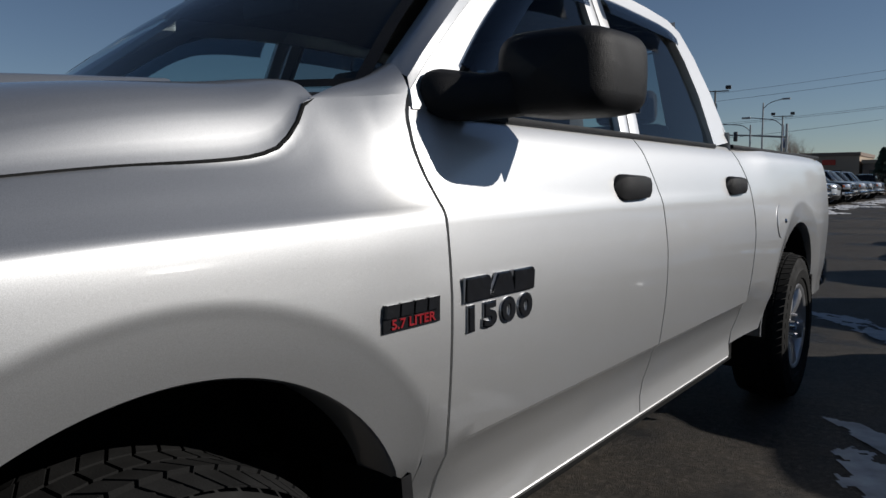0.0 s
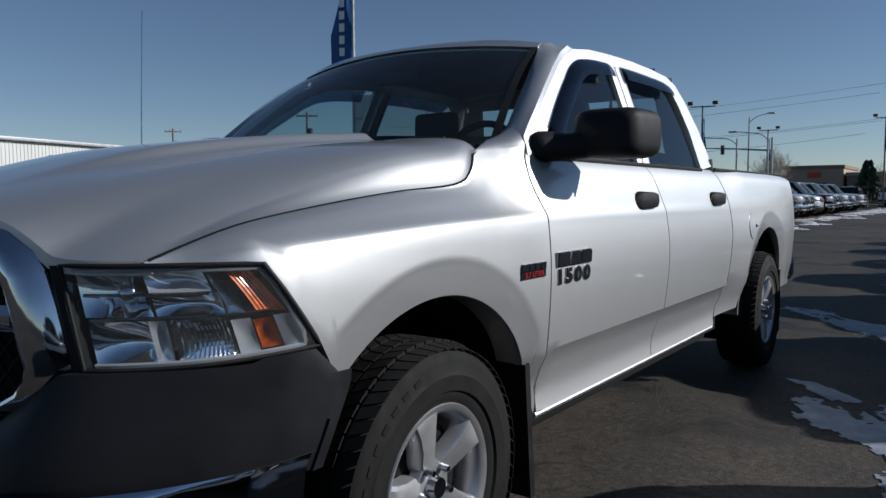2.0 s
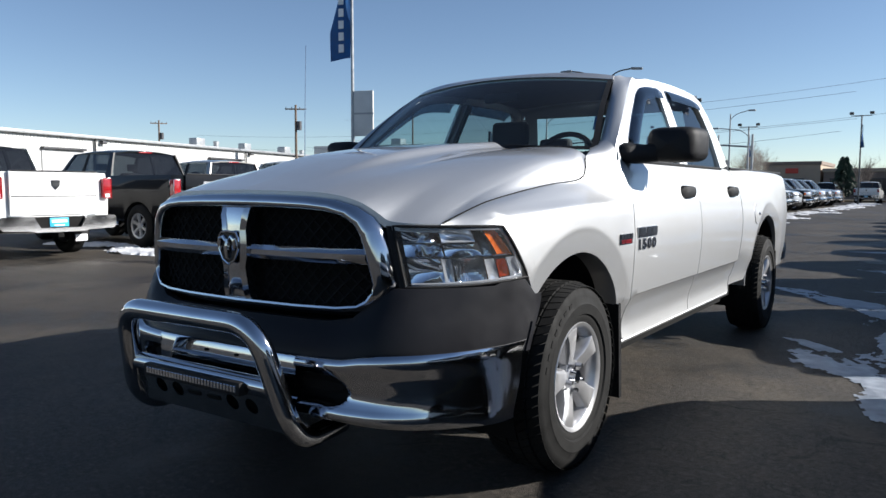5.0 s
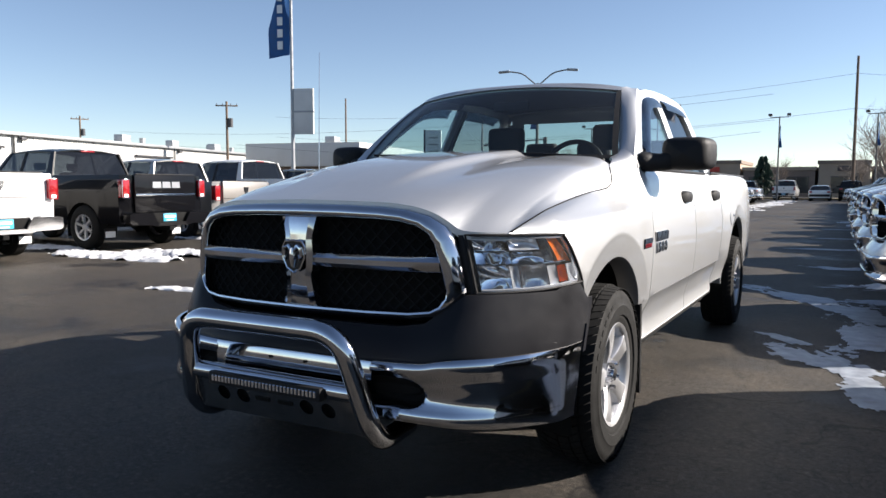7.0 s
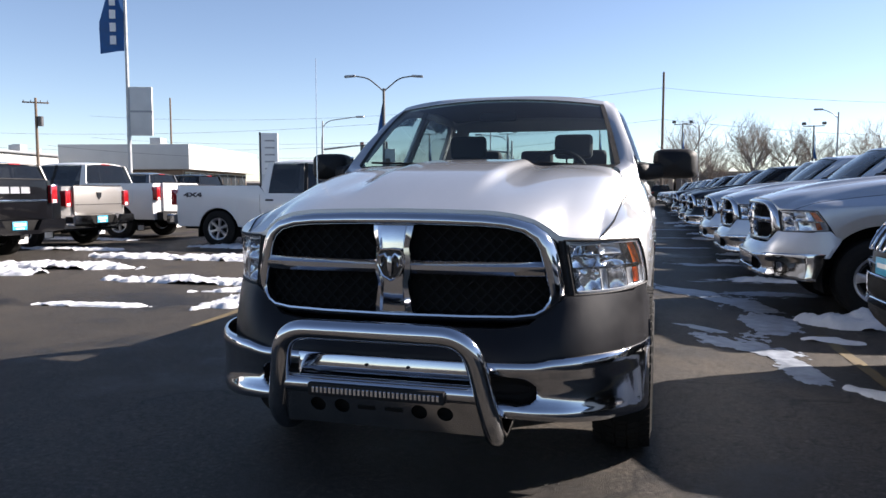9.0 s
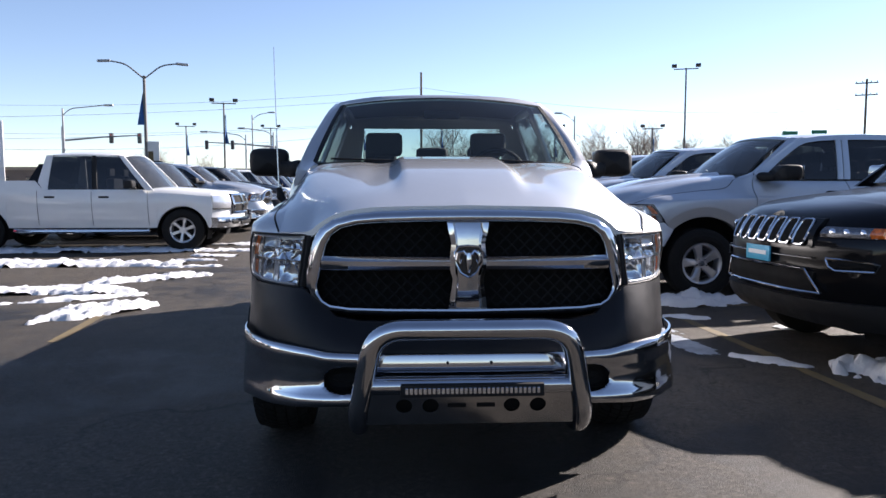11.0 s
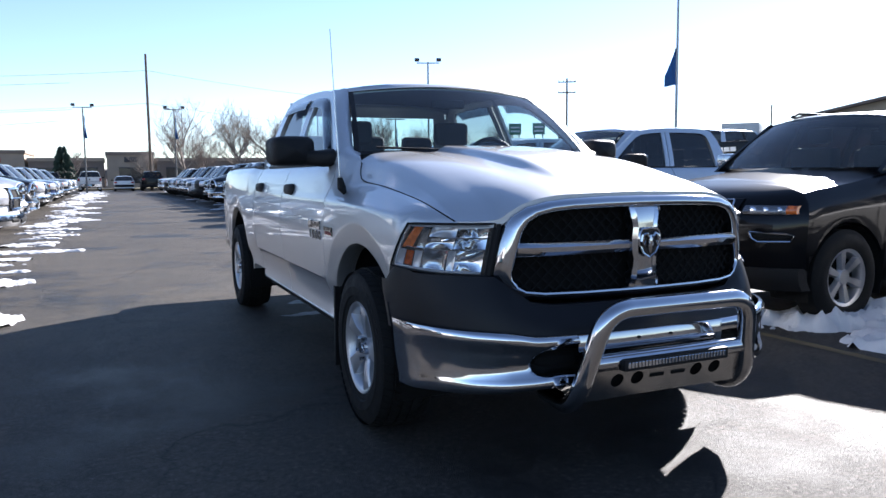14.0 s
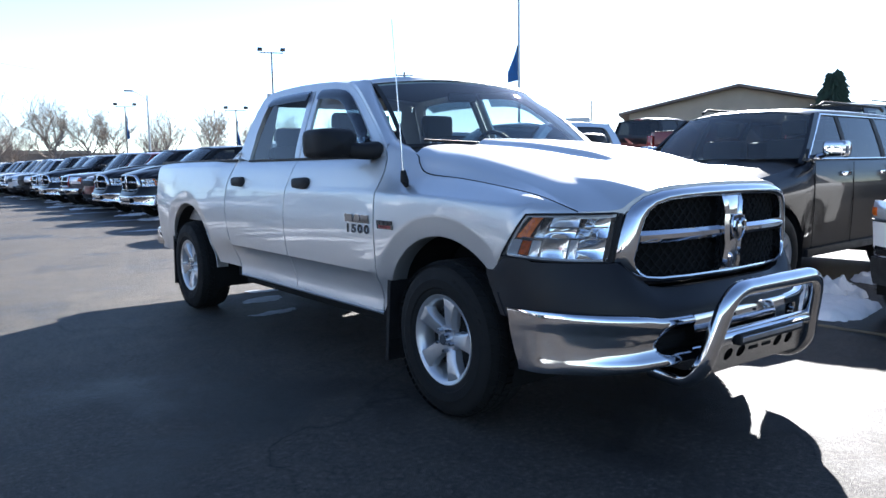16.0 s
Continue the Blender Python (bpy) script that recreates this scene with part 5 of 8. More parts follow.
def badges(truck):
    for s in (1, -1):
        # blocks stand for the maker's lettering; the figures are real
        def place(bm, y, z, lean=0.0):
            x = side_x(y, z) + 0.001
            t = math.atan2(side_x(y + 0.1, z) - side_x(y - 0.1, z), 0.2)
            tilt = math.atan2(side_x(y, z + 0.05) - side_x(y, z - 0.05), 0.1)
            m = Matrix.Translation((s * x, y, z)) @ Matrix.Rotation(radians(90 * s), 4, "Z") @ Matrix.Rotation(radians(90), 4, "X") @ Matrix.Rotation(-tilt, 4, "X")
            bmesh.ops.transform(bm, matrix=m, verts=bm.verts)
            return bm
        # the maker's name as three plain chrome-edged blocks
        for i in range(3):
            for grow, deep, mat, label in ((0.003, 0.006, CHROME, "chrome edge of a badge block"), (0.0, 0.010, BADGE, "dark badge block")):
                bm = bmesh.new()
                x0, x1 = -0.132 + i * 0.090, -0.132 + i * 0.090 + 0.083
                if i == 1:
                    out = [(x0 - 0.004, -0.0225), (x0 + 0.026, 0.0225), (x1 - 0.012, 0.0225), (x1 + 0.006, -0.0225)]
                else:
                    out = [(x0, -0.0225), (x0, 0.0225), (x1 - 0.012, 0.0225), (x1, 0.018), (x1, -0.0225)]
                cx, cy = sum(p[0] for p in out) / len(out), 0.0
                prism(bm, [(x + math.copysign(grow, x - cx), y + math.copysign(grow, y - cy)) for x, y in out], deep)
                part("badge_block", place(bm, 0.790, 0.980), mat, truck, label, 20)
        for ch, off in zip("1500", (-0.110, -0.042, 0.030, 0.102)):
            for size, deep, mat, label in ((0.067, 0.0030, CHROME, "chrome edge of a figure"), (0.063, 0.0050, BADGE, "dark figure")):
                bm = text_mesh(ch, size, deep, 1.62, 0.0042 if mat is CHROME else 0.0020)
                bmesh.ops.translate(bm, vec=(off, 0, 0), verts=bm.verts)
                part("badge_figure", place(bm, 0.790, 0.918), mat, truck, label, 20)
        for i in range(4):
            bm = bmesh.new()
            x0 = -0.078 + i * 0.039
            prism(bm, [(x0, 0.002), (x0 + 0.003, 0.025), (x0 + 0.035, 0.025), (x0 + 0.034, 0.002)], 0.009)
            part("badge_block", place(bm, 0.497, 0.957), BADGE, truck, "small dark badge block", 20)
        bm = bmesh.new()
        prism(bm, [(-0.080, -0.024), (-0.080, 0.001), (0.080, 0.001), (0.080, -0.024)], 0.004)
        plate = part("engine_badge", place(bm, 0.497, 0.957), BADGE, truck, "small black engine badge")
        bm = text_mesh("5.7 LITER", 0.024, 0.0025, 1.32, 0.0004)
        bmesh.ops.translate(bm, vec=(0, -0.012, 0.004), verts=bm.verts)
        part("engine_badge_words", place(bm, 0.497, 0.957), BADGE_RED, plate, "red words 5.7 LITER", 20)


pickup_truck(Matrix(), SILVER, "silver crew cab pickup with chrome grille and steel bull bar")

# ---- the other parked vehicles ----
SPECS = {
    "pickup": dict(wb=3.75, fo=0.93, ro=1.15, W=0.985, hood=(1.08, 1.22), belt=1.21, bed=1.35, roof=1.93, ws=(0.52, 1.22), rr=2.58, back=2.76, R=0.40, floor=0.44),
    "pickup_long": dict(wb=3.79, fo=0.93, ro=1.15, W=0.985, hood=(1.10, 1.23), belt=1.20, bed=1.37, roof=1.95, ws=(0.52, 1.22), rr=2.58, back=2.76, R=0.41, floor=0.46),
    "pickup_hd": dict(wb=3.80, fo=0.98, ro=1.20, W=1.01, hood=(1.16, 1.33), belt=1.32, bed=1.45, roof=2.03, ws=(0.55, 1.22), rr=2.62, back=2.80, R=0.43, floor=0.52),
    "suv": dict(wb=2.92, fo=0.88, ro=0.99, W=0.955, hood=(1.07, 1.25), belt=1.28, roof=1.84, ws=(0.42, 1.12), rr=3.42, back=3.78, R=0.395, floor=0.36),
    "tall_suv": dict(wb=2.95, fo=0.90, ro=1.10, W=0.99, hood=(1.04, 1.20), belt=1.25, roof=1.87, ws=(0.45, 1.05), rr=3.60, back=3.96, R=0.39, floor=0.38),
    "compact_suv": dict(wb=2.64, fo=0.85, ro=0.90, W=0.915, hood=(0.97, 1.07), belt=1.10, roof=1.64, ws=(0.40, 1.05), rr=3.05, back=3.40, R=0.355, floor=0.34),
    "sedan": dict(wb=2.78, fo=0.90, ro=1.05, W=0.92, hood=(0.78, 0.95), belt=0.97, roof=1.45, ws=(0.35, 1.20), rr=2.55, back=3.25, R=0.33, floor=0.28),
}
TYRES = {}


def plain_wheel(parent, x, y, R, s, rimmat=None):
    """A wheel for the parked rows; wheels of one size share their meshes."""
    rimmat = rimmat or ALLOY
    key = (R, s, rimmat.name)
    if key not in TYRES:
        h = 0.125
        bm = bmesh.new()
        lathe(bm, [(-h + 0.02, R * 0.58), (-h, R * 0.64), (-h - 0.004, R * 0.80), (-h + 0.012, R * 0.93), (-h + 0.04, R), (h - 0.04, R), (h - 0.012, R * 0.93), (h + 0.004, R * 0.80), (h, R * 0.64), (h - 0.02, R * 0.58)], 36)
        t = bpy.data.meshes.new("tyre")
        bm.to_mesh(t)
        bm.free()
        t.materials.append(RUBBER)
        bm = bmesh.new()
        f = s * (h - 0.015)
        lathe(bm, [(-f, R * 0.56), (f * 0.4, R * 0.50), (f * 0.9, R * 0.53), (f, R * 0.57), (f + s * 0.004, R * 0.60), (f - s * 0.015, R * 0.59)], 36)
        for k in range(6):
            rot = Matrix.Rotation(radians(60 * k + 10), 4, "X")
            grid(bm, [[rot @ Vector(p) for p in ((x0 - s * 0.04, -w, r), (x0, -w * 0.7, r), (x0, w * 0.7, r), (x0 - s * 0.04, w, r))] for r, w, x0 in ((R * 0.06, 0.028, f - s * 0.03), (R * 0.25, 0.030, f - s * 0.016), (R * 0.54, 0.042, f - s * 0.004))])
        bmesh.ops.create_cone(bm, cap_ends=True, segments=20, radius1=R * 0.20, radius2=R * 0.15, depth=0.03, matrix=Matrix.Translation((f - s * 0.03, 0, 0)) @ Matrix.Rotation(radians(90 * s), 4, "Y"))
        r = bpy.data.meshes.new("rim")
        bmesh.ops.recalc_face_normals(bm, faces=bm.faces)
        bm.to_mesh(r)
        bm.free()
        r.materials.append(rimmat)
        bm = bmesh.new()
        bmesh.ops.create_cone(bm, cap_ends=True, segments=24, radius1=R * 0.5, radius2=R * 0.5, depth=0.05, matrix=Matrix.Rotation(radians(90), 4, "Y"))
        d = bpy.data.meshes.new("wheel")
        bm.to_mesh(d)
        bm.free()
        d.materials.append(UNDER)
        for me in (t, r):
            me.polygons.foreach_set("use_smooth", [True] * len(me.polygons))
            me.set_sharp_from_angle(angle=radians(40))
        TYRES[key] = (t, r, d)
    t, r, d = TYRES[key]
    hub = new("wheel", d)
    hub.parent = parent
    hub.location = (s * (x - 0.135), y, R)
    for n, me in (("tyre", t), ("rim", r)):
        o = new(n, me)
        o.parent = hub


def vehicle(kind, paint, name, label, style="bars", m=Matrix(), rimmat=None, group=""):
    """A parked car that faces -y, built from its main measures. style: bars, slots, mesh or plain grille."""
    c = dict(SPECS[kind])
    wb, fo, W, belt, roof, R = c["wb"], c["fo"], c["W"], c["belt"], c["roof"], c["R"]
    end = wb + c["ro"]
    y1, y2 = c["ws"]
    y3, y4 = c["rr"], c["back"]
    hf, hc = c["hood"]
    fl = c["floor"]
    pick = kind.startswith("pickup")
    root = base(name, m, label, {"pickup": "pickup truck", "pickup_long": "pickup truck", "pickup_hd": "pickup truck", "suv": "suv", "tall_suv": "suv", "compact_suv": "suv", "sedan": "car"}[kind], group)
    ny = lambda a: -fo + 0.36 * min(abs(a) / W, 1) ** 3.4
    wy = lambda y: W * (min(1, max(0.0004, (y + fo) / 0.36) ** (1 / 3.4)) if y < -fo + 0.36 else (max(0.02, (end - y) / 0.12) ** 0.25 if y > end - 0.12 else 1.0))
    # the nose leans back towards the hood and tucks in below the bumper
    back_lean = 0.035 if pick else 0.11
    lean = lambda z: back_lean * max(0.0, (z - 0.80) / 0.25) ** 2 + (0.03 if pick else 0.10) * max(0.0, (0.58 - z) / 0.22) ** 2
    ra = R + 0.085
    def bottom(y):
        for yc in (0.0, wb):
            if abs(y - yc) < ra:
                return max(fl, R * 0.92 + math.sqrt(ra * ra - (y - yc) ** 2))
        return fl if y > -fo + 0.3 else fl + 0.02
    hood = curve1([(-fo, hf), (-fo + 0.12, hf + 0.045), (-fo + 0.5, hf + (hc - hf) * 0.55), (y1 - 0.1, hc), (y1 + 0.3, belt + 0.01)])
    ys = [-fo + 0.36 * t**3.4 for t in (0.10, 0.30, 0.48, 0.62, 0.74, 0.84, 0.92, 0.97)]
    ys += list(np.linspace(-fo + 0.36, -ra, 4)) + [-ra * math.cos(a) for a in np.linspace(0.04, math.pi - 0.04, 15)] + list(np.linspace(ra, y1 + 0.35, 5)) + list(np.linspace(y1 + 0.6, wb - ra - 0.05, 8))
    ys += ([y4 + 0.005] if pick else []) + [wb - ra * math.cos(a) for a in np.linspace(0.04, math.pi - 0.04, 15)] + [wb + ra + 0.02] + list(np.linspace(wb + ra + 0.1, end - 0.12, 4)) + [end - 0.12 * t**4 for t in (0.95, 0.85, 0.7, 0.5)]
    ys = sorted(set(round(y, 4) for y in ys))
    bed = c["bed"] if pick else belt
    rear_top = bed
    bm = bmesh.new()
    rows = []
    for y in ys:
        w, zb = wy(y), bottom(y)
        if y < y1 + 0.2:
            zt = hood(y)
            zs = zt - 0.10
            topz = [(0.88, zt - 0.035), (0.70, zt), (0.35, zt + 0.02), (0.0, zt + 0.025)]
            if kind == "suv":
                k = min(max((y1 + 0.2 - y) / 0.5, 0), 1)
                zs = zt - 0.10 - 0.04 * k
                topz = [(0.90, zt - 0.03 - 0.035 * k), (0.72, zt - 0.012 * k), (0.35, zt + 0.02 - 0.01 * k), (0.0, zt + 0.025 - 0.01 * k)]
        elif pick and y > y4:
            zs = rear_top - 0.05
            topz = [(0.955, rear_top), (0.87, rear_top), (0.86, 0.85), (0.0, 0.85)] if y < end - 0.13 else [(0.955, rear_top), (0.87, rear_top), (0.86, rear_top), (0.0, rear_top)]
        else:
            zs = belt - 0.05
            topz = [(0.935, belt), (0.90, belt + 0.01), (0.45, belt + 0.01), (0.0, belt + 0.01)]
        side = [(0.955, zb), (0.985, max(zb + 0.01, min(0.60, zs - 0.05))), (1.0, max(zb + 0.02, 0.62 * zs + 0.38 * 0.6)), (0.995, zs - (zs - 0.6) * 0.2), (0.965, zs)]
        zlist = [z for _, z in side]
        for k in range(1, 5):
            zlist[k] = max(zlist[k], zlist[k - 1] + 0.004)
        half = [(f * w, z) for (f, _), z in zip(side, zlist)] + [(f * w, z) for f, z in topz]
        fade = max(0.0, 1 - (y + fo) / 0.55)
        rows.append([(x, y + lean(z) * fade, z) for x, z in half] + [(-x, y + lean(z) * fade, z) for x, z in reversed(half[:-1])])
    vs = grid(bm, rows)
    bm.faces.new(vs[0])
    bm.faces.new(list(reversed(vs[-1])))
    for f in bm.faces:
        cc = f.calc_center_median()
        if y1 + 0.2 < cc.y < y4 and cc.z > belt and abs(cc.x) < W * 0.92:
            f.material_index = 1
        if pick and y4 < cc.y < end - 0.15 and cc.z < rear_top - 0.1 and abs(cc.x) < W * 0.9:
            f.material_index = 1
    part("body", bm, [paint, UNDER], root, smooth=32)
    bm = bmesh.new()
    box(bm, -W * 0.80, W * 0.80, -fo + 0.25, end - 0.2, fl - 0.06, fl + 0.25)
    for s in (-1, 1):
        for yc in (0.0, wb):
            rr = [[(s * W * 0.97, yc + ra * 0.98 * math.cos(a), R * 0.92 + ra * 0.98 * math.sin(a)), (s * W * 0.6, yc + ra * 0.98 * math.cos(a), R * 0.92 + ra * 0.98 * math.sin(a)), (s * W * 0.6, yc, R * 0.9)] for a in np.linspace(-0.3, math.pi + 0.3, 13)]
            grid(bm, rr)
    part("underbody", bm, UNDER, root)
    # cabin: roof, pillars, panes
    wbt, wrf = W * 0.935, W * 0.745
    sx = lambda z: wbt + (wrf - wbt) * min(max((z - belt) / (roof - 0.06 - belt), 0), 1) ** 1.15
    hz = roof - 0.085
    bm = bmesh.new()
    rows = []
    for y, dz in ((y2 - 0.06, -0.045), (y2 + 0.05, -0.02), (y2 + 0.35, 0.0), ((y2 + y3) / 2, 0.008), (y3 - 0.3, 0.0), (y3, -0.03)):
        rows.append([(u * (wrf + 0.012), y + (0.05 * (u * u - 1) if y < y2 + 0.1 else 0), (hz if abs(u) == 1 else roof - 0.07 + 0.07 * (1 - abs(u) ** 2.6)) + dz) for u in (-1, -0.97, -0.8, -0.5, 0, 0.5, 0.8, 0.97, 1)])
    grid(bm, rows)
    rim_in(bm, (0, 0, -0.025))
    part("roof", bm, paint, root, smooth=40)

    def bar(s, a, b, w0, w1, out=0.006, mat=None):
        bm = bmesh.new()
        rows = []
        for t in np.linspace(0, 1, 6):
            y, z = a[0] + (b[0] - a[0]) * t, a[1] + (b[1] - a[1]) * t
            w = w0 + (w1 - w0) * t
            x = sx(z) + out
            rows.append([(s * (x - 0.035), y - w, z), (s * x, y - w, z), (s * x, y + w, z), (s * (x - 0.035), y + w, z)])
        grid(bm, rows, close=True)
        part("pillar", bm, mat or paint, root, smooth=40)
    if pick:
        posts = [((1.66, belt), (1.72, hz), 0.042, 0.038), ((y4 - 0.10, belt), (y3 - 0.02, hz), 0.11, 0.06)]
        panes = [((y1 + 0.22, belt), (y2 + 0.02, hz), (1.67, hz), (1.61, belt)), ((1.71, belt), (1.77, hz), (y3 - 0.06, hz), (y4 - 0.20, belt))]
    elif kind == "sedan":
        posts = [((1.45, belt), (1.52, hz), 0.045, 0.04), ((y4 - 0.12, belt), (y3 - 0.02, hz), 0.10, 0.05)]
        panes = [((y1 + 0.22, belt), (y2 + 0.02, hz), (1.48, hz), (1.40, belt)), ((1.49, belt), (1.56, hz), (y3 - 0.06, hz), (y4 - 0.22, belt))]
    else:
        posts = [((1.50, belt), (1.56, hz), 0.045, 0.045), ((2.48, belt), (2.50, hz), 0.055, 0.05), ((y4 - 0.14, belt), (y3 - 0.02, hz), 0.12, 0.09)]
        panes = [((y1 + 0.22, belt), (y2 + 0.02, hz), (1.51, hz), (1.45, belt)), ((1.54, belt), (1.60, hz), (2.45, hz), (2.43, belt)), ((2.53, belt), (2.55, hz), (y3 - 0.10, hz), (y4 - 0.26, belt))]
    for s in (-1, 1):
        bar(s, (y1 + 0.10, belt - 0.02), (y2 - 0.02, hz - 0.01), 0.075, 0.045, 0.008)
        for a, b, w0, w1 in posts:
            bar(s, a, b, w0, w1, 0.003 if (a, b, w0, w1) != posts[-1] else 0.006, TRIM if (a, b, w0, w1) != posts[-1] else None)
        bar(s, (y2 - 0.03, hz - 0.01), (y3, hz - 0.01), 0.03, 0.03)
    for s in (-1, 1):
        for a, b, d, e in panes:
            g = bmesh.new()
            rows = []
            for t in np.linspace(0, 1, 5):
                rows.append([])
                for v in np.linspace(0, 1, 5):
                    y = (a[0] + (e[0] - a[0]) * t) * (1 - v) + (b[0] + (d[0] - b[0]) * t) * v
                    z = belt + (hz - belt) * v
                    rows[-1].append((s * (sx(z) - 0.004), y, z))
            grid(g, rows)
            part("side_window", g, TINTED_DARK, root).visible_shadow = False
    def front_glass(t, u):
        lo = Vector((u * (wbt - 0.03), y1 + 0.13 - 0.16 * (1 - u * u), belt + 0.012))
        hi = Vector((u * (wrf - 0.02), y2 - 0.04 - 0.06 * (1 - u * u), roof - 0.095 + 0.055 * (1 - u * u)))
        return lo.lerp(hi, t) + Vector((0, -0.012, 0.018)) * math.sin(math.pi * t)
    g = bmesh.new()
    grid(g, [[front_glass(t, u) for u in np.linspace(-1, 1, 13)] for t in np.linspace(0, 1, 7)])
    part("windshield", g, WINDSHIELD_DARK, root).visible_shadow = False
    g = bmesh.new()
    rows = []
    for t in np.linspace(0, 1, 5):
        z = belt + (hz - belt) * t
        rows.append([(u * (sx(z) - 0.05), y4 + (y3 - y4) * t + 0.02 * (1 - u * u) + (0.0 if pick else 0.03), z) for u in np.linspace(-1, 1, 9)])
    grid(g, rows)
    part("rear_window", g, TINTED_DARK, root).visible_shadow = False
    # seats, as seen through the panes
    for yy in ((1.45,) if pick else (1.30, 2.35)):
        for x in (-0.38, 0.38):
            g = bmesh.new()
            box(g, x - 0.24, x + 0.24, yy - 0.05, yy + 0.12, belt - 0.4, belt + 0.22, 0.05)
            box(g, x - 0.13, x + 0.13, yy + 0.06, yy + 0.14, belt + 0.26, belt + 0.42, 0.04)
            part("seat", g, CABIN, root)
    # wheels
    for s in (-1, 1):
        for y in (0.0, wb):
            plain_wheel(root, W, y, R, s, rimmat)
    # nose: a patch lying on the front
    def nose(x0, x1, z0, z1, proud, n=8, depth=0.03, shear=0.0):
        b = bmesh.new()
        grid(b, [[(x + shear * (z - z0), ny(x) + lean(z) * max(0.0, 1 - (ny(x) + fo) / 0.55) - proud - (0.015 if 0 < j < 3 else 0), z) for x in np.linspace(x0, x1, n)] for j, z in enumerate(np.linspace(z0, z1, 4))])
        rim_in(b, (0, depth, 0))
        return b
    truck_like = pick
    g0, g1 = (0.72, hf + 0.02) if truck_like else (0.74, hf - 0.02)
    gw = 0.60 if truck_like else 0.56
    if style == "bars":
        gr = part("grille", nose(-gw, gw, g0, g1, 0.012), UNDER, root, "grille with bright bars")
        for z0, z1 in ((g0, g0 + 0.045), ((g0 + g1) / 2 - 0.022, (g0 + g1) / 2 + 0.022), (g1 - 0.05, g1)):
            part("grille_bar", nose(-gw, gw, z0, z1, 0.035), CHROME, gr)
        for s in (-1, 1):
            part("grille_bar", nose(min(s * gw, s * (gw - 0.06)), max(s * gw, s * (gw - 0.06)), g0, g1, 0.037, 3), CHROME, gr)
        part("grille_bar", nose(-0.05, 0.05, g0, g1, 0.040, 3), CHROME, gr)
    elif style == "slots":
        gr = part("grille", nose(-0.53, 0.53, 0.855, 1.045, 0.006), paint, root, "grille of seven chrome-ringed slots")
        for k in range(7):
            x = -0.42 + 0.14 * k
            b = bmesh.new()
            ring = []
            for a in np.linspace(0, 2 * math.pi, 25):
                q, p = math.cos(a), math.sin(a)
                xx = x + 0.055 * math.copysign(abs(q) ** 0.42, q)
                zz = 0.952 + 0.086 * math.copysign(abs(p) ** 0.42, p)
                ring.append((xx, ny(xx) - 0.024 + lean(zz), zz))
            tube(b, ring, 0.009, 6, False)
            slot = part("slot_ring", b, CHROME, gr)
            b = bmesh.new()
            grid(b, [[(xx, ny(xx) - 0.023 + lean(zz), zz) for xx in (x - 0.050, x, x + 0.050)] for zz in (0.874, 0.92, 0.98, 1.03)])
            rim_in(b, (0, 0.01, 0))
            part("slot", b, UNDER, slot)
    elif style == "mesh":
        gr = part("grille", nose(-gw, gw, g0, g1, 0.02), TRIM, root, "black mesh grille")
        part("grille_bar", nose(-gw, gw, (g0 + g1) / 2 - 0.03, (g0 + g1) / 2 + 0.03, 0.035), TRIM, gr)
    else:
        gr = part("grille", nose(-gw, gw, g0 + 0.05, g1, 0.02), TRIM, root, "slim dark grille")
        part("grille_bar", nose(-gw, gw, g1 - 0.06, g1 - 0.03, 0.035), CHROME, gr)
    for s in (-1, 1):
        if style == "slots":
            hl = part("headlight", nose(min(s * 0.57, s * 0.86), max(s * 0.57, s * 0.86), 0.925, 0.995, 0.008, 8), BUCKET, root, "slim clear headlight")
            for x in (0.63, 0.71, 0.79):
                b = bmesh.new()
                bmesh.ops.create_uvsphere(b, u_segments=14, v_segments=8, radius=0.030, matrix=Matrix.Translation((s * x, ny(x) + lean(0.958) - 0.012, 0.958)) @ Matrix.Diagonal((1.2, 0.6, 0.9, 1)))
                part("projector", b, MIRROR, hl)
            part("turn_signal", nose(min(s * 0.845, s * 0.90), max(s * 0.845, s * 0.90), 0.930, 0.993, 0.012, 5), AMBER, hl)
            continue
        a, b_ = s * (gw + 0.02), s * (W * 0.985)
        hl = part("headlight", nose(min(a, b_), max(a, b_), hf - (0.26 if truck_like else 0.15), hf - 0.015, 0.010, 8), REFLECT, root, "clear headlight")
        a2, b2 = s * (W * 0.93), s * (W * 0.992)
        if kind != "pickup_long":
            part("turn_signal", nose(min(a2, b2), max(a2, b2), hf - (0.20 if truck_like else 0.13), hf - 0.05, 0.016, 4), AMBER, hl)
        part("lamp_bezel", nose(min(a, b_), max(a, b_), hf - (0.29 if truck_like else 0.175), hf - (0.26 if truck_like else 0.15), 0.014, 8), TRIM, hl)
    if truck_like:
        bump_mat = TRIM if style == "mesh" else CHROME
        fb = part("front_bumper", nose(-W * 0.99, W * 0.99, 0.46, 0.66, 0.09, 16, 0.12), bump_mat, root, "front bumper")
        part("air_intake", nose(-0.42, 0.42, 0.50, 0.57, 0.106, 6, 0.02), UNDER, fb)
        for s in (-1, 1):
            part("fog_lamp", nose(min(s * 0.55, s * 0.72), max(s * 0.55, s * 0.72), 0.52, 0.59, 0.107, 4, 0.02), UNDER, fb)
        # the rear bumper dips to a step in the middle, over a dark recess with the plate
        flat = Matrix.Rotation(radians(180), 4, "Z") @ Matrix.Rotation(radians(90), 4, "X")
        b = bmesh.new()
        e = W * 0.97
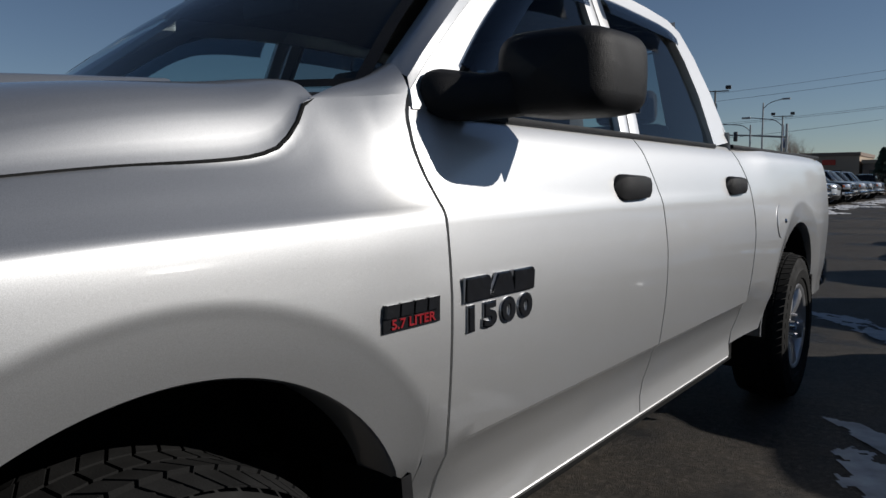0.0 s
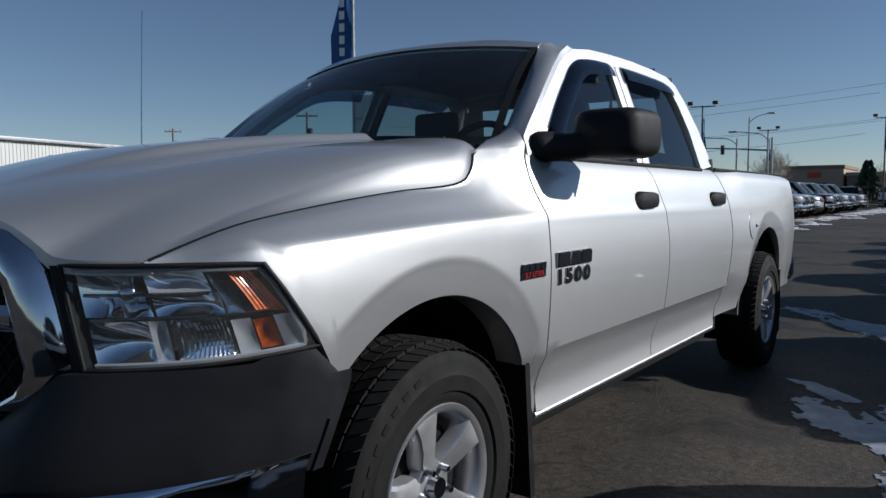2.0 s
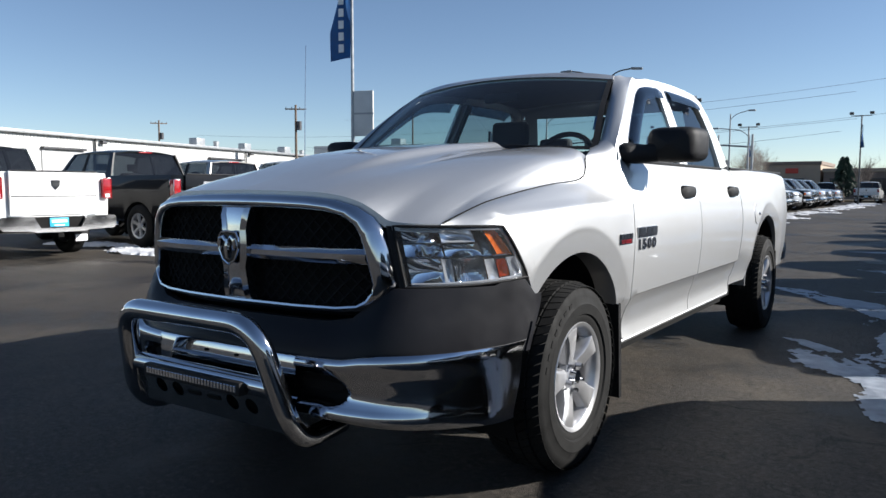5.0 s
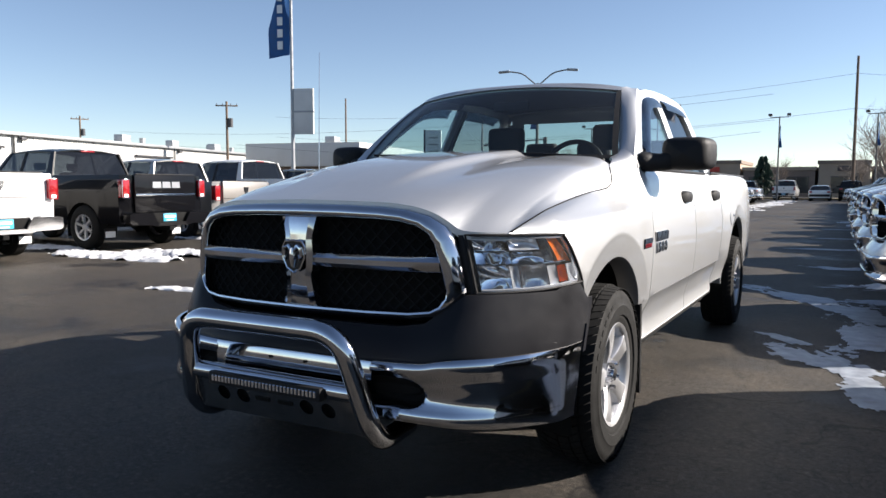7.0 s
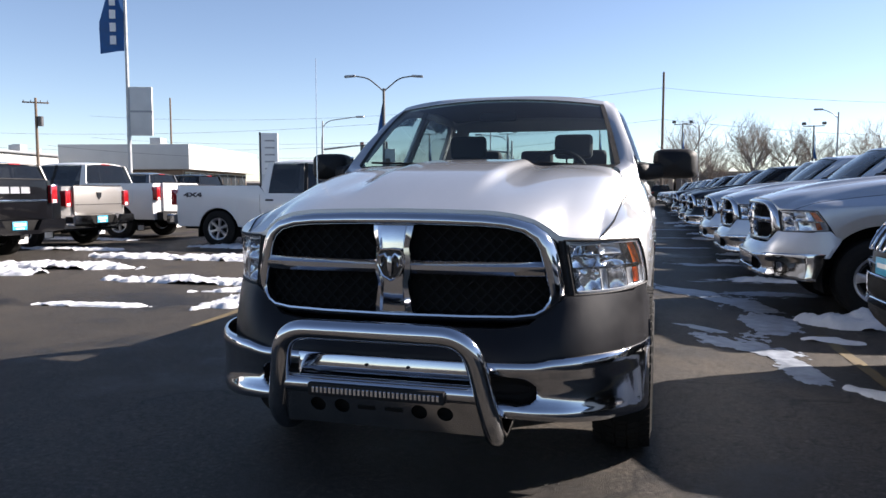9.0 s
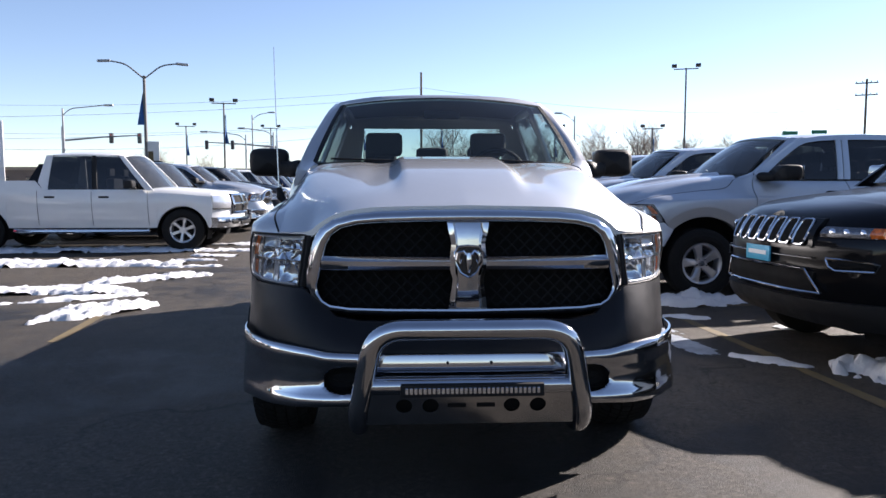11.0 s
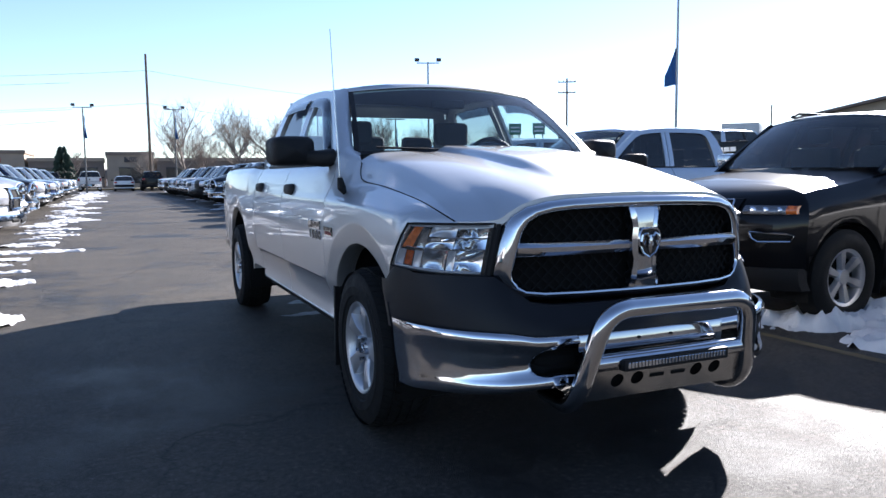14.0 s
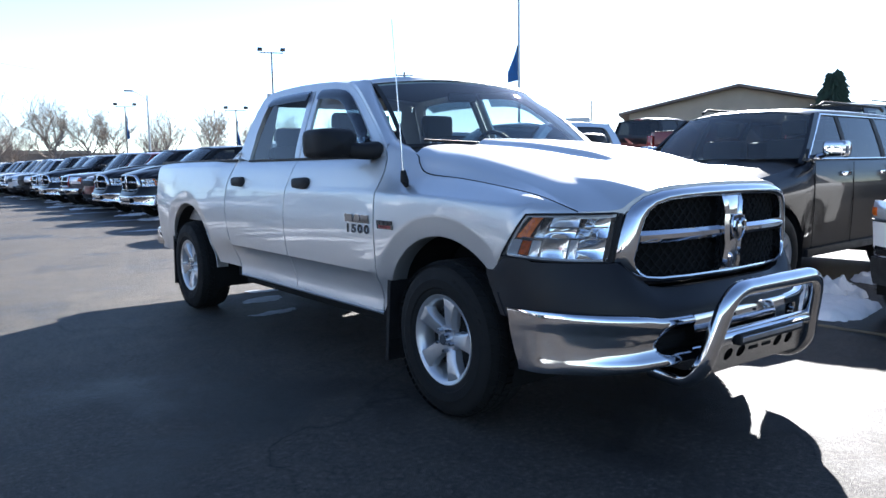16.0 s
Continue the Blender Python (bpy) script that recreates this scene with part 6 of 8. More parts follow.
        prism(b, [(-e, 0.55), (-e, 0.70), (-e + 0.05, 0.725), (-0.45, 0.725), (-0.34, 0.535), (0.34, 0.535), (0.45, 0.725), (e - 0.05, 0.725), (e, 0.70), (e, 0.55), (e - 0.05, 0.505), (0.50, 0.49), (0.40, 0.465), (-0.40, 0.465), (-0.50, 0.49), (-e + 0.05, 0.505)], 0.19, Matrix.Translation((0, end - 0.02, 0)) @ flat)
        rear_mat = paint if paint == BLACK else bump_mat
        rb = part("rear_bumper", b, rear_mat, root, "rear bumper with a lowered step", smooth=20)
        b = bmesh.new()
        box(b, -0.46, 0.46, end - 0.02, end + 0.09, 0.53, 0.715, 0.01)
        part("plate_recess", b, UNDER, rb)
        b = bmesh.new()
        box(b, -0.05, 0.05, end - 0.10, end + 0.15, 0.375, 0.455, 0.008)
        part("hitch_receiver", b, UNDER, rb)
        b = bmesh.new()
        box(b, -0.16, 0.16, end + 0.092, end + 0.104, 0.55, 0.70, 0.003)
        pl = part("dealer_plate", b, PLATE_BLUE, rb, "blue dealer plate")
        for z, w, dz in ((0.62, 0.13, 0.045), (0.565, 0.09, 0.02)):
            b = bmesh.new()
            box(b, -w, w, end + 0.103, end + 0.107, z, z + dz, 0.0)
            part("print_bar", b, PLATE_WHITE, pl)
        b = bmesh.new()
        box(b, -0.74, 0.74, end - 0.03, end + 0.018, 0.74, bed + 0.015, 0.015)
        tg = part("tailgate", b, paint, root, "tailgate")
        b = bmesh.new()
        box(b, -0.72, 0.72, end - 0.035, end + 0.030, bed + 0.005, bed + 0.028, 0.008)
        part("tailgate_cap", b, TRIM, tg, "black cap on the tailgate")
        b = bmesh.new()
        if paint in (BLACK, GRAPHITE):
            for k in range(3):
                x = -0.33 + k * 0.23
                prism(b, [(x, bed - 0.245), (x, bed - 0.125), (x + 0.19, bed - 0.125), (x + 0.20, bed - 0.245)], 0.012, Matrix.Translation((0, end + 0.019, 0)) @ flat)
            part("tailgate_badge", b, REFLECT, tg, "bright badge of plain blocks")
        else:
            prism(b, [(0.0, bed - 0.29), (0.065, bed - 0.22), (0.075, bed - 0.13), (-0.075, bed - 0.13), (-0.065, bed - 0.22)], 0.012, Matrix.Translation((0, end + 0.019, 0)) @ flat)
            part("tailgate_badge", b, BADGE, tg, "dark shield badge")
        b = bmesh.new()
        box(b, -0.72, 0.72, end + 0.016, end + 0.026, bed - 0.40, bed - (0.36 if paint == BLACK else 0.388), 0.003)
        part("tailgate_strip", b, CHROME if paint == BLACK else TRIM, tg)
        for s in (-1, 1):
            b = bmesh.new()
            box(b, s * (W - 0.085) - 0.078, s * (W - 0.085) + 0.078, end - 0.15, end + 0.014, bed - 0.43, bed - 0.09, 0.025)
            tl = part("taillight", b, LAMP_RED, root, "red taillight")
            b = bmesh.new()
            ring = [(s * (W - 0.085) + dx * 0.078, end + 0.012, bed - 0.26 + dz * 0.172) for dx, dz in ((-1, -0.9), (-1, 0.9), (-0.85, 1), (0.85, 1), (1, 0.9), (1, -0.9), (0.85, -1), (-0.85, -1), (-1, -0.9))]
            tube(b, ring, 0.007, 6)
            part("lamp_surround", b, CHROME if paint == BLACK else LAMP_RED, tl)
            b = bmesh.new()
            box(b, s * (W - 0.085) - 0.045, s * (W - 0.085) + 0.045, end + 0.010, end + 0.018, bed - 0.42, bed - 0.36, 0.004)
            part("reverse_lamp", b, PLATE_WHITE, tl, "pale reversing lamp")
            b = bmesh.new()
            box(b, s * 0.80 - 0.13, s * 0.80 + 0.13, wb + ra + 0.02, wb + ra + 0.035, 0.22, 0.42, 0.004)
            mf = part("mud_flap", b, TRIM, root)
            b = bmesh.new()
            box(b, s * 0.80 - 0.11, s * 0.80 + 0.11, wb + ra + 0.034, wb + ra + 0.040, 0.24, 0.36, 0.0)
            part("print_panel", b, PLATE_WHITE, mf, "white printed panel")
        b = bmesh.new()
        box(b, -0.16, 0.16, y3 + 0.0, y3 + 0.03, roof - 0.075, roof - 0.045, 0.006)
        part("brake_light", b, LAMP_RED, root)
    else:
        if style == "slots":
            fb = part("front_bumper", nose(-W * 0.97, W * 0.97, 0.32, 0.50, 0.030, 14, 0.10), TRIM, root, "black lower bumper")
            part("air_intake", nose(-0.56, 0.56, 0.555, 0.685, 0.008, 10, 0.02), UNDER, fb)
            b = bmesh.new()
            out = [(-0.62, 0.548), (-0.50, 0.70), (0.50, 0.70), (0.62, 0.548), (-0.62, 0.548)]
            pts = []
            for (xa, za), (xb, zb2) in zip(out, out[1:]):
                pts += [(xa + (xb - xa) * t, ny(xa + (xb - xa) * t) + lean(za + (zb2 - za) * t) - 0.022, za + (zb2 - za) * t) for t in np.linspace(0, 1, 9)[:-1]]
            tube(b, pts + pts[:1], 0.009, 6, False)
            part("intake_outline", b, CHROME, fb, "chrome outline of the air intake")
            part("bumper_strip", nose(-0.55, 0.55, 0.775, 0.787, 0.014, 10, 0.02), CHROME, fb)
            for s in (-1, 1):
                b = bmesh.new()
                ring = [(s * x, ny(x) - 0.020, z) for x, z in ((0.64, 0.785), (0.86, 0.775), (0.90, 0.76), (0.88, 0.715), (0.70, 0.710), (0.66, 0.735), (0.64, 0.785))]
                tube(b, ring, 0.009, 6, False)
                fog = part("fog_lamp", b, CHROME, fb, "chrome fog lamp ring")
                part("fog_lamp_lens", nose(min(s * 0.67, s * 0.88), max(s * 0.67, s * 0.88), 0.722, 0.772, 0.008, 5, 0.02), UNDER, fog)
        else:
            fb = part("front_bumper", nose(-W * 0.97, W * 0.97, 0.30, 0.52, 0.045, 14, 0.10), TRIM if kind != "sedan" else paint, root, "lower bumper")
            part("bumper_strip", nose(-0.50, 0.50, 0.385, 0.41, 0.062, 8, 0.02), CHROME, fb)
            for s in (-1, 1):
                a, b_ = s * 0.62, s * 0.86
                part("fog_lamp", nose(min(a, b_), max(a, b_), 0.52, 0.61, 0.016, 5), CHROME, fb)
                part("fog_lamp_lens", nose(min(s * 0.645, s * 0.835), max(s * 0.645, s * 0.835), 0.537, 0.593, 0.022, 5), UNDER, fb)
        b = bmesh.new()
        box(b, -W * 0.93, W * 0.93, end - 0.10, end + 0.05, 0.40, 0.62, 0.04)
        part("rear_bumper", b, TRIM, root)
        for s in (-1, 1):
            b = bmesh.new()
            box(b, s * W * 0.80 - 0.14, s * W * 0.80 + 0.14, end - 0.10, end + 0.012, belt - 0.22, belt - 0.06, 0.03)
            part("taillight", b, LAMP_RED, root, "red taillight")
            b = bmesh.new()
            tube(b, [(s * wrf * 0.93, y2 + 0.2, roof - 0.01), (s * wrf * 0.93, y2 + 0.3, roof + 0.03), (s * wrf * 0.93, y3 - 0.5, roof + 0.03), (s * wrf * 0.93, y3 - 0.4, roof - 0.01)], 0.016, 8)
            if kind != "sedan":
                part("roof_rail", b, TRIM, root)
            else:
                b.free()
        b = bmesh.new()
        box(b, -0.16, 0.16, -fo - 0.045, -fo - 0.03, 0.72, 0.83, 0.003)
        if style == "slots":
            pl = part("dealer_plate", b, PLATE_BLUE, root, "blue dealer plate")
            b = bmesh.new()
            box(b, -0.12, 0.12, -fo - 0.049, -fo - 0.044, 0.765, 0.795, 0.0)
            part("print_bar", b, PLATE_WHITE, pl)
        else:
            b.free()
    # mirrors, handles, sill
    for s in (-1, 1):
        b = bmesh.new()
        box(b, -0.11, 0.11, -0.09, 0.09, -0.075, 0.075, 0.05, Matrix.Translation((s * (W + 0.10), y1 + 0.42, belt + 0.10)), 0, 3)
        tube(b, [(s * (W * 0.92), y1 + 0.38, belt + 0.02), (s * (W + 0.05), y1 + 0.42, belt + 0.06)], 0.03, 8)
        part("side_mirror", b, CHROME if style == "slots" else TRIM, root, "side mirror")
        if style == "slots":
            b = bmesh.new()
            tube(b, [(s * (sx(belt) + 0.012), y1 + 0.15, belt + 0.004), (s * (sx(belt) + 0.012), y4 - 0.10, belt + 0.004), (s * (sx(hz) + 0.014), y3 - 0.06, hz - 0.02), (s * (sx(hz) + 0.014), y2 + 0.05, hz - 0.02), (s * (sx(belt) + 0.012), y1 + 0.15, belt + 0.004)], 0.011, 6)
            part("window_surround", b, CHROME, root, "chrome window surround")
        for y in ((1.48, 2.50) if pick else (1.32, 2.32)):
            b = bmesh.new()
            box(b, s * W * 0.985 - 0.012, s * W * 0.985 + 0.030, y - 0.10, y + 0.10, belt - 0.17, belt - 0.125, 0.012)
            part("door_handle", b, TRIM if pick else CHROME, root)
        for yg in ((0.62, 1.68, y4 - 0.06) if pick else (0.60, 1.50, 2.48)):
            b = bmesh.new()
            pts = [(s * (W * (0.985 + 0.012 * math.sin((z - fl) * 2.6)) + 0.004), yg + 0.03 * math.sin((z - fl) * 3), z) for z in np.linspace(fl + 0.06, belt - 0.03, 6)]
            tube(b, pts, 0.004, 4, False)
            part("door_gap", b, UNDER, root)
        b = bmesh.new()
        if pick:
            tube(b, [(s * (W + 0.0), 0.62, fl - 0.05), (s * (W + 0.02), 0.75, fl - 0.06), (s * (W + 0.02), wb - 0.75, fl - 0.06), (s * W, wb - 0.62, fl - 0.05)], 0.04, 10)
            part("side_step", b, TRIM if style == "mesh" else CHROME, root)
        else:
            box(b, s * W * 0.97 - 0.03, s * W * 0.97 + 0.03, ra + 0.05, wb - ra - 0.05, fl - 0.02, fl + 0.06, 0.01)
            part("sill", b, TRIM, root)
    return root


def facing(x, y, turn, z=0.0):
    return Matrix.Translation((x, y, z)) @ Matrix.Rotation(radians(turn), 4, "Z")


def park():
    R_, L_ = -87, 90
    seen = {}
    def put(kind, paint, colour, style, m, extra, group, rim=None):
        key = (kind, paint.name, style, extra)
        words = {"pickup": "crew cab pickup", "pickup_long": "tall crew cab pickup", "pickup_hd": "lifted crew cab pickup", "suv": "suv", "tall_suv": "tall suv", "compact_suv": "compact suv", "sedan": "sedan"}[kind]
        if key in seen:
            ob = copy_thing(seen[key], m)
            tagged(ob, group=group)
            return ob
        ob = vehicle(kind, paint, {"pickup": "parked_pickup", "pickup_long": "parked_pickup", "pickup_hd": "parked_pickup", "suv": "parked_suv", "tall_suv": "parked_suv", "compact_suv": "parked_suv", "sedan": "parked_sedan"}[kind], f"{colour} {words} {extra}", style, m, rim, group)
        seen[key] = ob
        return ob
    g = "vehicles in the row on the sunny side"
    put("compact_suv", WHITE, "white", "plain", facing(3.55, -1.22, R_), "with black lower bumper", g)
    put("suv", BLACK, "black", "slots", facing(3.30, 1.53, R_), "with seven-slot chrome grille", g)
    def kin(paint, colour, m):
        key = ("kin", paint.name)
        if key in seen:
            return tagged(copy_thing(seen[key], m), group=g)
        seen[key] = pickup_truck(m, paint, f"{colour} crew cab pickup with chrome grille in the row", g, False)
        return seen[key]
    kin(GREY, "silver-grey", facing(3.02, 5.15, R_))
    row = [("kin", GREY, "silver-grey", ""), ("kin", GREY, "silver-grey", ""), ("pickup", WHITE, "white", "bars"), ("kin", BLACK, "black", ""), ("kin", BLACK, "black", ""), ("tall_suv", MAROON, "maroon", "plain"), ("pickup", GRAPHITE, "dark grey", "bars"), ("kin", BLACK, "black", ""), ("pickup", GREY, "silver-grey", "bars"), ("pickup", BLACK, "black", "mesh"), ("tall_suv", GREY, "silver-grey", "plain"), ("pickup", BLUE, "navy blue", "bars"), ("pickup", WHITE, "white", "bars"), ("pickup", BLACK, "black", "bars"), ("pickup", GREY, "silver-grey", "bars"), ("tall_suv", BLACK, "black", "plain"), ("pickup", WHITE, "white", "bars"), ("pickup", GRAPHITE, "dark grey", "bars"), ("pickup", GREY, "silver-grey", "bars")]
    rnd = random.Random(4)
    y = 8.3
    for kind, paint, colour, style in row:
        if kind == "kin":
            kin(paint, colour, facing(3.05 - 0.014 * (y - 6) + rnd.uniform(-0.1, 0.1), y, R_ + rnd.uniform(-1, 1)))
            y += rnd.uniform(2.85, 3.15)
            continue
        put(kind, paint, colour, style, facing(3.05 - 0.014 * (y - 6) + rnd.uniform(-0.15, 0.2), y, R_ + rnd.uniform(-1.5, 1.5)), "in the row", g)
        y += rnd.uniform(2.85, 3.15)
    g = "vehicles in the row across the aisle"
    ford = put("pickup_long", WHITE, "white", "bars", facing(-4.55, 11.75, L_), "with dark tinted windows", g)
    bm = text_mesh("4X4", 0.13, 0.002, 2.1, 0.006)
    bmesh.ops.transform(bm, matrix=Matrix.Translation((-0.992, 4.40, 1.16)) @ Matrix.Rotation(radians(-90), 4, "Z") @ Matrix.Rotation(radians(90), 4, "X"), verts=bm.verts)
    part("decal", bm, DARKMETAL, ford, "dark 4X4 decal", 0)
    row = [("tall_suv", BLACK, "black", "plain"), ("kin", GREY, "silver-grey", ""), ("kin", BLACK, "black", ""), ("pickup", GREY, "silver-grey", "bars"), ("pickup", WHITE, "white", "bars"), ("tall_suv", BLUE, "navy blue", "plain"), ("pickup", BLUE, "navy blue", "bars"), ("pickup", GREY, "silver-grey", "bars"), ("pickup", WHITE, "white", "bars"), ("tall_suv", GREY, "silver-grey", "plain"), ("pickup", BLACK, "black", "bars"), ("pickup", WHITE, "white", "bars"), ("pickup", GREY, "silver-grey", "bars"), ("tall_suv", WHITE, "white", "plain"), ("pickup", GRAPHITE, "dark grey", "bars"), ("pickup", GREY, "silver-grey", "bars"), ("pickup", BLACK, "black", "bars")]
    y = 14.8
    for kind, paint, colour, style in row:
        if kind == "kin":
            kin(paint, colour, facing(-4.80 - y * 0.012 + rnd.uniform(-0.1, 0.1), y, L_ + rnd.uniform(-1, 1)))
            y += rnd.uniform(2.85, 3.15)
            continue
        put(kind, paint, colour, style, facing(-4.75 + rnd.uniform(-0.25, 0.2) - y * 0.012, y, L_ + rnd.uniform(-1.5, 1.5)), "in the row", g)
        y += rnd.uniform(2.85, 3.15)
    g = "pickups parked tail outwards"
    for kind, paint, colour, style, y in (("pickup_hd", WHITE, "white", "bars", (-15.1, 3.75)), ("pickup_hd", BLACK, "black", "bars", (-15.1, 7.05)), ("pickup", TAUPE, "taupe", "bars", (-15.9, 10.2)), ("pickup_hd", WHITE, "white", "mesh", (-16.2, 13.5)), ("pickup", BLACK, "black", "mesh", (-19.2, 17.2)), ("pickup", BLACK, "black", "bars", (-15.4, 0.3)), ("pickup", GRAPHITE, "dark grey", "bars", (-19.4, 20.3)), ("pickup", BLACK, "black", "mesh", (-19.4, 23.4))):
        put(kind, paint, colour, style, facing(*y, -90), "parked tail outwards", g)
    g = "vehicles in the row behind"
    for kind, paint, colour, style, y in (("pickup", GREY, "silver-grey", "bars", 15.2), ("pickup", BLACK, "black", "bars", 11.9), ("pickup", MAROON, "maroon", "bars", 8.8), ("tall_suv", BLACK, "black", "plain", 5.6), ("pickup", BLACK, "black", "mesh", 2.4), ("tall_suv", MAROON, "maroon", "plain", -0.9), ("pickup", GRAPHITE, "dark grey", "bars", 18.4), ("pickup", WHITE, "white", "bars", 21.5), ("pickup", BLACK, "black", "bars", 24.6)):
        put(kind, paint, colour, style, facing(18.2, y, L_, 0.7), "in the row", g)
    g = "cars parked at the end of the aisle"
    for kind, paint, colour, style, x in (("pickup", WHITE, "white", "bars", -3.8), ("sedan", GREY, "silver-grey", "plain", -0.9), ("tall_suv", BLACK, "black", "plain", 1.6), ("tall_suv", GRAPHITE, "dark grey", "plain", -7.2)):
        put(kind, paint, colour, style, facing(x, 76.5, 180), "at the kerb", g)


park()

# ---- round the lot ----
LAMPPOST = simple("weathered_lamp_metal", (0.13, 0.125, 0.12), 0.55, 0.3, 0.2, 5.0)
STUCCO = simple("tan_stucco", (0.36, 0.29, 0.22), 0.85, 0.0, 0.12, 0.6, 0.3, 20.0)
BROWNWALL = simple("brown_block_wall", (0.20, 0.155, 0.125), 0.85, 0.0, 0.15, 0.5, 0.3, 15.0)
DOORGREY = simple("grey_door_paint", (0.40, 0.40, 0.40), 0.5, 0.0, 0.1, 1.5)
METALWALL = simple("white_metal_siding", (0.53, 0.53, 0.515), 0.45, 0.0, 0.06, 0.4)
ROOFDARK = simple("roof_shingle", (0.16, 0.12, 0.10), 0.9, 0.0, 0.25, 2.0, 0.4, 12.0)
GRASS = simple("dry_grass", (0.20, 0.17, 0.09), 0.95, 0.0, 0.3, 1.5, 0.6, 30.0)
HILL = simple("far_hills", (0.16, 0.14, 0.125), 1.0, 0.0, 0.2, 0.012)
BARK = simple("bare_bark", (0.24, 0.20, 0.17), 0.9, 0.0, 0.25, 4.0)
NEEDLE = simple("pine_needles", (0.025, 0.045, 0.028), 0.85, 0.0, 0.4, 3.0)
YELLOW = simple("worn_yellow_paint", (0.11, 0.080, 0.036), 0.8, 0.0, 0.35, 14.0)
SIGNRED = simple("red_sign", (0.50, 0.05, 0.03), 0.5, 0.0, 0.1, 3.0)
SIGNGREEN = simple("green_sign", (0.015, 0.17, 0.08), 0.5, 0.0, 0.1, 3.0)
SIGNWHITE = simple("sign_panel", (0.62, 0.62, 0.60), 0.5, 0.0, 0.06, 2.0)
GLASSDARK = simple("shop_window", (0.03, 0.035, 0.04), 0.08, 0.0, 0.2, 1.0)


# thin melting snow, with the row's bluish shade put into its dark colour
SHADED_SLUSH = simple("shaded_half_melted_snow", (0.22, 0.245, 0.285), 0.5, 0.0, 0.42, 7.0, 0.6, 60.0)


def snow_patch(name, cx, cy, length, width, height, turn, seed, label, flat=0.0):
    """A ragged melting patch: a mound with an uneven outline and lumps."""
    rnd = random.Random(seed)
    off = Vector((rnd.uniform(-50, 50), rnd.uniform(-50, 50), 0))
    bm = bmesh.new()
    nx = min(max(int(length / 0.035), 18), 110)
    ny_ = min(max(int(width / 0.035), 12), 60)
    m = Matrix.Translation((cx, cy, 0)) @ Matrix.Rotation(radians(turn), 4, "Z")
    vs = {}
    zs = {}
    for i in range(nx + 1):
        for j in range(ny_ + 1):
            u, v = -1 + 2 * i / nx, -1 + 2 * j / ny_
            p = Vector((u * length / 2, v * width / 2, 0))
            n1 = noise.fractal((p + off) * 1.6, 1.0, 2.0, 4)
            n2 = noise.fractal((p + off) * 7.0, 1.0, 2.0, 4)
            edge = 1 - (abs(u) ** 2.5 + abs(v) ** 2.2)
            n3 = noise.fractal((p + off) * 17.0, 1.0, 2.0, 3)
            h = edge * 0.85 + n1 * 0.80 + n2 * 0.36 + n3 * 0.16 - flat - 0.06
            zs[i, j] = h
            z = height * 0.8 * max(h, 0) ** 0.5 * (0.85 + 0.45 * n2 + 0.25 * n3) if h > 0 else -0.02
            vs[i, j] = (m @ Vector((p.x, p.y, max(z, -0.02) + 0.004 if h > 0 else -0.01)))
    made = {}
    def vert(k):
        if k not in made:
            made[k] = bm.verts.new(vs[k])
        return made[k]
    for i in range(nx):
        for j in range(ny_):
            ks = ((i, j), (i + 1, j), (i + 1, j + 1), (i, j + 1))
            if any(zs[k] > 0 for k in ks):
                bm.faces.new([vert(k) for k in ks])
    if not bm.faces:
        bm.free()
        return
    ob = link(name, bm, SNOW, 60)
    tagged(ob, label, "snow", "melting snow patches", "stuff")


def snow_sheet(cx, cy, length, width, turn, seed):
    """A film of half-melted snow, a few millimetres thick, torn into streaks along its length."""
    rnd = random.Random(seed)
    off = Vector((rnd.uniform(-50, 50), rnd.uniform(-50, 50), 0))
    m = Matrix.Translation((cx, cy, 0)) @ Matrix.Rotation(radians(turn), 4, "Z")
    cell = 0.018
    nx, ny_ = int(length / cell), int(width / cell)
    hs = {}
    for i in range(nx + 1):
        for j in range(ny_ + 1):
            u, v = -1 + 2 * i / nx, -1 + 2 * j / ny_
            p = Vector((u * length / 2, v * width / 2, 0))
            q = Vector((p.x * 0.45, p.y, 0)) + off
            n = noise.fractal(q * 2.6, 0.9, 2.0, 4) * 0.75 + noise.fractal(q * 17.0, 0.8, 2.0, 3) * 0.34
            hs[i, j] = (1 - abs(u) ** 3 - abs(v) ** 2.2) * 0.75 + n - 0.50
    bm = bmesh.new()
    made = {}
    for i in range(nx):
        for j in range(ny_):
            ks = ((i, j), (i + 1, j), (i + 1, j + 1), (i, j + 1))
            if sum(hs[k] > 0 for k in ks) >= 3:
                for k in ks:
                    if k not in made:
                        w = m @ Vector((-length / 2 + k[0] * length / nx, -width / 2 + k[1] * width / ny_, 0))
                        w.z = 0.004 + 0.010 * min(max(hs[k], 0), 1)
                        made[k] = bm.verts.new(w)
                bm.faces.new([made[k] for k in ks])
    if not bm.faces:
        bm.free()
        return
    tagged(link("snow_sheet", bm, SHADED_SLUSH, 60), "thin streaky sheet of melting snow on the asphalt", "snow", "thin melting snow sheets", "stuff")


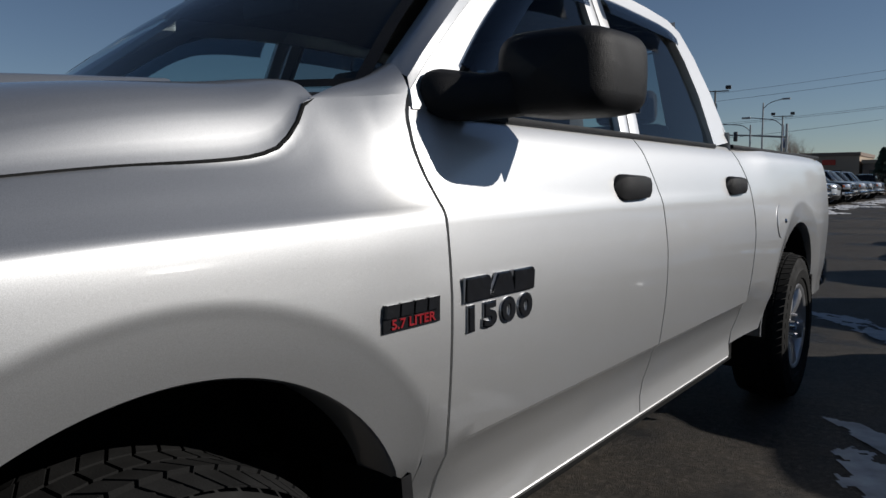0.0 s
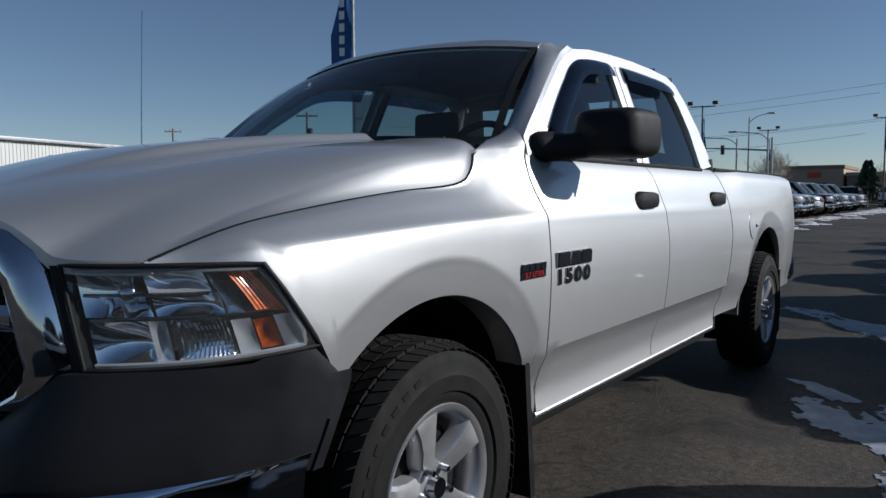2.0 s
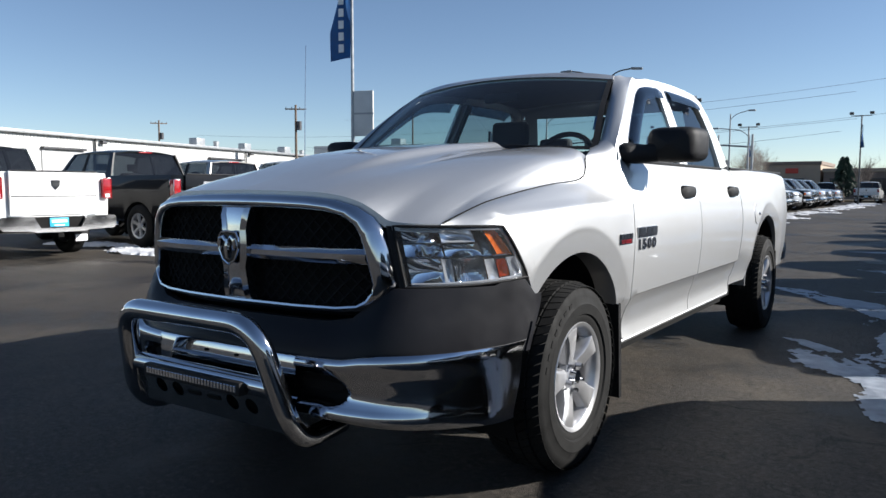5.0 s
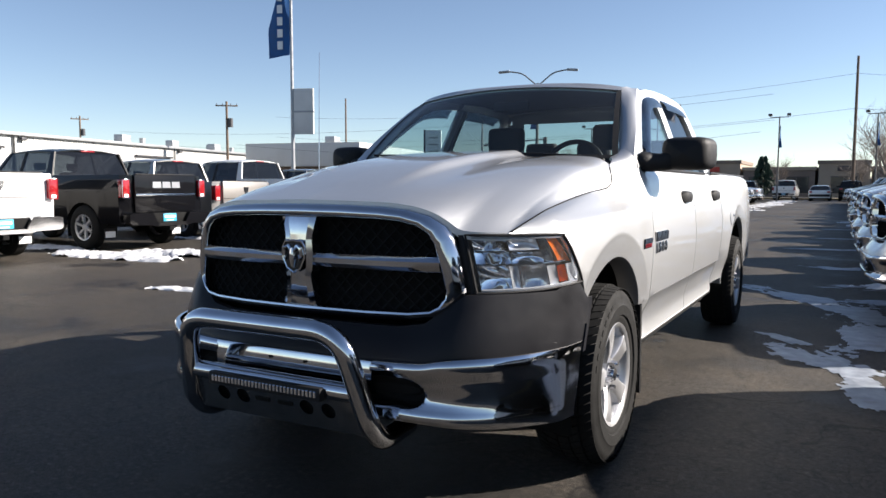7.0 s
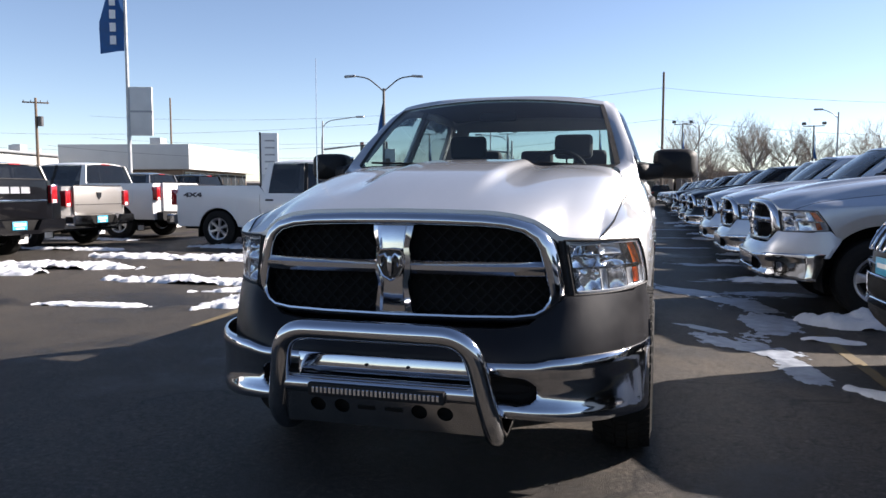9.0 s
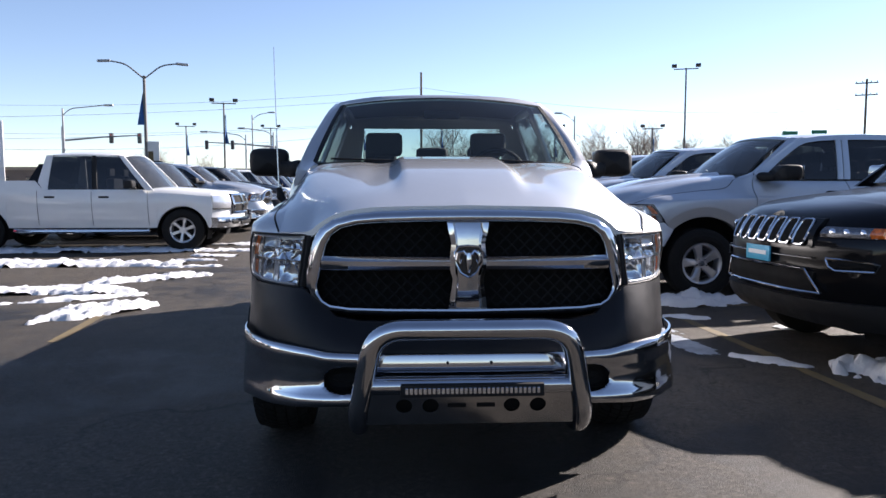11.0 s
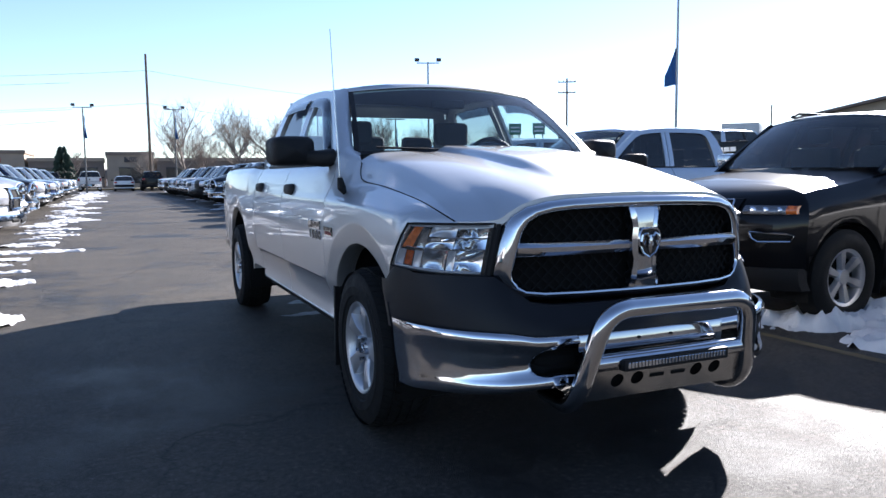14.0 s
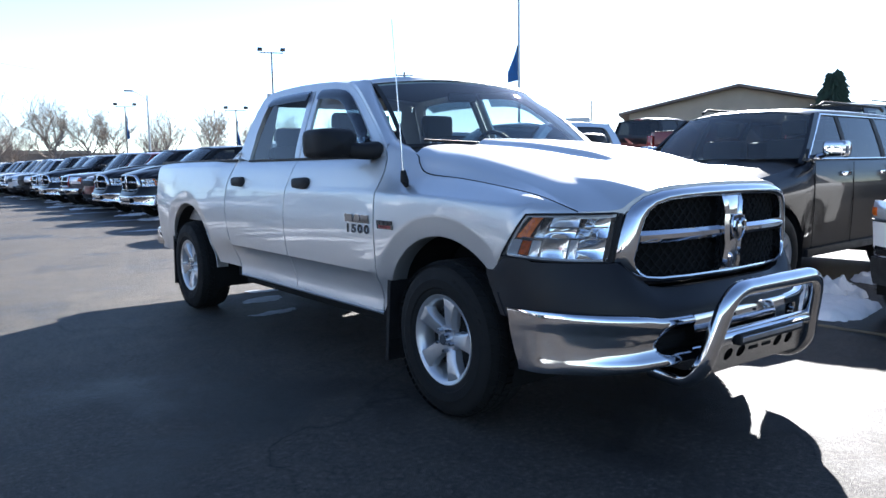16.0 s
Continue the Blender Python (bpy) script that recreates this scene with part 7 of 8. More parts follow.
def snow():
    lab = "melting white snow patch on the asphalt"
    # along the noses of the row across the aisle
    for k, (x, y, l, w, h, t) in enumerate([(-3.35, 3.65, 1.5, 0.55, 0.09, 55), (-3.7, 6.4, 1.7, 0.5, 0.07, 40), (-4.9, 5.15, 3.2, 0.55, 0.09, 3), (-6.6, 8.25, 5.6, 0.75, 0.10, 2), (-6.3, 10.9, 5.5, 0.8, 0.10, 2), (-3.9, 4.55, 1.5, 0.3, 0.05, 30), (-4.9, 3.0, 1.4, 0.25, 0.04, 5), (-8.5, 6.3, 3.2, 0.8, 0.10, 8), (-9.6, 5.3, 3.4, 0.75, 0.09, 2), (-12.4, 5.8, 3.0, 0.7, 0.08, 10), (-11.2, 9.4, 3.0, 0.6, 0.06, 3), (-13.5, 12.3, 4.0, 0.7, 0.06, 0)]):
        snow_patch("snow_patch", x, y, l, w, h, t, 10 + k, lab)
    rnd = random.Random(7)
    for k in range(26):
        y = 8.0 + k * 1.0 + rnd.uniform(-0.3, 0.3)
        snow_patch("snow_patch", -3.3 + rnd.uniform(-0.5, 0.35), y, rnd.uniform(0.5, 1.5), rnd.uniform(0.15, 0.4), 0.05, rnd.uniform(-15, 35), 60 + k, lab, 0.1)
    for k in range(22):
        y = 34 + k * 1.9
        snow_patch("snow_patch", -3.6 + rnd.uniform(-0.5, 0.4), y, rnd.uniform(1.0, 2.2), rnd.uniform(0.3, 0.7), 0.06, rnd.uniform(-10, 20), 100 + k, lab, 0.1)
    # on the sunny side, in the vehicles' shade
    for k, (x, y, l, w, h, t, f) in enumerate([(2.95, 3.95, 1.3, 0.6, 0.13, 5, 0.0), (3.45, 0.62, 1.7, 0.75, 0.17, -25, 0.0), (2.40, 1.25, 0.6, 0.22, 0.03, -45, 0.0), (2.45, 3.05, 0.5, 0.22, 0.03, -20, 0.1), (3.3, 2.55, 0.5, 0.3, 0.03, 20, 0.0), (3.3, 0.05, 1.2, 0.6, 0.10, 10, 0.0), (2.6, 7.4, 1.6, 0.5, 0.07, 5, 0.1), (3.2, 8.6, 1.2, 0.5, 0.06, 0, 0.1), (2.9, 10.4, 1.6, 0.5, 0.06, 5, 0.1), (5.8, 0.4, 2.5, 0.8, 0.10, 5, 0.0), (6.2, 3.9, 2.5, 0.7, 0.08, 5, 0.0)]):
        snow_patch("snow_patch", x, y, l, w, h, t, 200 + k, lab, f)
    for k in range(24):
        y = 12 + k * 2.4
        snow_patch("snow_patch", 2.75 + rnd.uniform(-0.6, 0.5) + y * 0.012, y, rnd.uniform(1.2, 2.6), rnd.uniform(0.4, 0.8), 0.07, rnd.uniform(-8, 14), 300 + k, lab, 0.1)
    # thin icy sheets that the driver's side passes, broken into streaks
    sheets = [(1.25, 6.25, 2.3, 0.75, -48), (1.80, 5.2, 1.9, 0.9, -70), (2.05, 3.9, 2.4, 0.75, 88), (1.72, 2.75, 1.3, 0.70, -60), (1.95, 2.0, 1.2, 0.40, -78), (1.42, 3.35, 0.7, 0.26, -50), (2.1, 7.2, 1.6, 0.6, 5), (1.5, 13.4, 2.0, 0.5, 3), (1.9, 9.6, 1.9, 0.6, 3), (2.35, 5.9, 1.3, 0.9, 10), (1.7, 17.0, 2.2, 0.5, 3), (1.6, 21.5, 2.2, 0.6, 3)]
    for k, (x, y, l, w, t) in enumerate(sheets):
        snow_sheet(x, y, l, w, t, 400 + k)
    # three small pale patches on the ground beneath the truck
    for k, (x, y, l, w, t) in enumerate([(-0.3, 3.8, 0.5, 0.3, 10), (-0.5, 3.1, 0.6, 0.3, 15), (-0.1, 4.3, 0.5, 0.3, 0)]):
        snow_sheet(x, y, l, w, t, 440 + k)


snow()


def stripes():
    """Worn stall lines under the snow."""
    rnd = random.Random(3)
    def line(pts, w):
        bm = bmesh.new()
        a, b = Vector(pts[0]), Vector(pts[1])
        d = (b - a).normalized()
        n = Vector((-d.y, d.x, 0)) * w / 2
        steps = int((b - a).length / 0.12)
        rows = [[a.lerp(b, k / steps) - n * rnd.uniform(0.75, 1.05), a.lerp(b, k / steps) + n * rnd.uniform(0.75, 1.05)] for k in range(steps + 1)]
        grid(bm, [[p + Vector((0, 0, 0.004)) for p in r] for r in rows])
        tagged(link("stall_line", bm, YELLOW, 0), "worn yellow stall line on asphalt", "line", "painted stall lines", "structure")
    line([(2.40, 3.3, 0), (2.62, -2.5, 0)], 0.10)
    for y in (3.75, 7.4):
        line([(2.5, y, 0), (7.5, y, 0)], 0.10)
    line([(-3.1, 2.2, 0), (-3.3, 4.4, 0)], 0.10)


stripes()


def pole_mesh(bm, x, y, h, r0, r1, z0=0.0):
    tube(bm, [(x, y, z0), (x, y, z0 + h * 0.5), (x, y, z0 + h)], [r0, (r0 + r1) / 2, r1], 10)


def flood_lamp(x, y, h, turn=0, flag=True, s=1.0):
    root = base("lot_lamp", facing(x, y, turn), "dark lot lamp post with two floodlights" + (" and a blue banner" if flag else ""), "lamp post", "lot lamps")
    bm = bmesh.new()
    pole_mesh(bm, 0, 0, h, 0.075, 0.05)
    part("post", bm, LAMPPOST, root)
    bm = bmesh.new()
    tube(bm, [(-0.75, 0, h - 0.05), (0.75, 0, h - 0.05)], 0.035, 8)
    part("arm", bm, LAMPPOST, root)
    for sx in (-1, 1):
        bm = bmesh.new()
        box(bm, -0.16, 0.16, -0.12, 0.12, -0.06, 0.08, 0.04, Matrix.Translation((sx * 0.72, -0.05, h + 0.14)) @ Matrix.Rotation(radians(-28), 4, "X"))
        fl = part("floodlight", bm, LAMPPOST, root)
        bm = bmesh.new()
        box(bm, -0.135, 0.135, -0.126, -0.119, -0.045, 0.065, 0.0, Matrix.Translation((sx * 0.72, -0.05, h + 0.14)) @ Matrix.Rotation(radians(-28), 4, "X"))
        part("lamp_glass", bm, GLASSDARK, fl)
    if flag:
        bm = bmesh.new()
        rows = [[(0.05 + (0.05 + 0.16 * v) * u + 0.03 * math.sin(5 * v + 2 * u), 0.08 * math.sin(6 * v + 5 * u), h - 0.7 - 1.9 * v - 0.15 * u * (1 - v)) for u in np.linspace(0, 1, 6)] for v in np.linspace(0, 1, 14)]
        grid(bm, rows)
        part("banner", bm, FLAGCLOTH, root, "furled blue banner")


for x, y, h, t, f in ((-3.9, 66.0, 7.2, 0, True), (3.3, 66.0, 7.2, 0, True), (-11.7, 44.8, 6.6, 12, True), (-19.4, 63.4, 6.6, 12, True), (-12.3, 65.1, 6.6, 10, True), (17.6, 42.8, 8.7, -20, False), (18.3, 51.0, 5.6, -15, True), (13.0, 61.0, 6.4, -10, True)):
    flood_lamp(x, y, h, t, f)


def street_lamp(x, y, h, turn, reach):
    root = base("street_lamp", facing(x, y, turn), "grey steel street lamp with a curved arm", "street lamp", "street lamps")
    bm = bmesh.new()
    pole_mesh(bm, 0, 0, h, 0.10, 0.06)
    part("post", bm, GALV, root)
    bm = bmesh.new()
    tube(bm, round_path([(0, 0, h - 0.5), (0.5, 0, h), (reach, 0, h + 0.25)], 0.4, 5), 0.035, 8)
    part("arm", bm, GALV, root)
    bm = bmesh.new()
    box(bm, reach - 0.1, reach + 0.55, -0.14, 0.14, h + 0.17, h + 0.31, 0.05)
    part("lamp_head", bm, GALV, root)


for a in ((-14.5, 67.9, 8.0, 0, 1.6), (-13.5, 60.0, 5.6, 180, 3.2), (-24.5, 51.0, 6.8, 0, 3.0), (-11.2, 60.0, 5.9, 180, 2.4), (14.5, 60.0, 7.3, 180, 1.2), (6.0, 90.0, 9.0, 180, 1.4)):
    street_lamp(*a)


def arch_lamp():
    """A post with two curved arms, a banner and a small sign."""
    x, y, h = -13.0, 34.0, 6.7
    root = base("arched_lamp", facing(x, y, 15), "steel lamp post with two arched arms, banner and sign", "lamp post")
    bm = bmesh.new()
    pole_mesh(bm, 0, 0, h, 0.10, 0.07)
    part("post", bm, LAMPPOST, root)
    for s in (-1, 1):
        bm = bmesh.new()
        tube(bm, round_path([(0, 0, h - 0.15), (s * 0.30, 0, h + 0.10), (s * 0.82, 0, h + 0.54), (s * 1.60, 0, h + 0.66)], 0.3, 6), 0.035, 8)
        arm = part("arm", bm, LAMPPOST, root)
        bm = bmesh.new()
        box(bm, -0.30, 0.30, -0.11, 0.11, -0.06, 0.06, 0.05, Matrix.Translation((s * 1.80, 0, h + 0.64)) @ Matrix.Rotation(radians(4 * s), 4, "Y"))
        part("lamp_head", bm, GALV, arm)
    bm = bmesh.new()
    grid(bm, [[(-0.06 - 0.32 * u * v, 0.05 * math.sin(5 * v + 3 * u), h - 0.7 - 1.7 * v) for u in np.linspace(0, 1, 4)] for v in np.linspace(0, 1, 10)])
    part("banner", bm, FLAGCLOTH, root, "blue banner")
    bm = bmesh.new()
    box(bm, 0.05, 0.60, -0.05, 0.05, h - 4.6, h - 3.2, 0.02)
    sign = part("sign_panel", bm, SIGNWHITE, root)
    bm = bmesh.new()
    box(bm, 0.08, 0.32, -0.056, -0.05, h - 4.2, h - 3.7, 0.0)
    part("sign_print", bm, YELLOW, sign)


arch_lamp()


def flag_pole(x, y, h, name, label, flag_z, turn, sign, drop=4.4, wide=1.0):
    root = base(name, facing(x, y, turn), label, "flag pole", "flag poles")
    bm = bmesh.new()
    pole_mesh(bm, 0, 0, h, 0.10, 0.05)
    part("pole", bm, GALV, root)
    bm = bmesh.new()
    rows = []
    for v in np.linspace(0, 1, 18):
        rows.append([(-0.06 - (0.10 + 0.95 * min(v / 0.72, 1.0) ** 1.2 - 0.03 * v) * u * wide, 0.10 * math.sin(4 * v + 4 * u), flag_z - drop * v - 0.1 * u) for u in np.linspace(0, 1, 8)])
    grid(bm, rows)
    f = part("flag", bm, FLAGCLOTH, root, "tall blue feather flag")
    for k in range(6):
        bm = bmesh.new()
        box(bm, -0.60, -0.36, -0.125, -0.110, flag_z - 1.55 - k * 0.52, flag_z - 1.20 - k * 0.52, 0.0)
        if sign:
            part("print_bar", bm, PLATE_WHITE, f)
        else:
            bm.free()
    if sign:
        bm = bmesh.new()
        box(bm, 0.08, 0.98, -0.06, 0.06, 3.55, 5.55, 0.02)
        s = part("sign_box", bm, SIGNWHITE, root, "pale blank double sign box")
        bm = bmesh.new()
        box(bm, 0.06, 1.0, -0.07, 0.07, 4.50, 4.58, 0.0)
        part("sign_divider", bm, GALV, s)


flag_pole(-20.1, 22.7, 12.0, "flag_pole", "steel pole with a tall blue flag and sign", 11.4, 20, True)
flag_pole(27.6, 30.2, 13.0, "flag_pole", "steel pole with a furled blue flag", 8.3, -40, False, 2.1, 0.6)


def utility_pole(x, y, h, arms=1, turn=0):
    root = base("utility_pole", facing(x, y, turn), "weathered wooden utility pole" + (" with crossarm" if arms else ""), "utility pole", "utility poles")
    bm = bmesh.new()
    pole_mesh(bm, 0, 0, h, 0.16, 0.11)
    part("pole", bm, WOODPOLE, root)
    for k in range(arms):
        bm = bmesh.new()
        box(bm, -1.1, 1.1, -0.05, 0.05, h - 0.5 - k * 1.3, h - 0.37 - k * 1.3, 0.01)
        arm = part("crossarm", bm, WOODPOLE, root)
        for xx in (-1.0, -0.4, 0.4, 1.0):
            bm = bmesh.new()
            tube(bm, [(xx, 0, h - 0.37 - k * 1.3), (xx, 0, h - 0.20 - k * 1.3)], [0.05, 0.03], 8)
            part("insulator", bm, DARKMETAL, arm)
    if arms == 1:
        bm = bmesh.new()
        tube(bm, [(0.35, 0, h - 2.6), (0.35, 0, h - 1.7)], 0.26, 12)
        part("transformer", bm, DARKMETAL, root)


for a in ((-54.7, 53.3, 9.9, 1, 40), (-63.3, 85.4, 14.0, 0, 0), (1.7, 76.6, 13.4, 0, 0), (50.5, 76.0, 13.0, 2, -30), (-88.0, 60.2, 10.5, 1, 60), (92.0, 82.0, 11.5, 0, 0)):
    utility_pole(*a)


def wires():
    spans = [((-90, 68, 9.0), (-5, 72, 9.8)), ((-90, 70, 7.4), (-5, 74, 7.6)), ((1.7, 76.6, 11.8), (-70, 78, 11.0)), ((1.7, 76.6, 11.8), (60, 90, 11.5)), ((1.7, 76.6, 8.6), (-70, 78, 8.2)), ((1.7, 76.6, 8.6), (60, 90, 8.0)), ((-60, 60, 6.0), (-6, 72, 6.4))]
    for a, b in spans:
        a, b = Vector(a), Vector(b)
        bm = bmesh.new()
        tube(bm, [a.lerp(b, t) - Vector((0, 0, 1.6 * 4 * t * (1 - t))) for t in np.linspace(0, 1, 25)], 0.013, 5)
        tagged(link("overhead_wire", bm, DARKMETAL), "thin dark overhead power wire", "wire", "overhead wires")


wires()


def traffic_signal(x, y, turn, reach):
    root = base("traffic_signal", facing(x, y, turn), "steel mast arm with hanging traffic signals", "traffic signal", "traffic signals")
    bm = bmesh.new()
    pole_mesh(bm, 0, 0, 5.6, 0.12, 0.09)
    part("mast", bm, GALV, root)
    bm = bmesh.new()
    tube(bm, [(0, 0, 4.6), (reach * 0.5, 0, 4.85), (reach, 0, 5.0)], [0.08, 0.06, 0.04], 8)
    part("mast_arm", bm, GALV, root)
    for u in (0.62, 0.98):
        bm = bmesh.new()
        box(bm, reach * u - 0.14, reach * u + 0.14, -0.11, 0.11, 4.40, 5.15, 0.04)
        head = part("signal_head", bm, DARKMETAL, root)
        for k in range(3):
            bm = bmesh.new()
            bmesh.ops.create_cone(bm, cap_ends=True, segments=14, radius1=0.09, radius2=0.09, depth=0.04, matrix=Matrix.Translation((reach * u, -0.12, 4.54 + 0.23 * k)) @ Matrix.Rotation(radians(90), 4, "X"))
            part("signal_lens", bm, LAMP_RED if k == 2 else GLASSDARK, head)


traffic_signal(-25.0, 52.0, 0, 5.6)
traffic_signal(-11.0, 60.5, 180, 6.0)


def bare_tree_mesh(seed, h):
    rnd = random.Random(seed)
    trunk, twigs = bmesh.new(), bmesh.new()
    def branch(p, d, length, r, level):
        pts, q = [p], p
        n = 4
        for k in range(n):
            d = (d + Vector((rnd.uniform(-1, 1), rnd.uniform(-1, 1), rnd.uniform(-0.4, 0.7))) * 0.20).normalized()
            q = q + d * length / n
            pts.append(q)
        rr = [r * (1 - 0.55 * k / n) for k in range(n + 1)]
        tube(trunk if level < 2 else twigs, pts, rr, 7 if level < 2 else 4, False)
        if level < 4:
            for k in range((9, 7, 5, 4)[level]):
                t = rnd.uniform(0.25 if level else 0.38, 1.0)
                i = min(int(t * n), n - 1)
                base_p = pts[i].lerp(pts[i + 1], t * n - i)
                a = rnd.uniform(0, 2 * math.pi)
                side = Vector((math.cos(a), math.sin(a), rnd.uniform(0.25, 1.0))).normalized()
                branch(base_p, (d * 0.40 + side * 0.80).normalized(), length * rnd.uniform(0.52, 0.72), r * 0.42, level + 1)
    branch(Vector((0, 0, 0)), Vector((0, 0, 1)), h * 0.40, h * 0.016, 0)
    return trunk, twigs


def bare_trees():
    made = []
    for seed in (1, 2, 3):
        tr, tw = bare_tree_mesh(seed, 11.5)
        root = base("bare_tree", facing(0, 0, 0), "leafless deciduous tree with fine twigs", "tree", "leafless trees")
        part("trunk", tr, BARK, root)
        tagged(part("crown", tw, BARK, root), kind="stuff")
        made.append(root)
    spots = [(4.6, 70, 1.05), (10.5, 80, 0.95), (15.0, 82, 1.0), (20.5, 80, 0.85), (25.0, 78, 0.95), (31, 80, 0.8), (37, 82, 0.8), (43, 80, 0.85), (-16, 82, 0.7), (-22, 80, 0.6), (-18, 100, 0.8), (-6, 95, 0.6), (2, 100, 0.7), (-28, 84, 0.7), (6.8, 76, 0.6), (7.5, 84, 0.9), (13, 90, 1.15), (18, 88, 1.0), (23, 86, 1.1), (28, 84, 1.0), (34, 86, 0.95), (40, 88, 1.0), (47, 84, 0.95)]
    rnd = random.Random(2)
    for k, (x, y, s) in enumerate(spots):
        m = facing(x, y, rnd.uniform(0, 360)) @ Matrix.Diagonal((s, s, s, 1))
        if k < 3:
            made[k].matrix_world = m
        else:
            ob = copy_thing(made[k % 3], facing(x, y, rnd.uniform(0, 360)))
            ob.scale = (s, s, s)


bare_trees()


def pine(x, y, h, seed, z=0.0):
    rnd = random.Random(seed)
    root = base("pine_tree", facing(x, y, 0, z), "dark green pine with dense needles", "tree", "evergreens")
    bm = bmesh.new()
    pole_mesh(bm, 0, 0, h * 0.95, h * 0.025, 0.02)
    part("trunk", bm, BARK, root)
    bm = bmesh.new()
    for k in range(420):
        t = rnd.random() ** 0.7
        z1 = h * (0.14 + 0.86 * t)
        rad = h * 0.26 * (1 - t) ** 0.8 * rnd.uniform(0.25, 1.05) + 0.05
        a = rnd.uniform(0, 2 * math.pi)
        p = Vector((rad * math.cos(a), rad * math.sin(a), z1))
        out = Vector((math.cos(a), math.sin(a), rnd.uniform(-0.5, 0.4))).normalized()
        side = out.cross(Vector((0, 0, 1))).normalized()
        L, w = h * 0.085, h * 0.030
        for q in range(3):
            up = Vector((rnd.uniform(-0.4, 0.4), rnd.uniform(-0.4, 0.4), rnd.uniform(-0.5, 0.5)))
            d = (out + up).normalized()
            vs = [bm.verts.new(v) for v in (p - side * w, p + d * L * 0.5 + Vector((0, 0, w)), p + side * w, p + d * L - Vector((0, 0, w)))]
            bm.faces.new((vs[0], vs[1], vs[3]))
            bm.faces.new((vs[1], vs[2], vs[3]))
    tagged(part("crown", bm, NEEDLE, root, smooth=0), kind="stuff")


pine(-6.2, 77.5, 4.2, 1)
pine(51.0, 22.9, 7.2, 2)
pine(41.0, 62.0, 5.8, 3)


def strip_mall():
    """Low shops across the far end, with shopfronts and parapets."""
    x = -62.0
    for k, (w, h, mat) in enumerate([(22, 4.0, BROWNWALL), (20, 3.8, BROWNWALL), (7, 4.9, STUCCO), (9, 3.9, BROWNWALL), (6, 4.7, STUCCO), (16, 3.9, BROWNWALL), (22, 3.6, BROWNWALL), (26, 3.8, BROWNWALL)]):
        root = base("shop_building", facing(x + w / 2, 108, 0), "low brown and tan shop building across the road", "building", "shops across the road")
        bm = bmesh.new()
        box(bm, -w / 2, w / 2, 0, 14, 0, h)
        part("wall", bm, mat, root, smooth=0)
        bm = bmesh.new()
        box(bm, -w / 2 - 0.15, w / 2 + 0.15, -0.2, 14, h - 0.35, h + 0.12, 0.03)
        part("parapet", bm, STUCCO if mat is BROWNWALL else BROWNWALL, root, smooth=0)
        n = max(1, int(w / 4.5))
        for i in range(n):
            cx = -w / 2 + w * (i + 0.5) / n
            bm = bmesh.new()
            box(bm, cx - 1.5, cx + 1.5, -0.06, 0.04, 0.5, 2.6, 0.0)
            wn_ = part("window", bm, GLASSDARK, root, smooth=0)
            bm = bmesh.new()
            box(bm, cx - 1.56, cx + 1.56, -0.10, -0.05, 2.6, 2.72, 0.0)
            box(bm, cx - 0.04, cx + 0.04, -0.10, -0.05, 0.5, 2.6, 0.0)
            part("window_frame", bm, DARKMETAL, wn_, smooth=0)
        if k in (2, 4):
            bm = bmesh.new()
            box(bm, -0.8, 0.8, -0.2, -0.05, 3.4, 4.1, 0.05)
            part("shop_sign", bm, SIGNRED if k == 2 else DARKMETAL, root, "plain sign board", smooth=0)
        x += w + 0.4
    bm = bmesh.new()
    box(bm, -90, 90, 80.5, 80.8, 0, 0.15, 0.02)
    tagged(link("kerb", bm, YELLOW), "yellow-painted concrete kerb at the lot's end", "kerb", kind="structure")
    bm = bmesh.new()
    grid(bm, [[(xx, yy, 0.10 + 0.05 * math.sin(xx)) for xx in np.linspace(-90, 90, 40)] for yy in (80.8, 84, 88)])
    tagged(link("grass_verge", bm, GRASS, 0), "dry winter grass verge", "grass", kind="structure")


strip_mall()


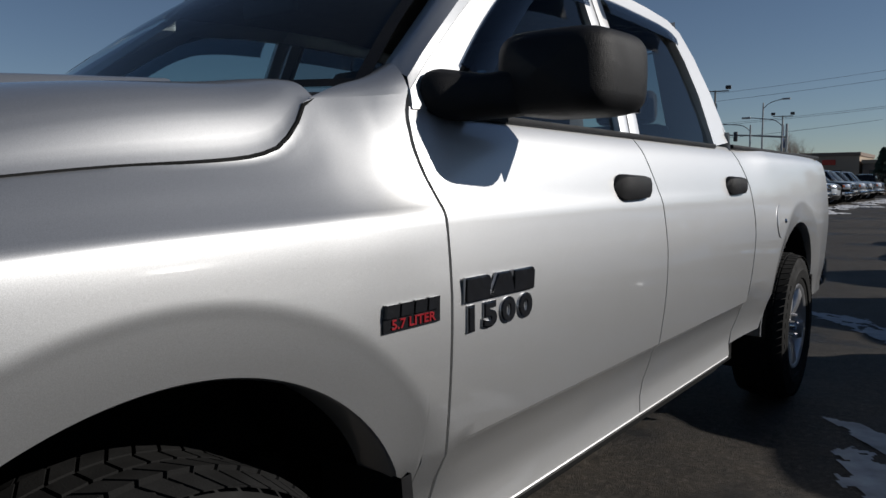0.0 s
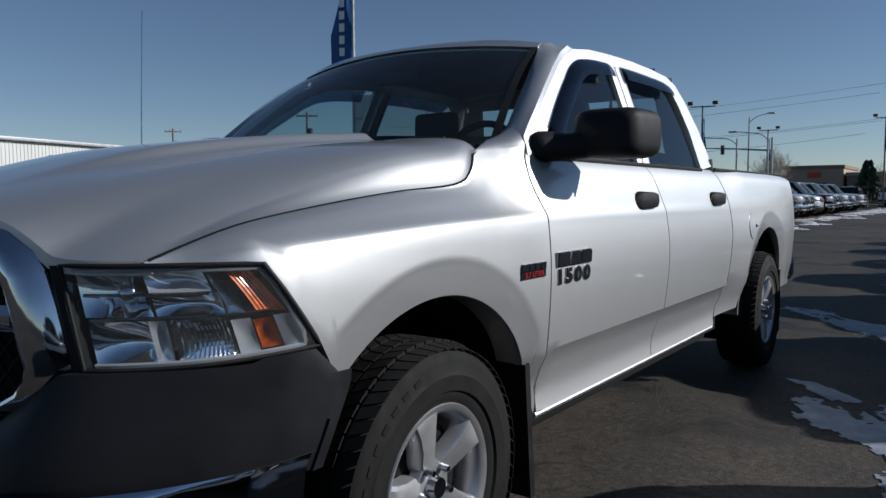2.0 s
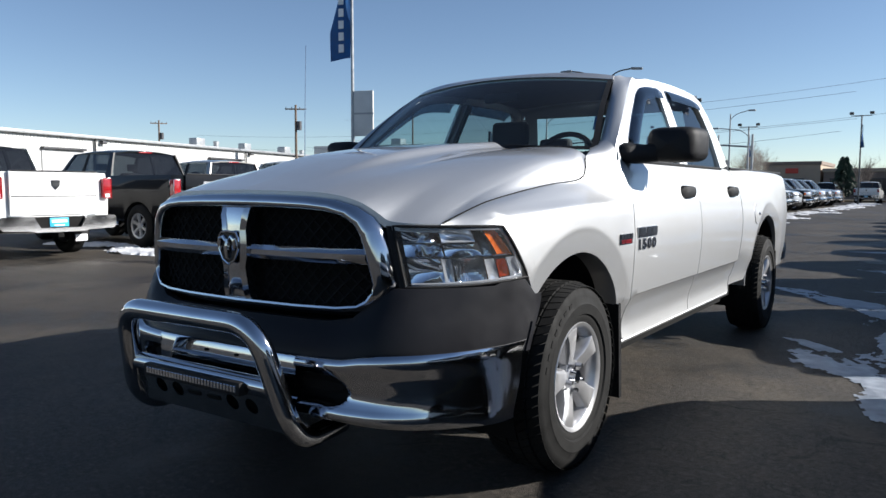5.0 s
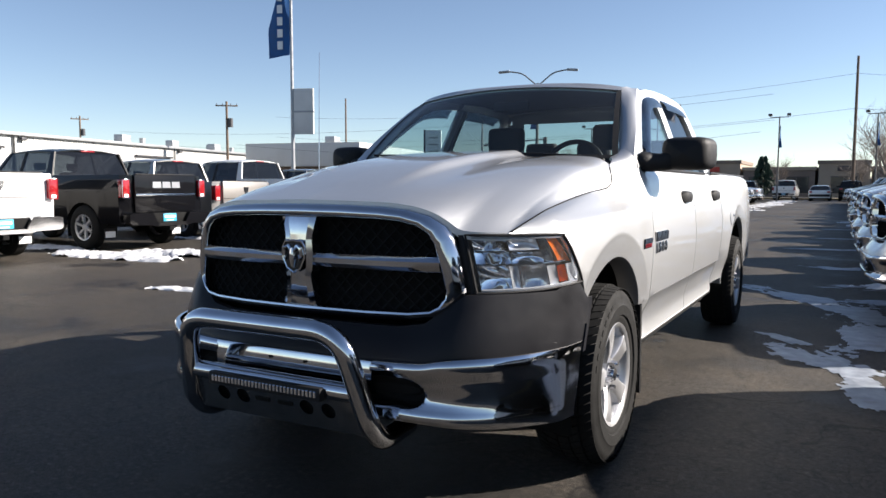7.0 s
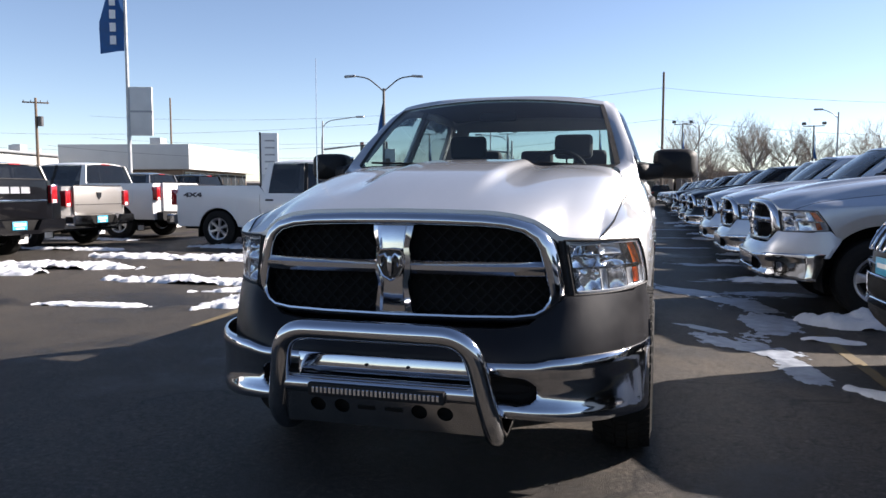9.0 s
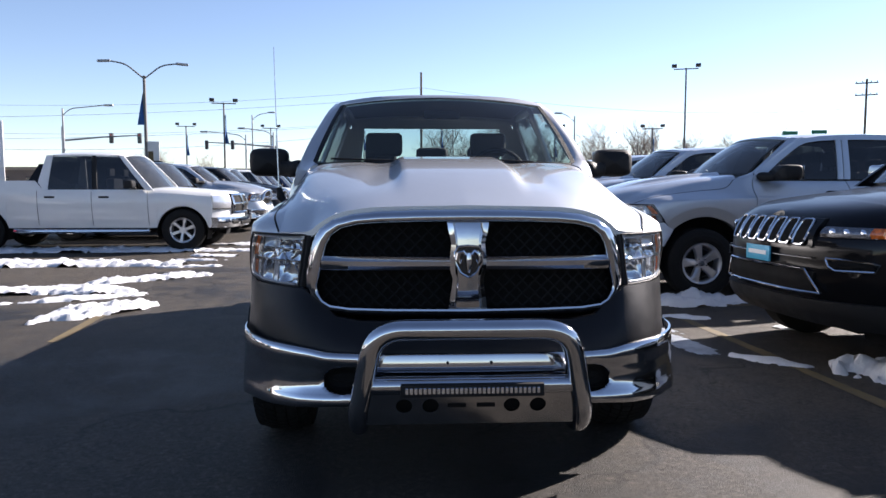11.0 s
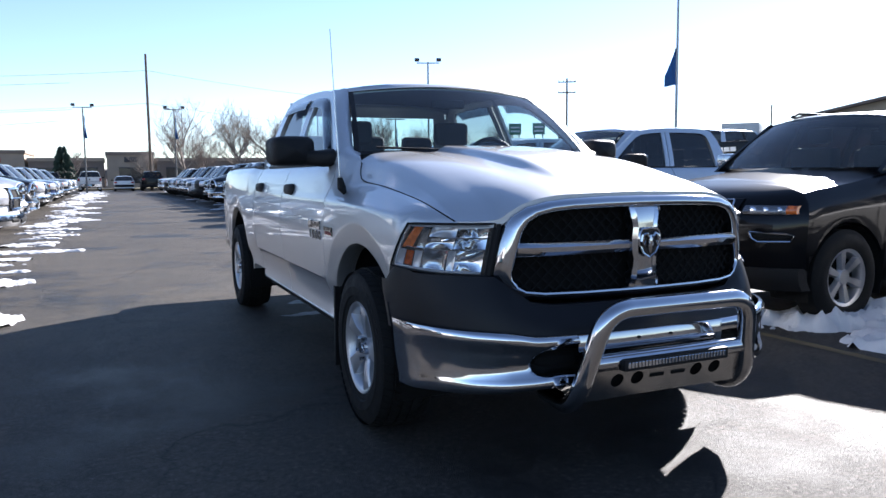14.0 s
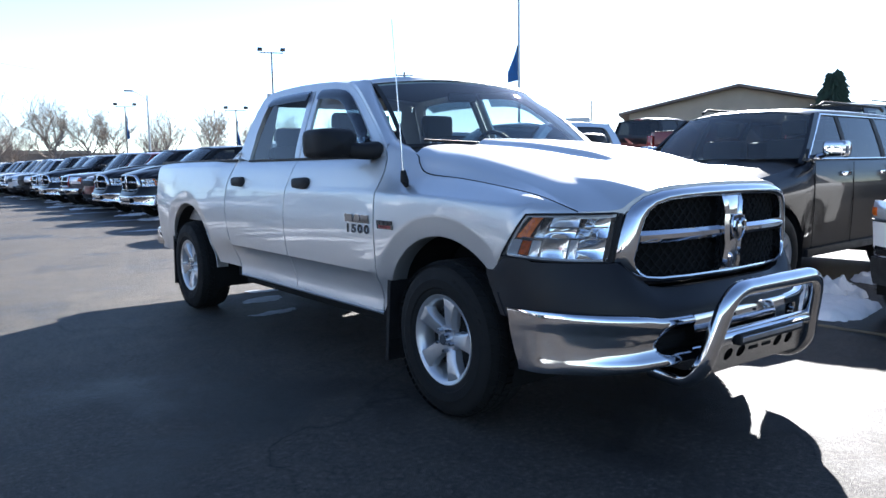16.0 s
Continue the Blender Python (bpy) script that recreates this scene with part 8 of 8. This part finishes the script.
def metal_building():
    """The long white workshop of ribbed siding beyond the tail-out pickups."""
    a, b, h = Vector((-44.0, -8.0, 0)), Vector((-76.0, 108.0, 0)), 5.3
    d = (b - a).normalized()
    ang = math.degrees(math.atan2(d.y, d.x))
    L = (b - a).length
    root = base("metal_workshop", Matrix.Translation(a) @ Matrix.Rotation(radians(ang), 4, "Z"), "long white workshop with ribbed metal siding", "building")
    bm = bmesh.new()
    rows = []
    n = int(L / 0.30)
    for k in range(n):
        for f, o in ((0.0, 0.0), (0.70, 0.0), (0.78, -0.035), (0.92, -0.035)):
            u = (k + f) * 0.30
            rows.append([(u, o, 0), (u, o, h - 0.35), (u, o, h)])
    grid(bm, rows)
    part("ribbed_wall", bm, METALWALL, root, smooth=0)
    bm = bmesh.new()
    grid(bm, [[(0, -0.25, h + 0.05), (L, -0.25, h + 0.05)], [(0, 14, h + 1.3), (L, 14, h + 1.3)], [(0, 28, h), (L, 28, h)]])
    thick(bm, 0.12)
    part("roof", bm, METALWALL, root, smooth=0)
    bm = bmesh.new()
    box(bm, 0, L, -0.38, -0.12, h - 0.18, h + 0.06, 0.03)
    part("gutter", bm, GALV, root)
    for u, w in ((17.5, 2.0), (37.3, 2.0), (58.0, 2.85), (78.0, 2.4), (98.0, 2.4)):
        bm = bmesh.new()
        box(bm, u - w, u + w, -0.075, -0.040, 0, 4.10, 0.0)
        dr = part("roll_up_door", bm, DOORGREY, root, "pale grey roll-up door", smooth=0)
        for z in np.linspace(0.4, 3.7, 8):
            bm = bmesh.new()
            box(bm, u - w + 0.05, u + w - 0.05, -0.09, -0.072, z, z + 0.04, 0.0)
            part("slat", bm, DOORGREY, dr, smooth=0)
        # the shadow along the top of the door, put in as a dark strip
        bm = bmesh.new()
        box(bm, u - w - 0.05, u + w + 0.05, -0.34, -0.04, 4.10, 4.26, 0.01)
        part("door_top_shadow", bm, DARKMETAL, dr, "dark strip standing for the shadow over the door")
    for u in (20.4, 40.4, 61.5, 82.0):
        bm = bmesh.new()
        tube(bm, [(u, -0.16, 0.1), (u, -0.16, h - 0.25), (u, -0.22, h - 0.10)], 0.07, 8)
        part("downspout", bm, DARKMETAL, root)
        bm = bmesh.new()
        box(bm, u + 0.55, u + 1.05, -0.42, -0.05, h - 0.55, h - 0.30, 0.05)
        part("wall_lamp", bm, DARKMETAL, root, "dark wall lamp under the gutter")
    rnd = random.Random(5)
    for k in range(14):
        u = rnd.uniform(10, L - 5)
        v = rnd.uniform(2, 12)
        z = h + v * 0.09
        bm = bmesh.new()
        if k % 2:
            tube(bm, [(u, v, z), (u, v, z + 0.7)], [0.3, 0.35], 10)
        else:
            box(bm, u - 0.7, u + 0.7, v - 0.5, v + 0.5, z, z + 0.8, 0.05)
        part("roof_vent", bm, GALV, root)


metal_building()


def showroom():
    """A pale fascia over a recessed glass front, and the tall sign that stands before it."""
    root = base("showroom", Matrix.Translation((-45.5, 63.6, 0)) @ Matrix.Rotation(radians(102.6), 4, "Z"), "showroom with a pale grey fascia over dark glass", "building")
    bm = bmesh.new()
    box(bm, 0, 23, 0, 14, 3.5, 6.1, 0.04)
    part("fascia", bm, METALWALL, root)
    bm = bmesh.new()
    box(bm, 1.2, 22, 1.2, 13.5, 0, 3.5)
    part("wall", bm, BROWNWALL, root, smooth=0)
    for k in range(7):
        bm = bmesh.new()
        box(bm, 1.6 + k * 2.9, 4.2 + k * 2.9, 1.12, 1.22, 0.25, 3.2)
        w = part("window", bm, GLASSDARK, root, smooth=0)
        bm = bmesh.new()
        box(bm, 1.55 + k * 2.9, 4.25 + k * 2.9, 1.06, 1.13, 3.2, 3.3)
        box(bm, 2.87 + k * 2.9, 2.93 + k * 2.9, 1.06, 1.13, 0.25, 3.2)
        part("window_frame", bm, GALV, w, smooth=0)
    for u, v, h in ((4, 5, 0.9), (9, 7, 0.7), (16, 6, 0.8)):
        bm = bmesh.new()
        box(bm, u - 0.8, u + 0.8, v - 0.6, v + 0.6, 6.1, 6.1 + h, 0.05)
        part("roof_unit", bm, GALV, root)
    root = base("pylon_sign", facing(-35.4, 62.2, 24), "tall white pylon sign with rows of print", "sign")
    bm = bmesh.new()
    box(bm, -0.80, 0.80, -0.25, 0.25, 2.9, 6.9, 0.03)
    panel_ = part("sign_panel", bm, PLATE_WHITE, root)
    bm = bmesh.new()
    box(bm, -0.98, -0.80, -0.26, 0.26, 0.0, 6.95, 0.02)
    part("side_fin", bm, DARKMETAL, root)
    bm = bmesh.new()
    box(bm, -0.80, 0.80, -0.22, 0.22, 0.0, 2.9, 0.02)
    part("sign_base", bm, SIGNWHITE, root)
    for k in range(5):
        bm = bmesh.new()
        box(bm, -0.45, 0.50, -0.262, -0.25, 3.35 + k * 0.68, 3.50 + k * 0.68)
        part("print_bar", bm, GALV, panel_)


showroom()


def right_side():
    """A gabled house, a box trailer and road signs beyond the back row."""
    root = base("house", facing(56.5, 34.5, 36, -0.2), "house with a brown gabled roof behind the lot", "house")
    bm = bmesh.new()
    box(bm, -9, 9, -8.0, 8.0, 0, 5.3)
    vs = [bm.verts.new(p) for p in ((-8.9, -8.0, 5.3), (-8.9, 8.0, 5.3), (-8.9, 0, 7.05))]
    bm.faces.new(vs)
    part("wall", bm, STUCCO, root, smooth=0)
    bm = bmesh.new()
    grid(bm, [[(-9.8, -8.8, 5.3), (9.8, -8.8, 5.3)], [(-9.8, 0, 7.2), (9.8, 0, 7.2)], [(-9.8, 8.8, 5.3), (9.8, 8.8, 5.3)]])
    thick(bm, 0.2)
    part("roof", bm, ROOFDARK, root, smooth=0)
    for x in (-6, -2, 2, 6):
        bm = bmesh.new()
        box(bm, -9.06, -8.98, x - 0.7, x + 0.7, 1.0, 2.3)
        part("window", bm, GLASSDARK, root, smooth=0)
    root = base("box_trailer", facing(42.5, 39.5, 40, 0.7), "white box trailer parked behind the lot", "trailer")
    bm = bmesh.new()
    box(bm, -4.5, 4.5, -1.25, 1.25, 1.1, 4.0, 0.05)
    part("box", bm, METALWALL, root)
    for s in (-1, 1):
        for x in (2.2, 3.3):
            bm = bmesh.new()
            lathe(bm, [(-0.15, 0.2), (-0.15, 0.5), (0.15, 0.5), (0.15, 0.2)], 20)
            bmesh.ops.transform(bm, matrix=Matrix.Translation((x, s * 1.05, 0.5)) @ Matrix.Rotation(radians(90), 4, "Z"), verts=bm.verts)
            part("wheel", bm, RUBBER, root)
    for k, (x, y) in enumerate(((28.1, 49.6), (29.6, 48.4))):
        root = base("road_sign", facing(x, y, -12), "green road sign on steel posts", "road sign", "road signs")
        bm = bmesh.new()
        for s in (-1, 1):
            pole_mesh(bm, s * 0.35, 0.06, 4.9, 0.06, 0.06)
        part("post", bm, GALV, root)
        bm = bmesh.new()
        box(bm, -0.52, 0.52, -0.03, 0.03, 4.4, 5.3, 0.02)
        sg = part("sign_board", bm, SIGNGREEN, root)
        for z in (4.62, 4.92):
            bm = bmesh.new()
            box(bm, -0.38, 0.38, -0.04, -0.03, z, z + 0.12)
            part("print_bar", bm, PLATE_WHITE, sg)


right_side()


def hills():
    bm = bmesh.new()
    rows = []
    for k in range(181):
        a = 2 * math.pi * k / 180
        n = noise.fractal(Vector((math.cos(a) * 3, math.sin(a) * 3, 0)), 1.0, 2.0, 4)
        r = 900
        rows.append([(r * math.cos(a), r * math.sin(a), -2), (r * math.cos(a), r * math.sin(a), 10 + 7 * n), (r * 1.2 * math.cos(a), r * 1.2 * math.sin(a), 14 + 12 * n)])
    grid(bm, rows)
    tagged(link("distant_hills", bm, HILL), "low brown hills along the horizon", "hills", kind="structure")
    # bare brush along the road
    rnd = random.Random(8)
    bm = bmesh.new()
    for k in range(1600):
        x = rnd.uniform(-120, 120)
        y = 122 + rnd.uniform(0, 25)
        h = rnd.uniform(2.0, 5.5) * (0.6 + 0.5 * noise.noise(Vector((x * 0.05, 0, 0))))
        for q in range(3):
            dx, dy = rnd.uniform(-1.2, 1.2), rnd.uniform(-0.5, 0.5)
            vs = [bm.verts.new(p) for p in ((x - 0.06, y, 0), (x + 0.06, y, 0), (x + dx, y + dy, h))]
            bm.faces.new(vs)
    tagged(link("far_brush", bm, BARK, 0), "far leafless brush behind the shops", "brush", kind="stuff")


hills()
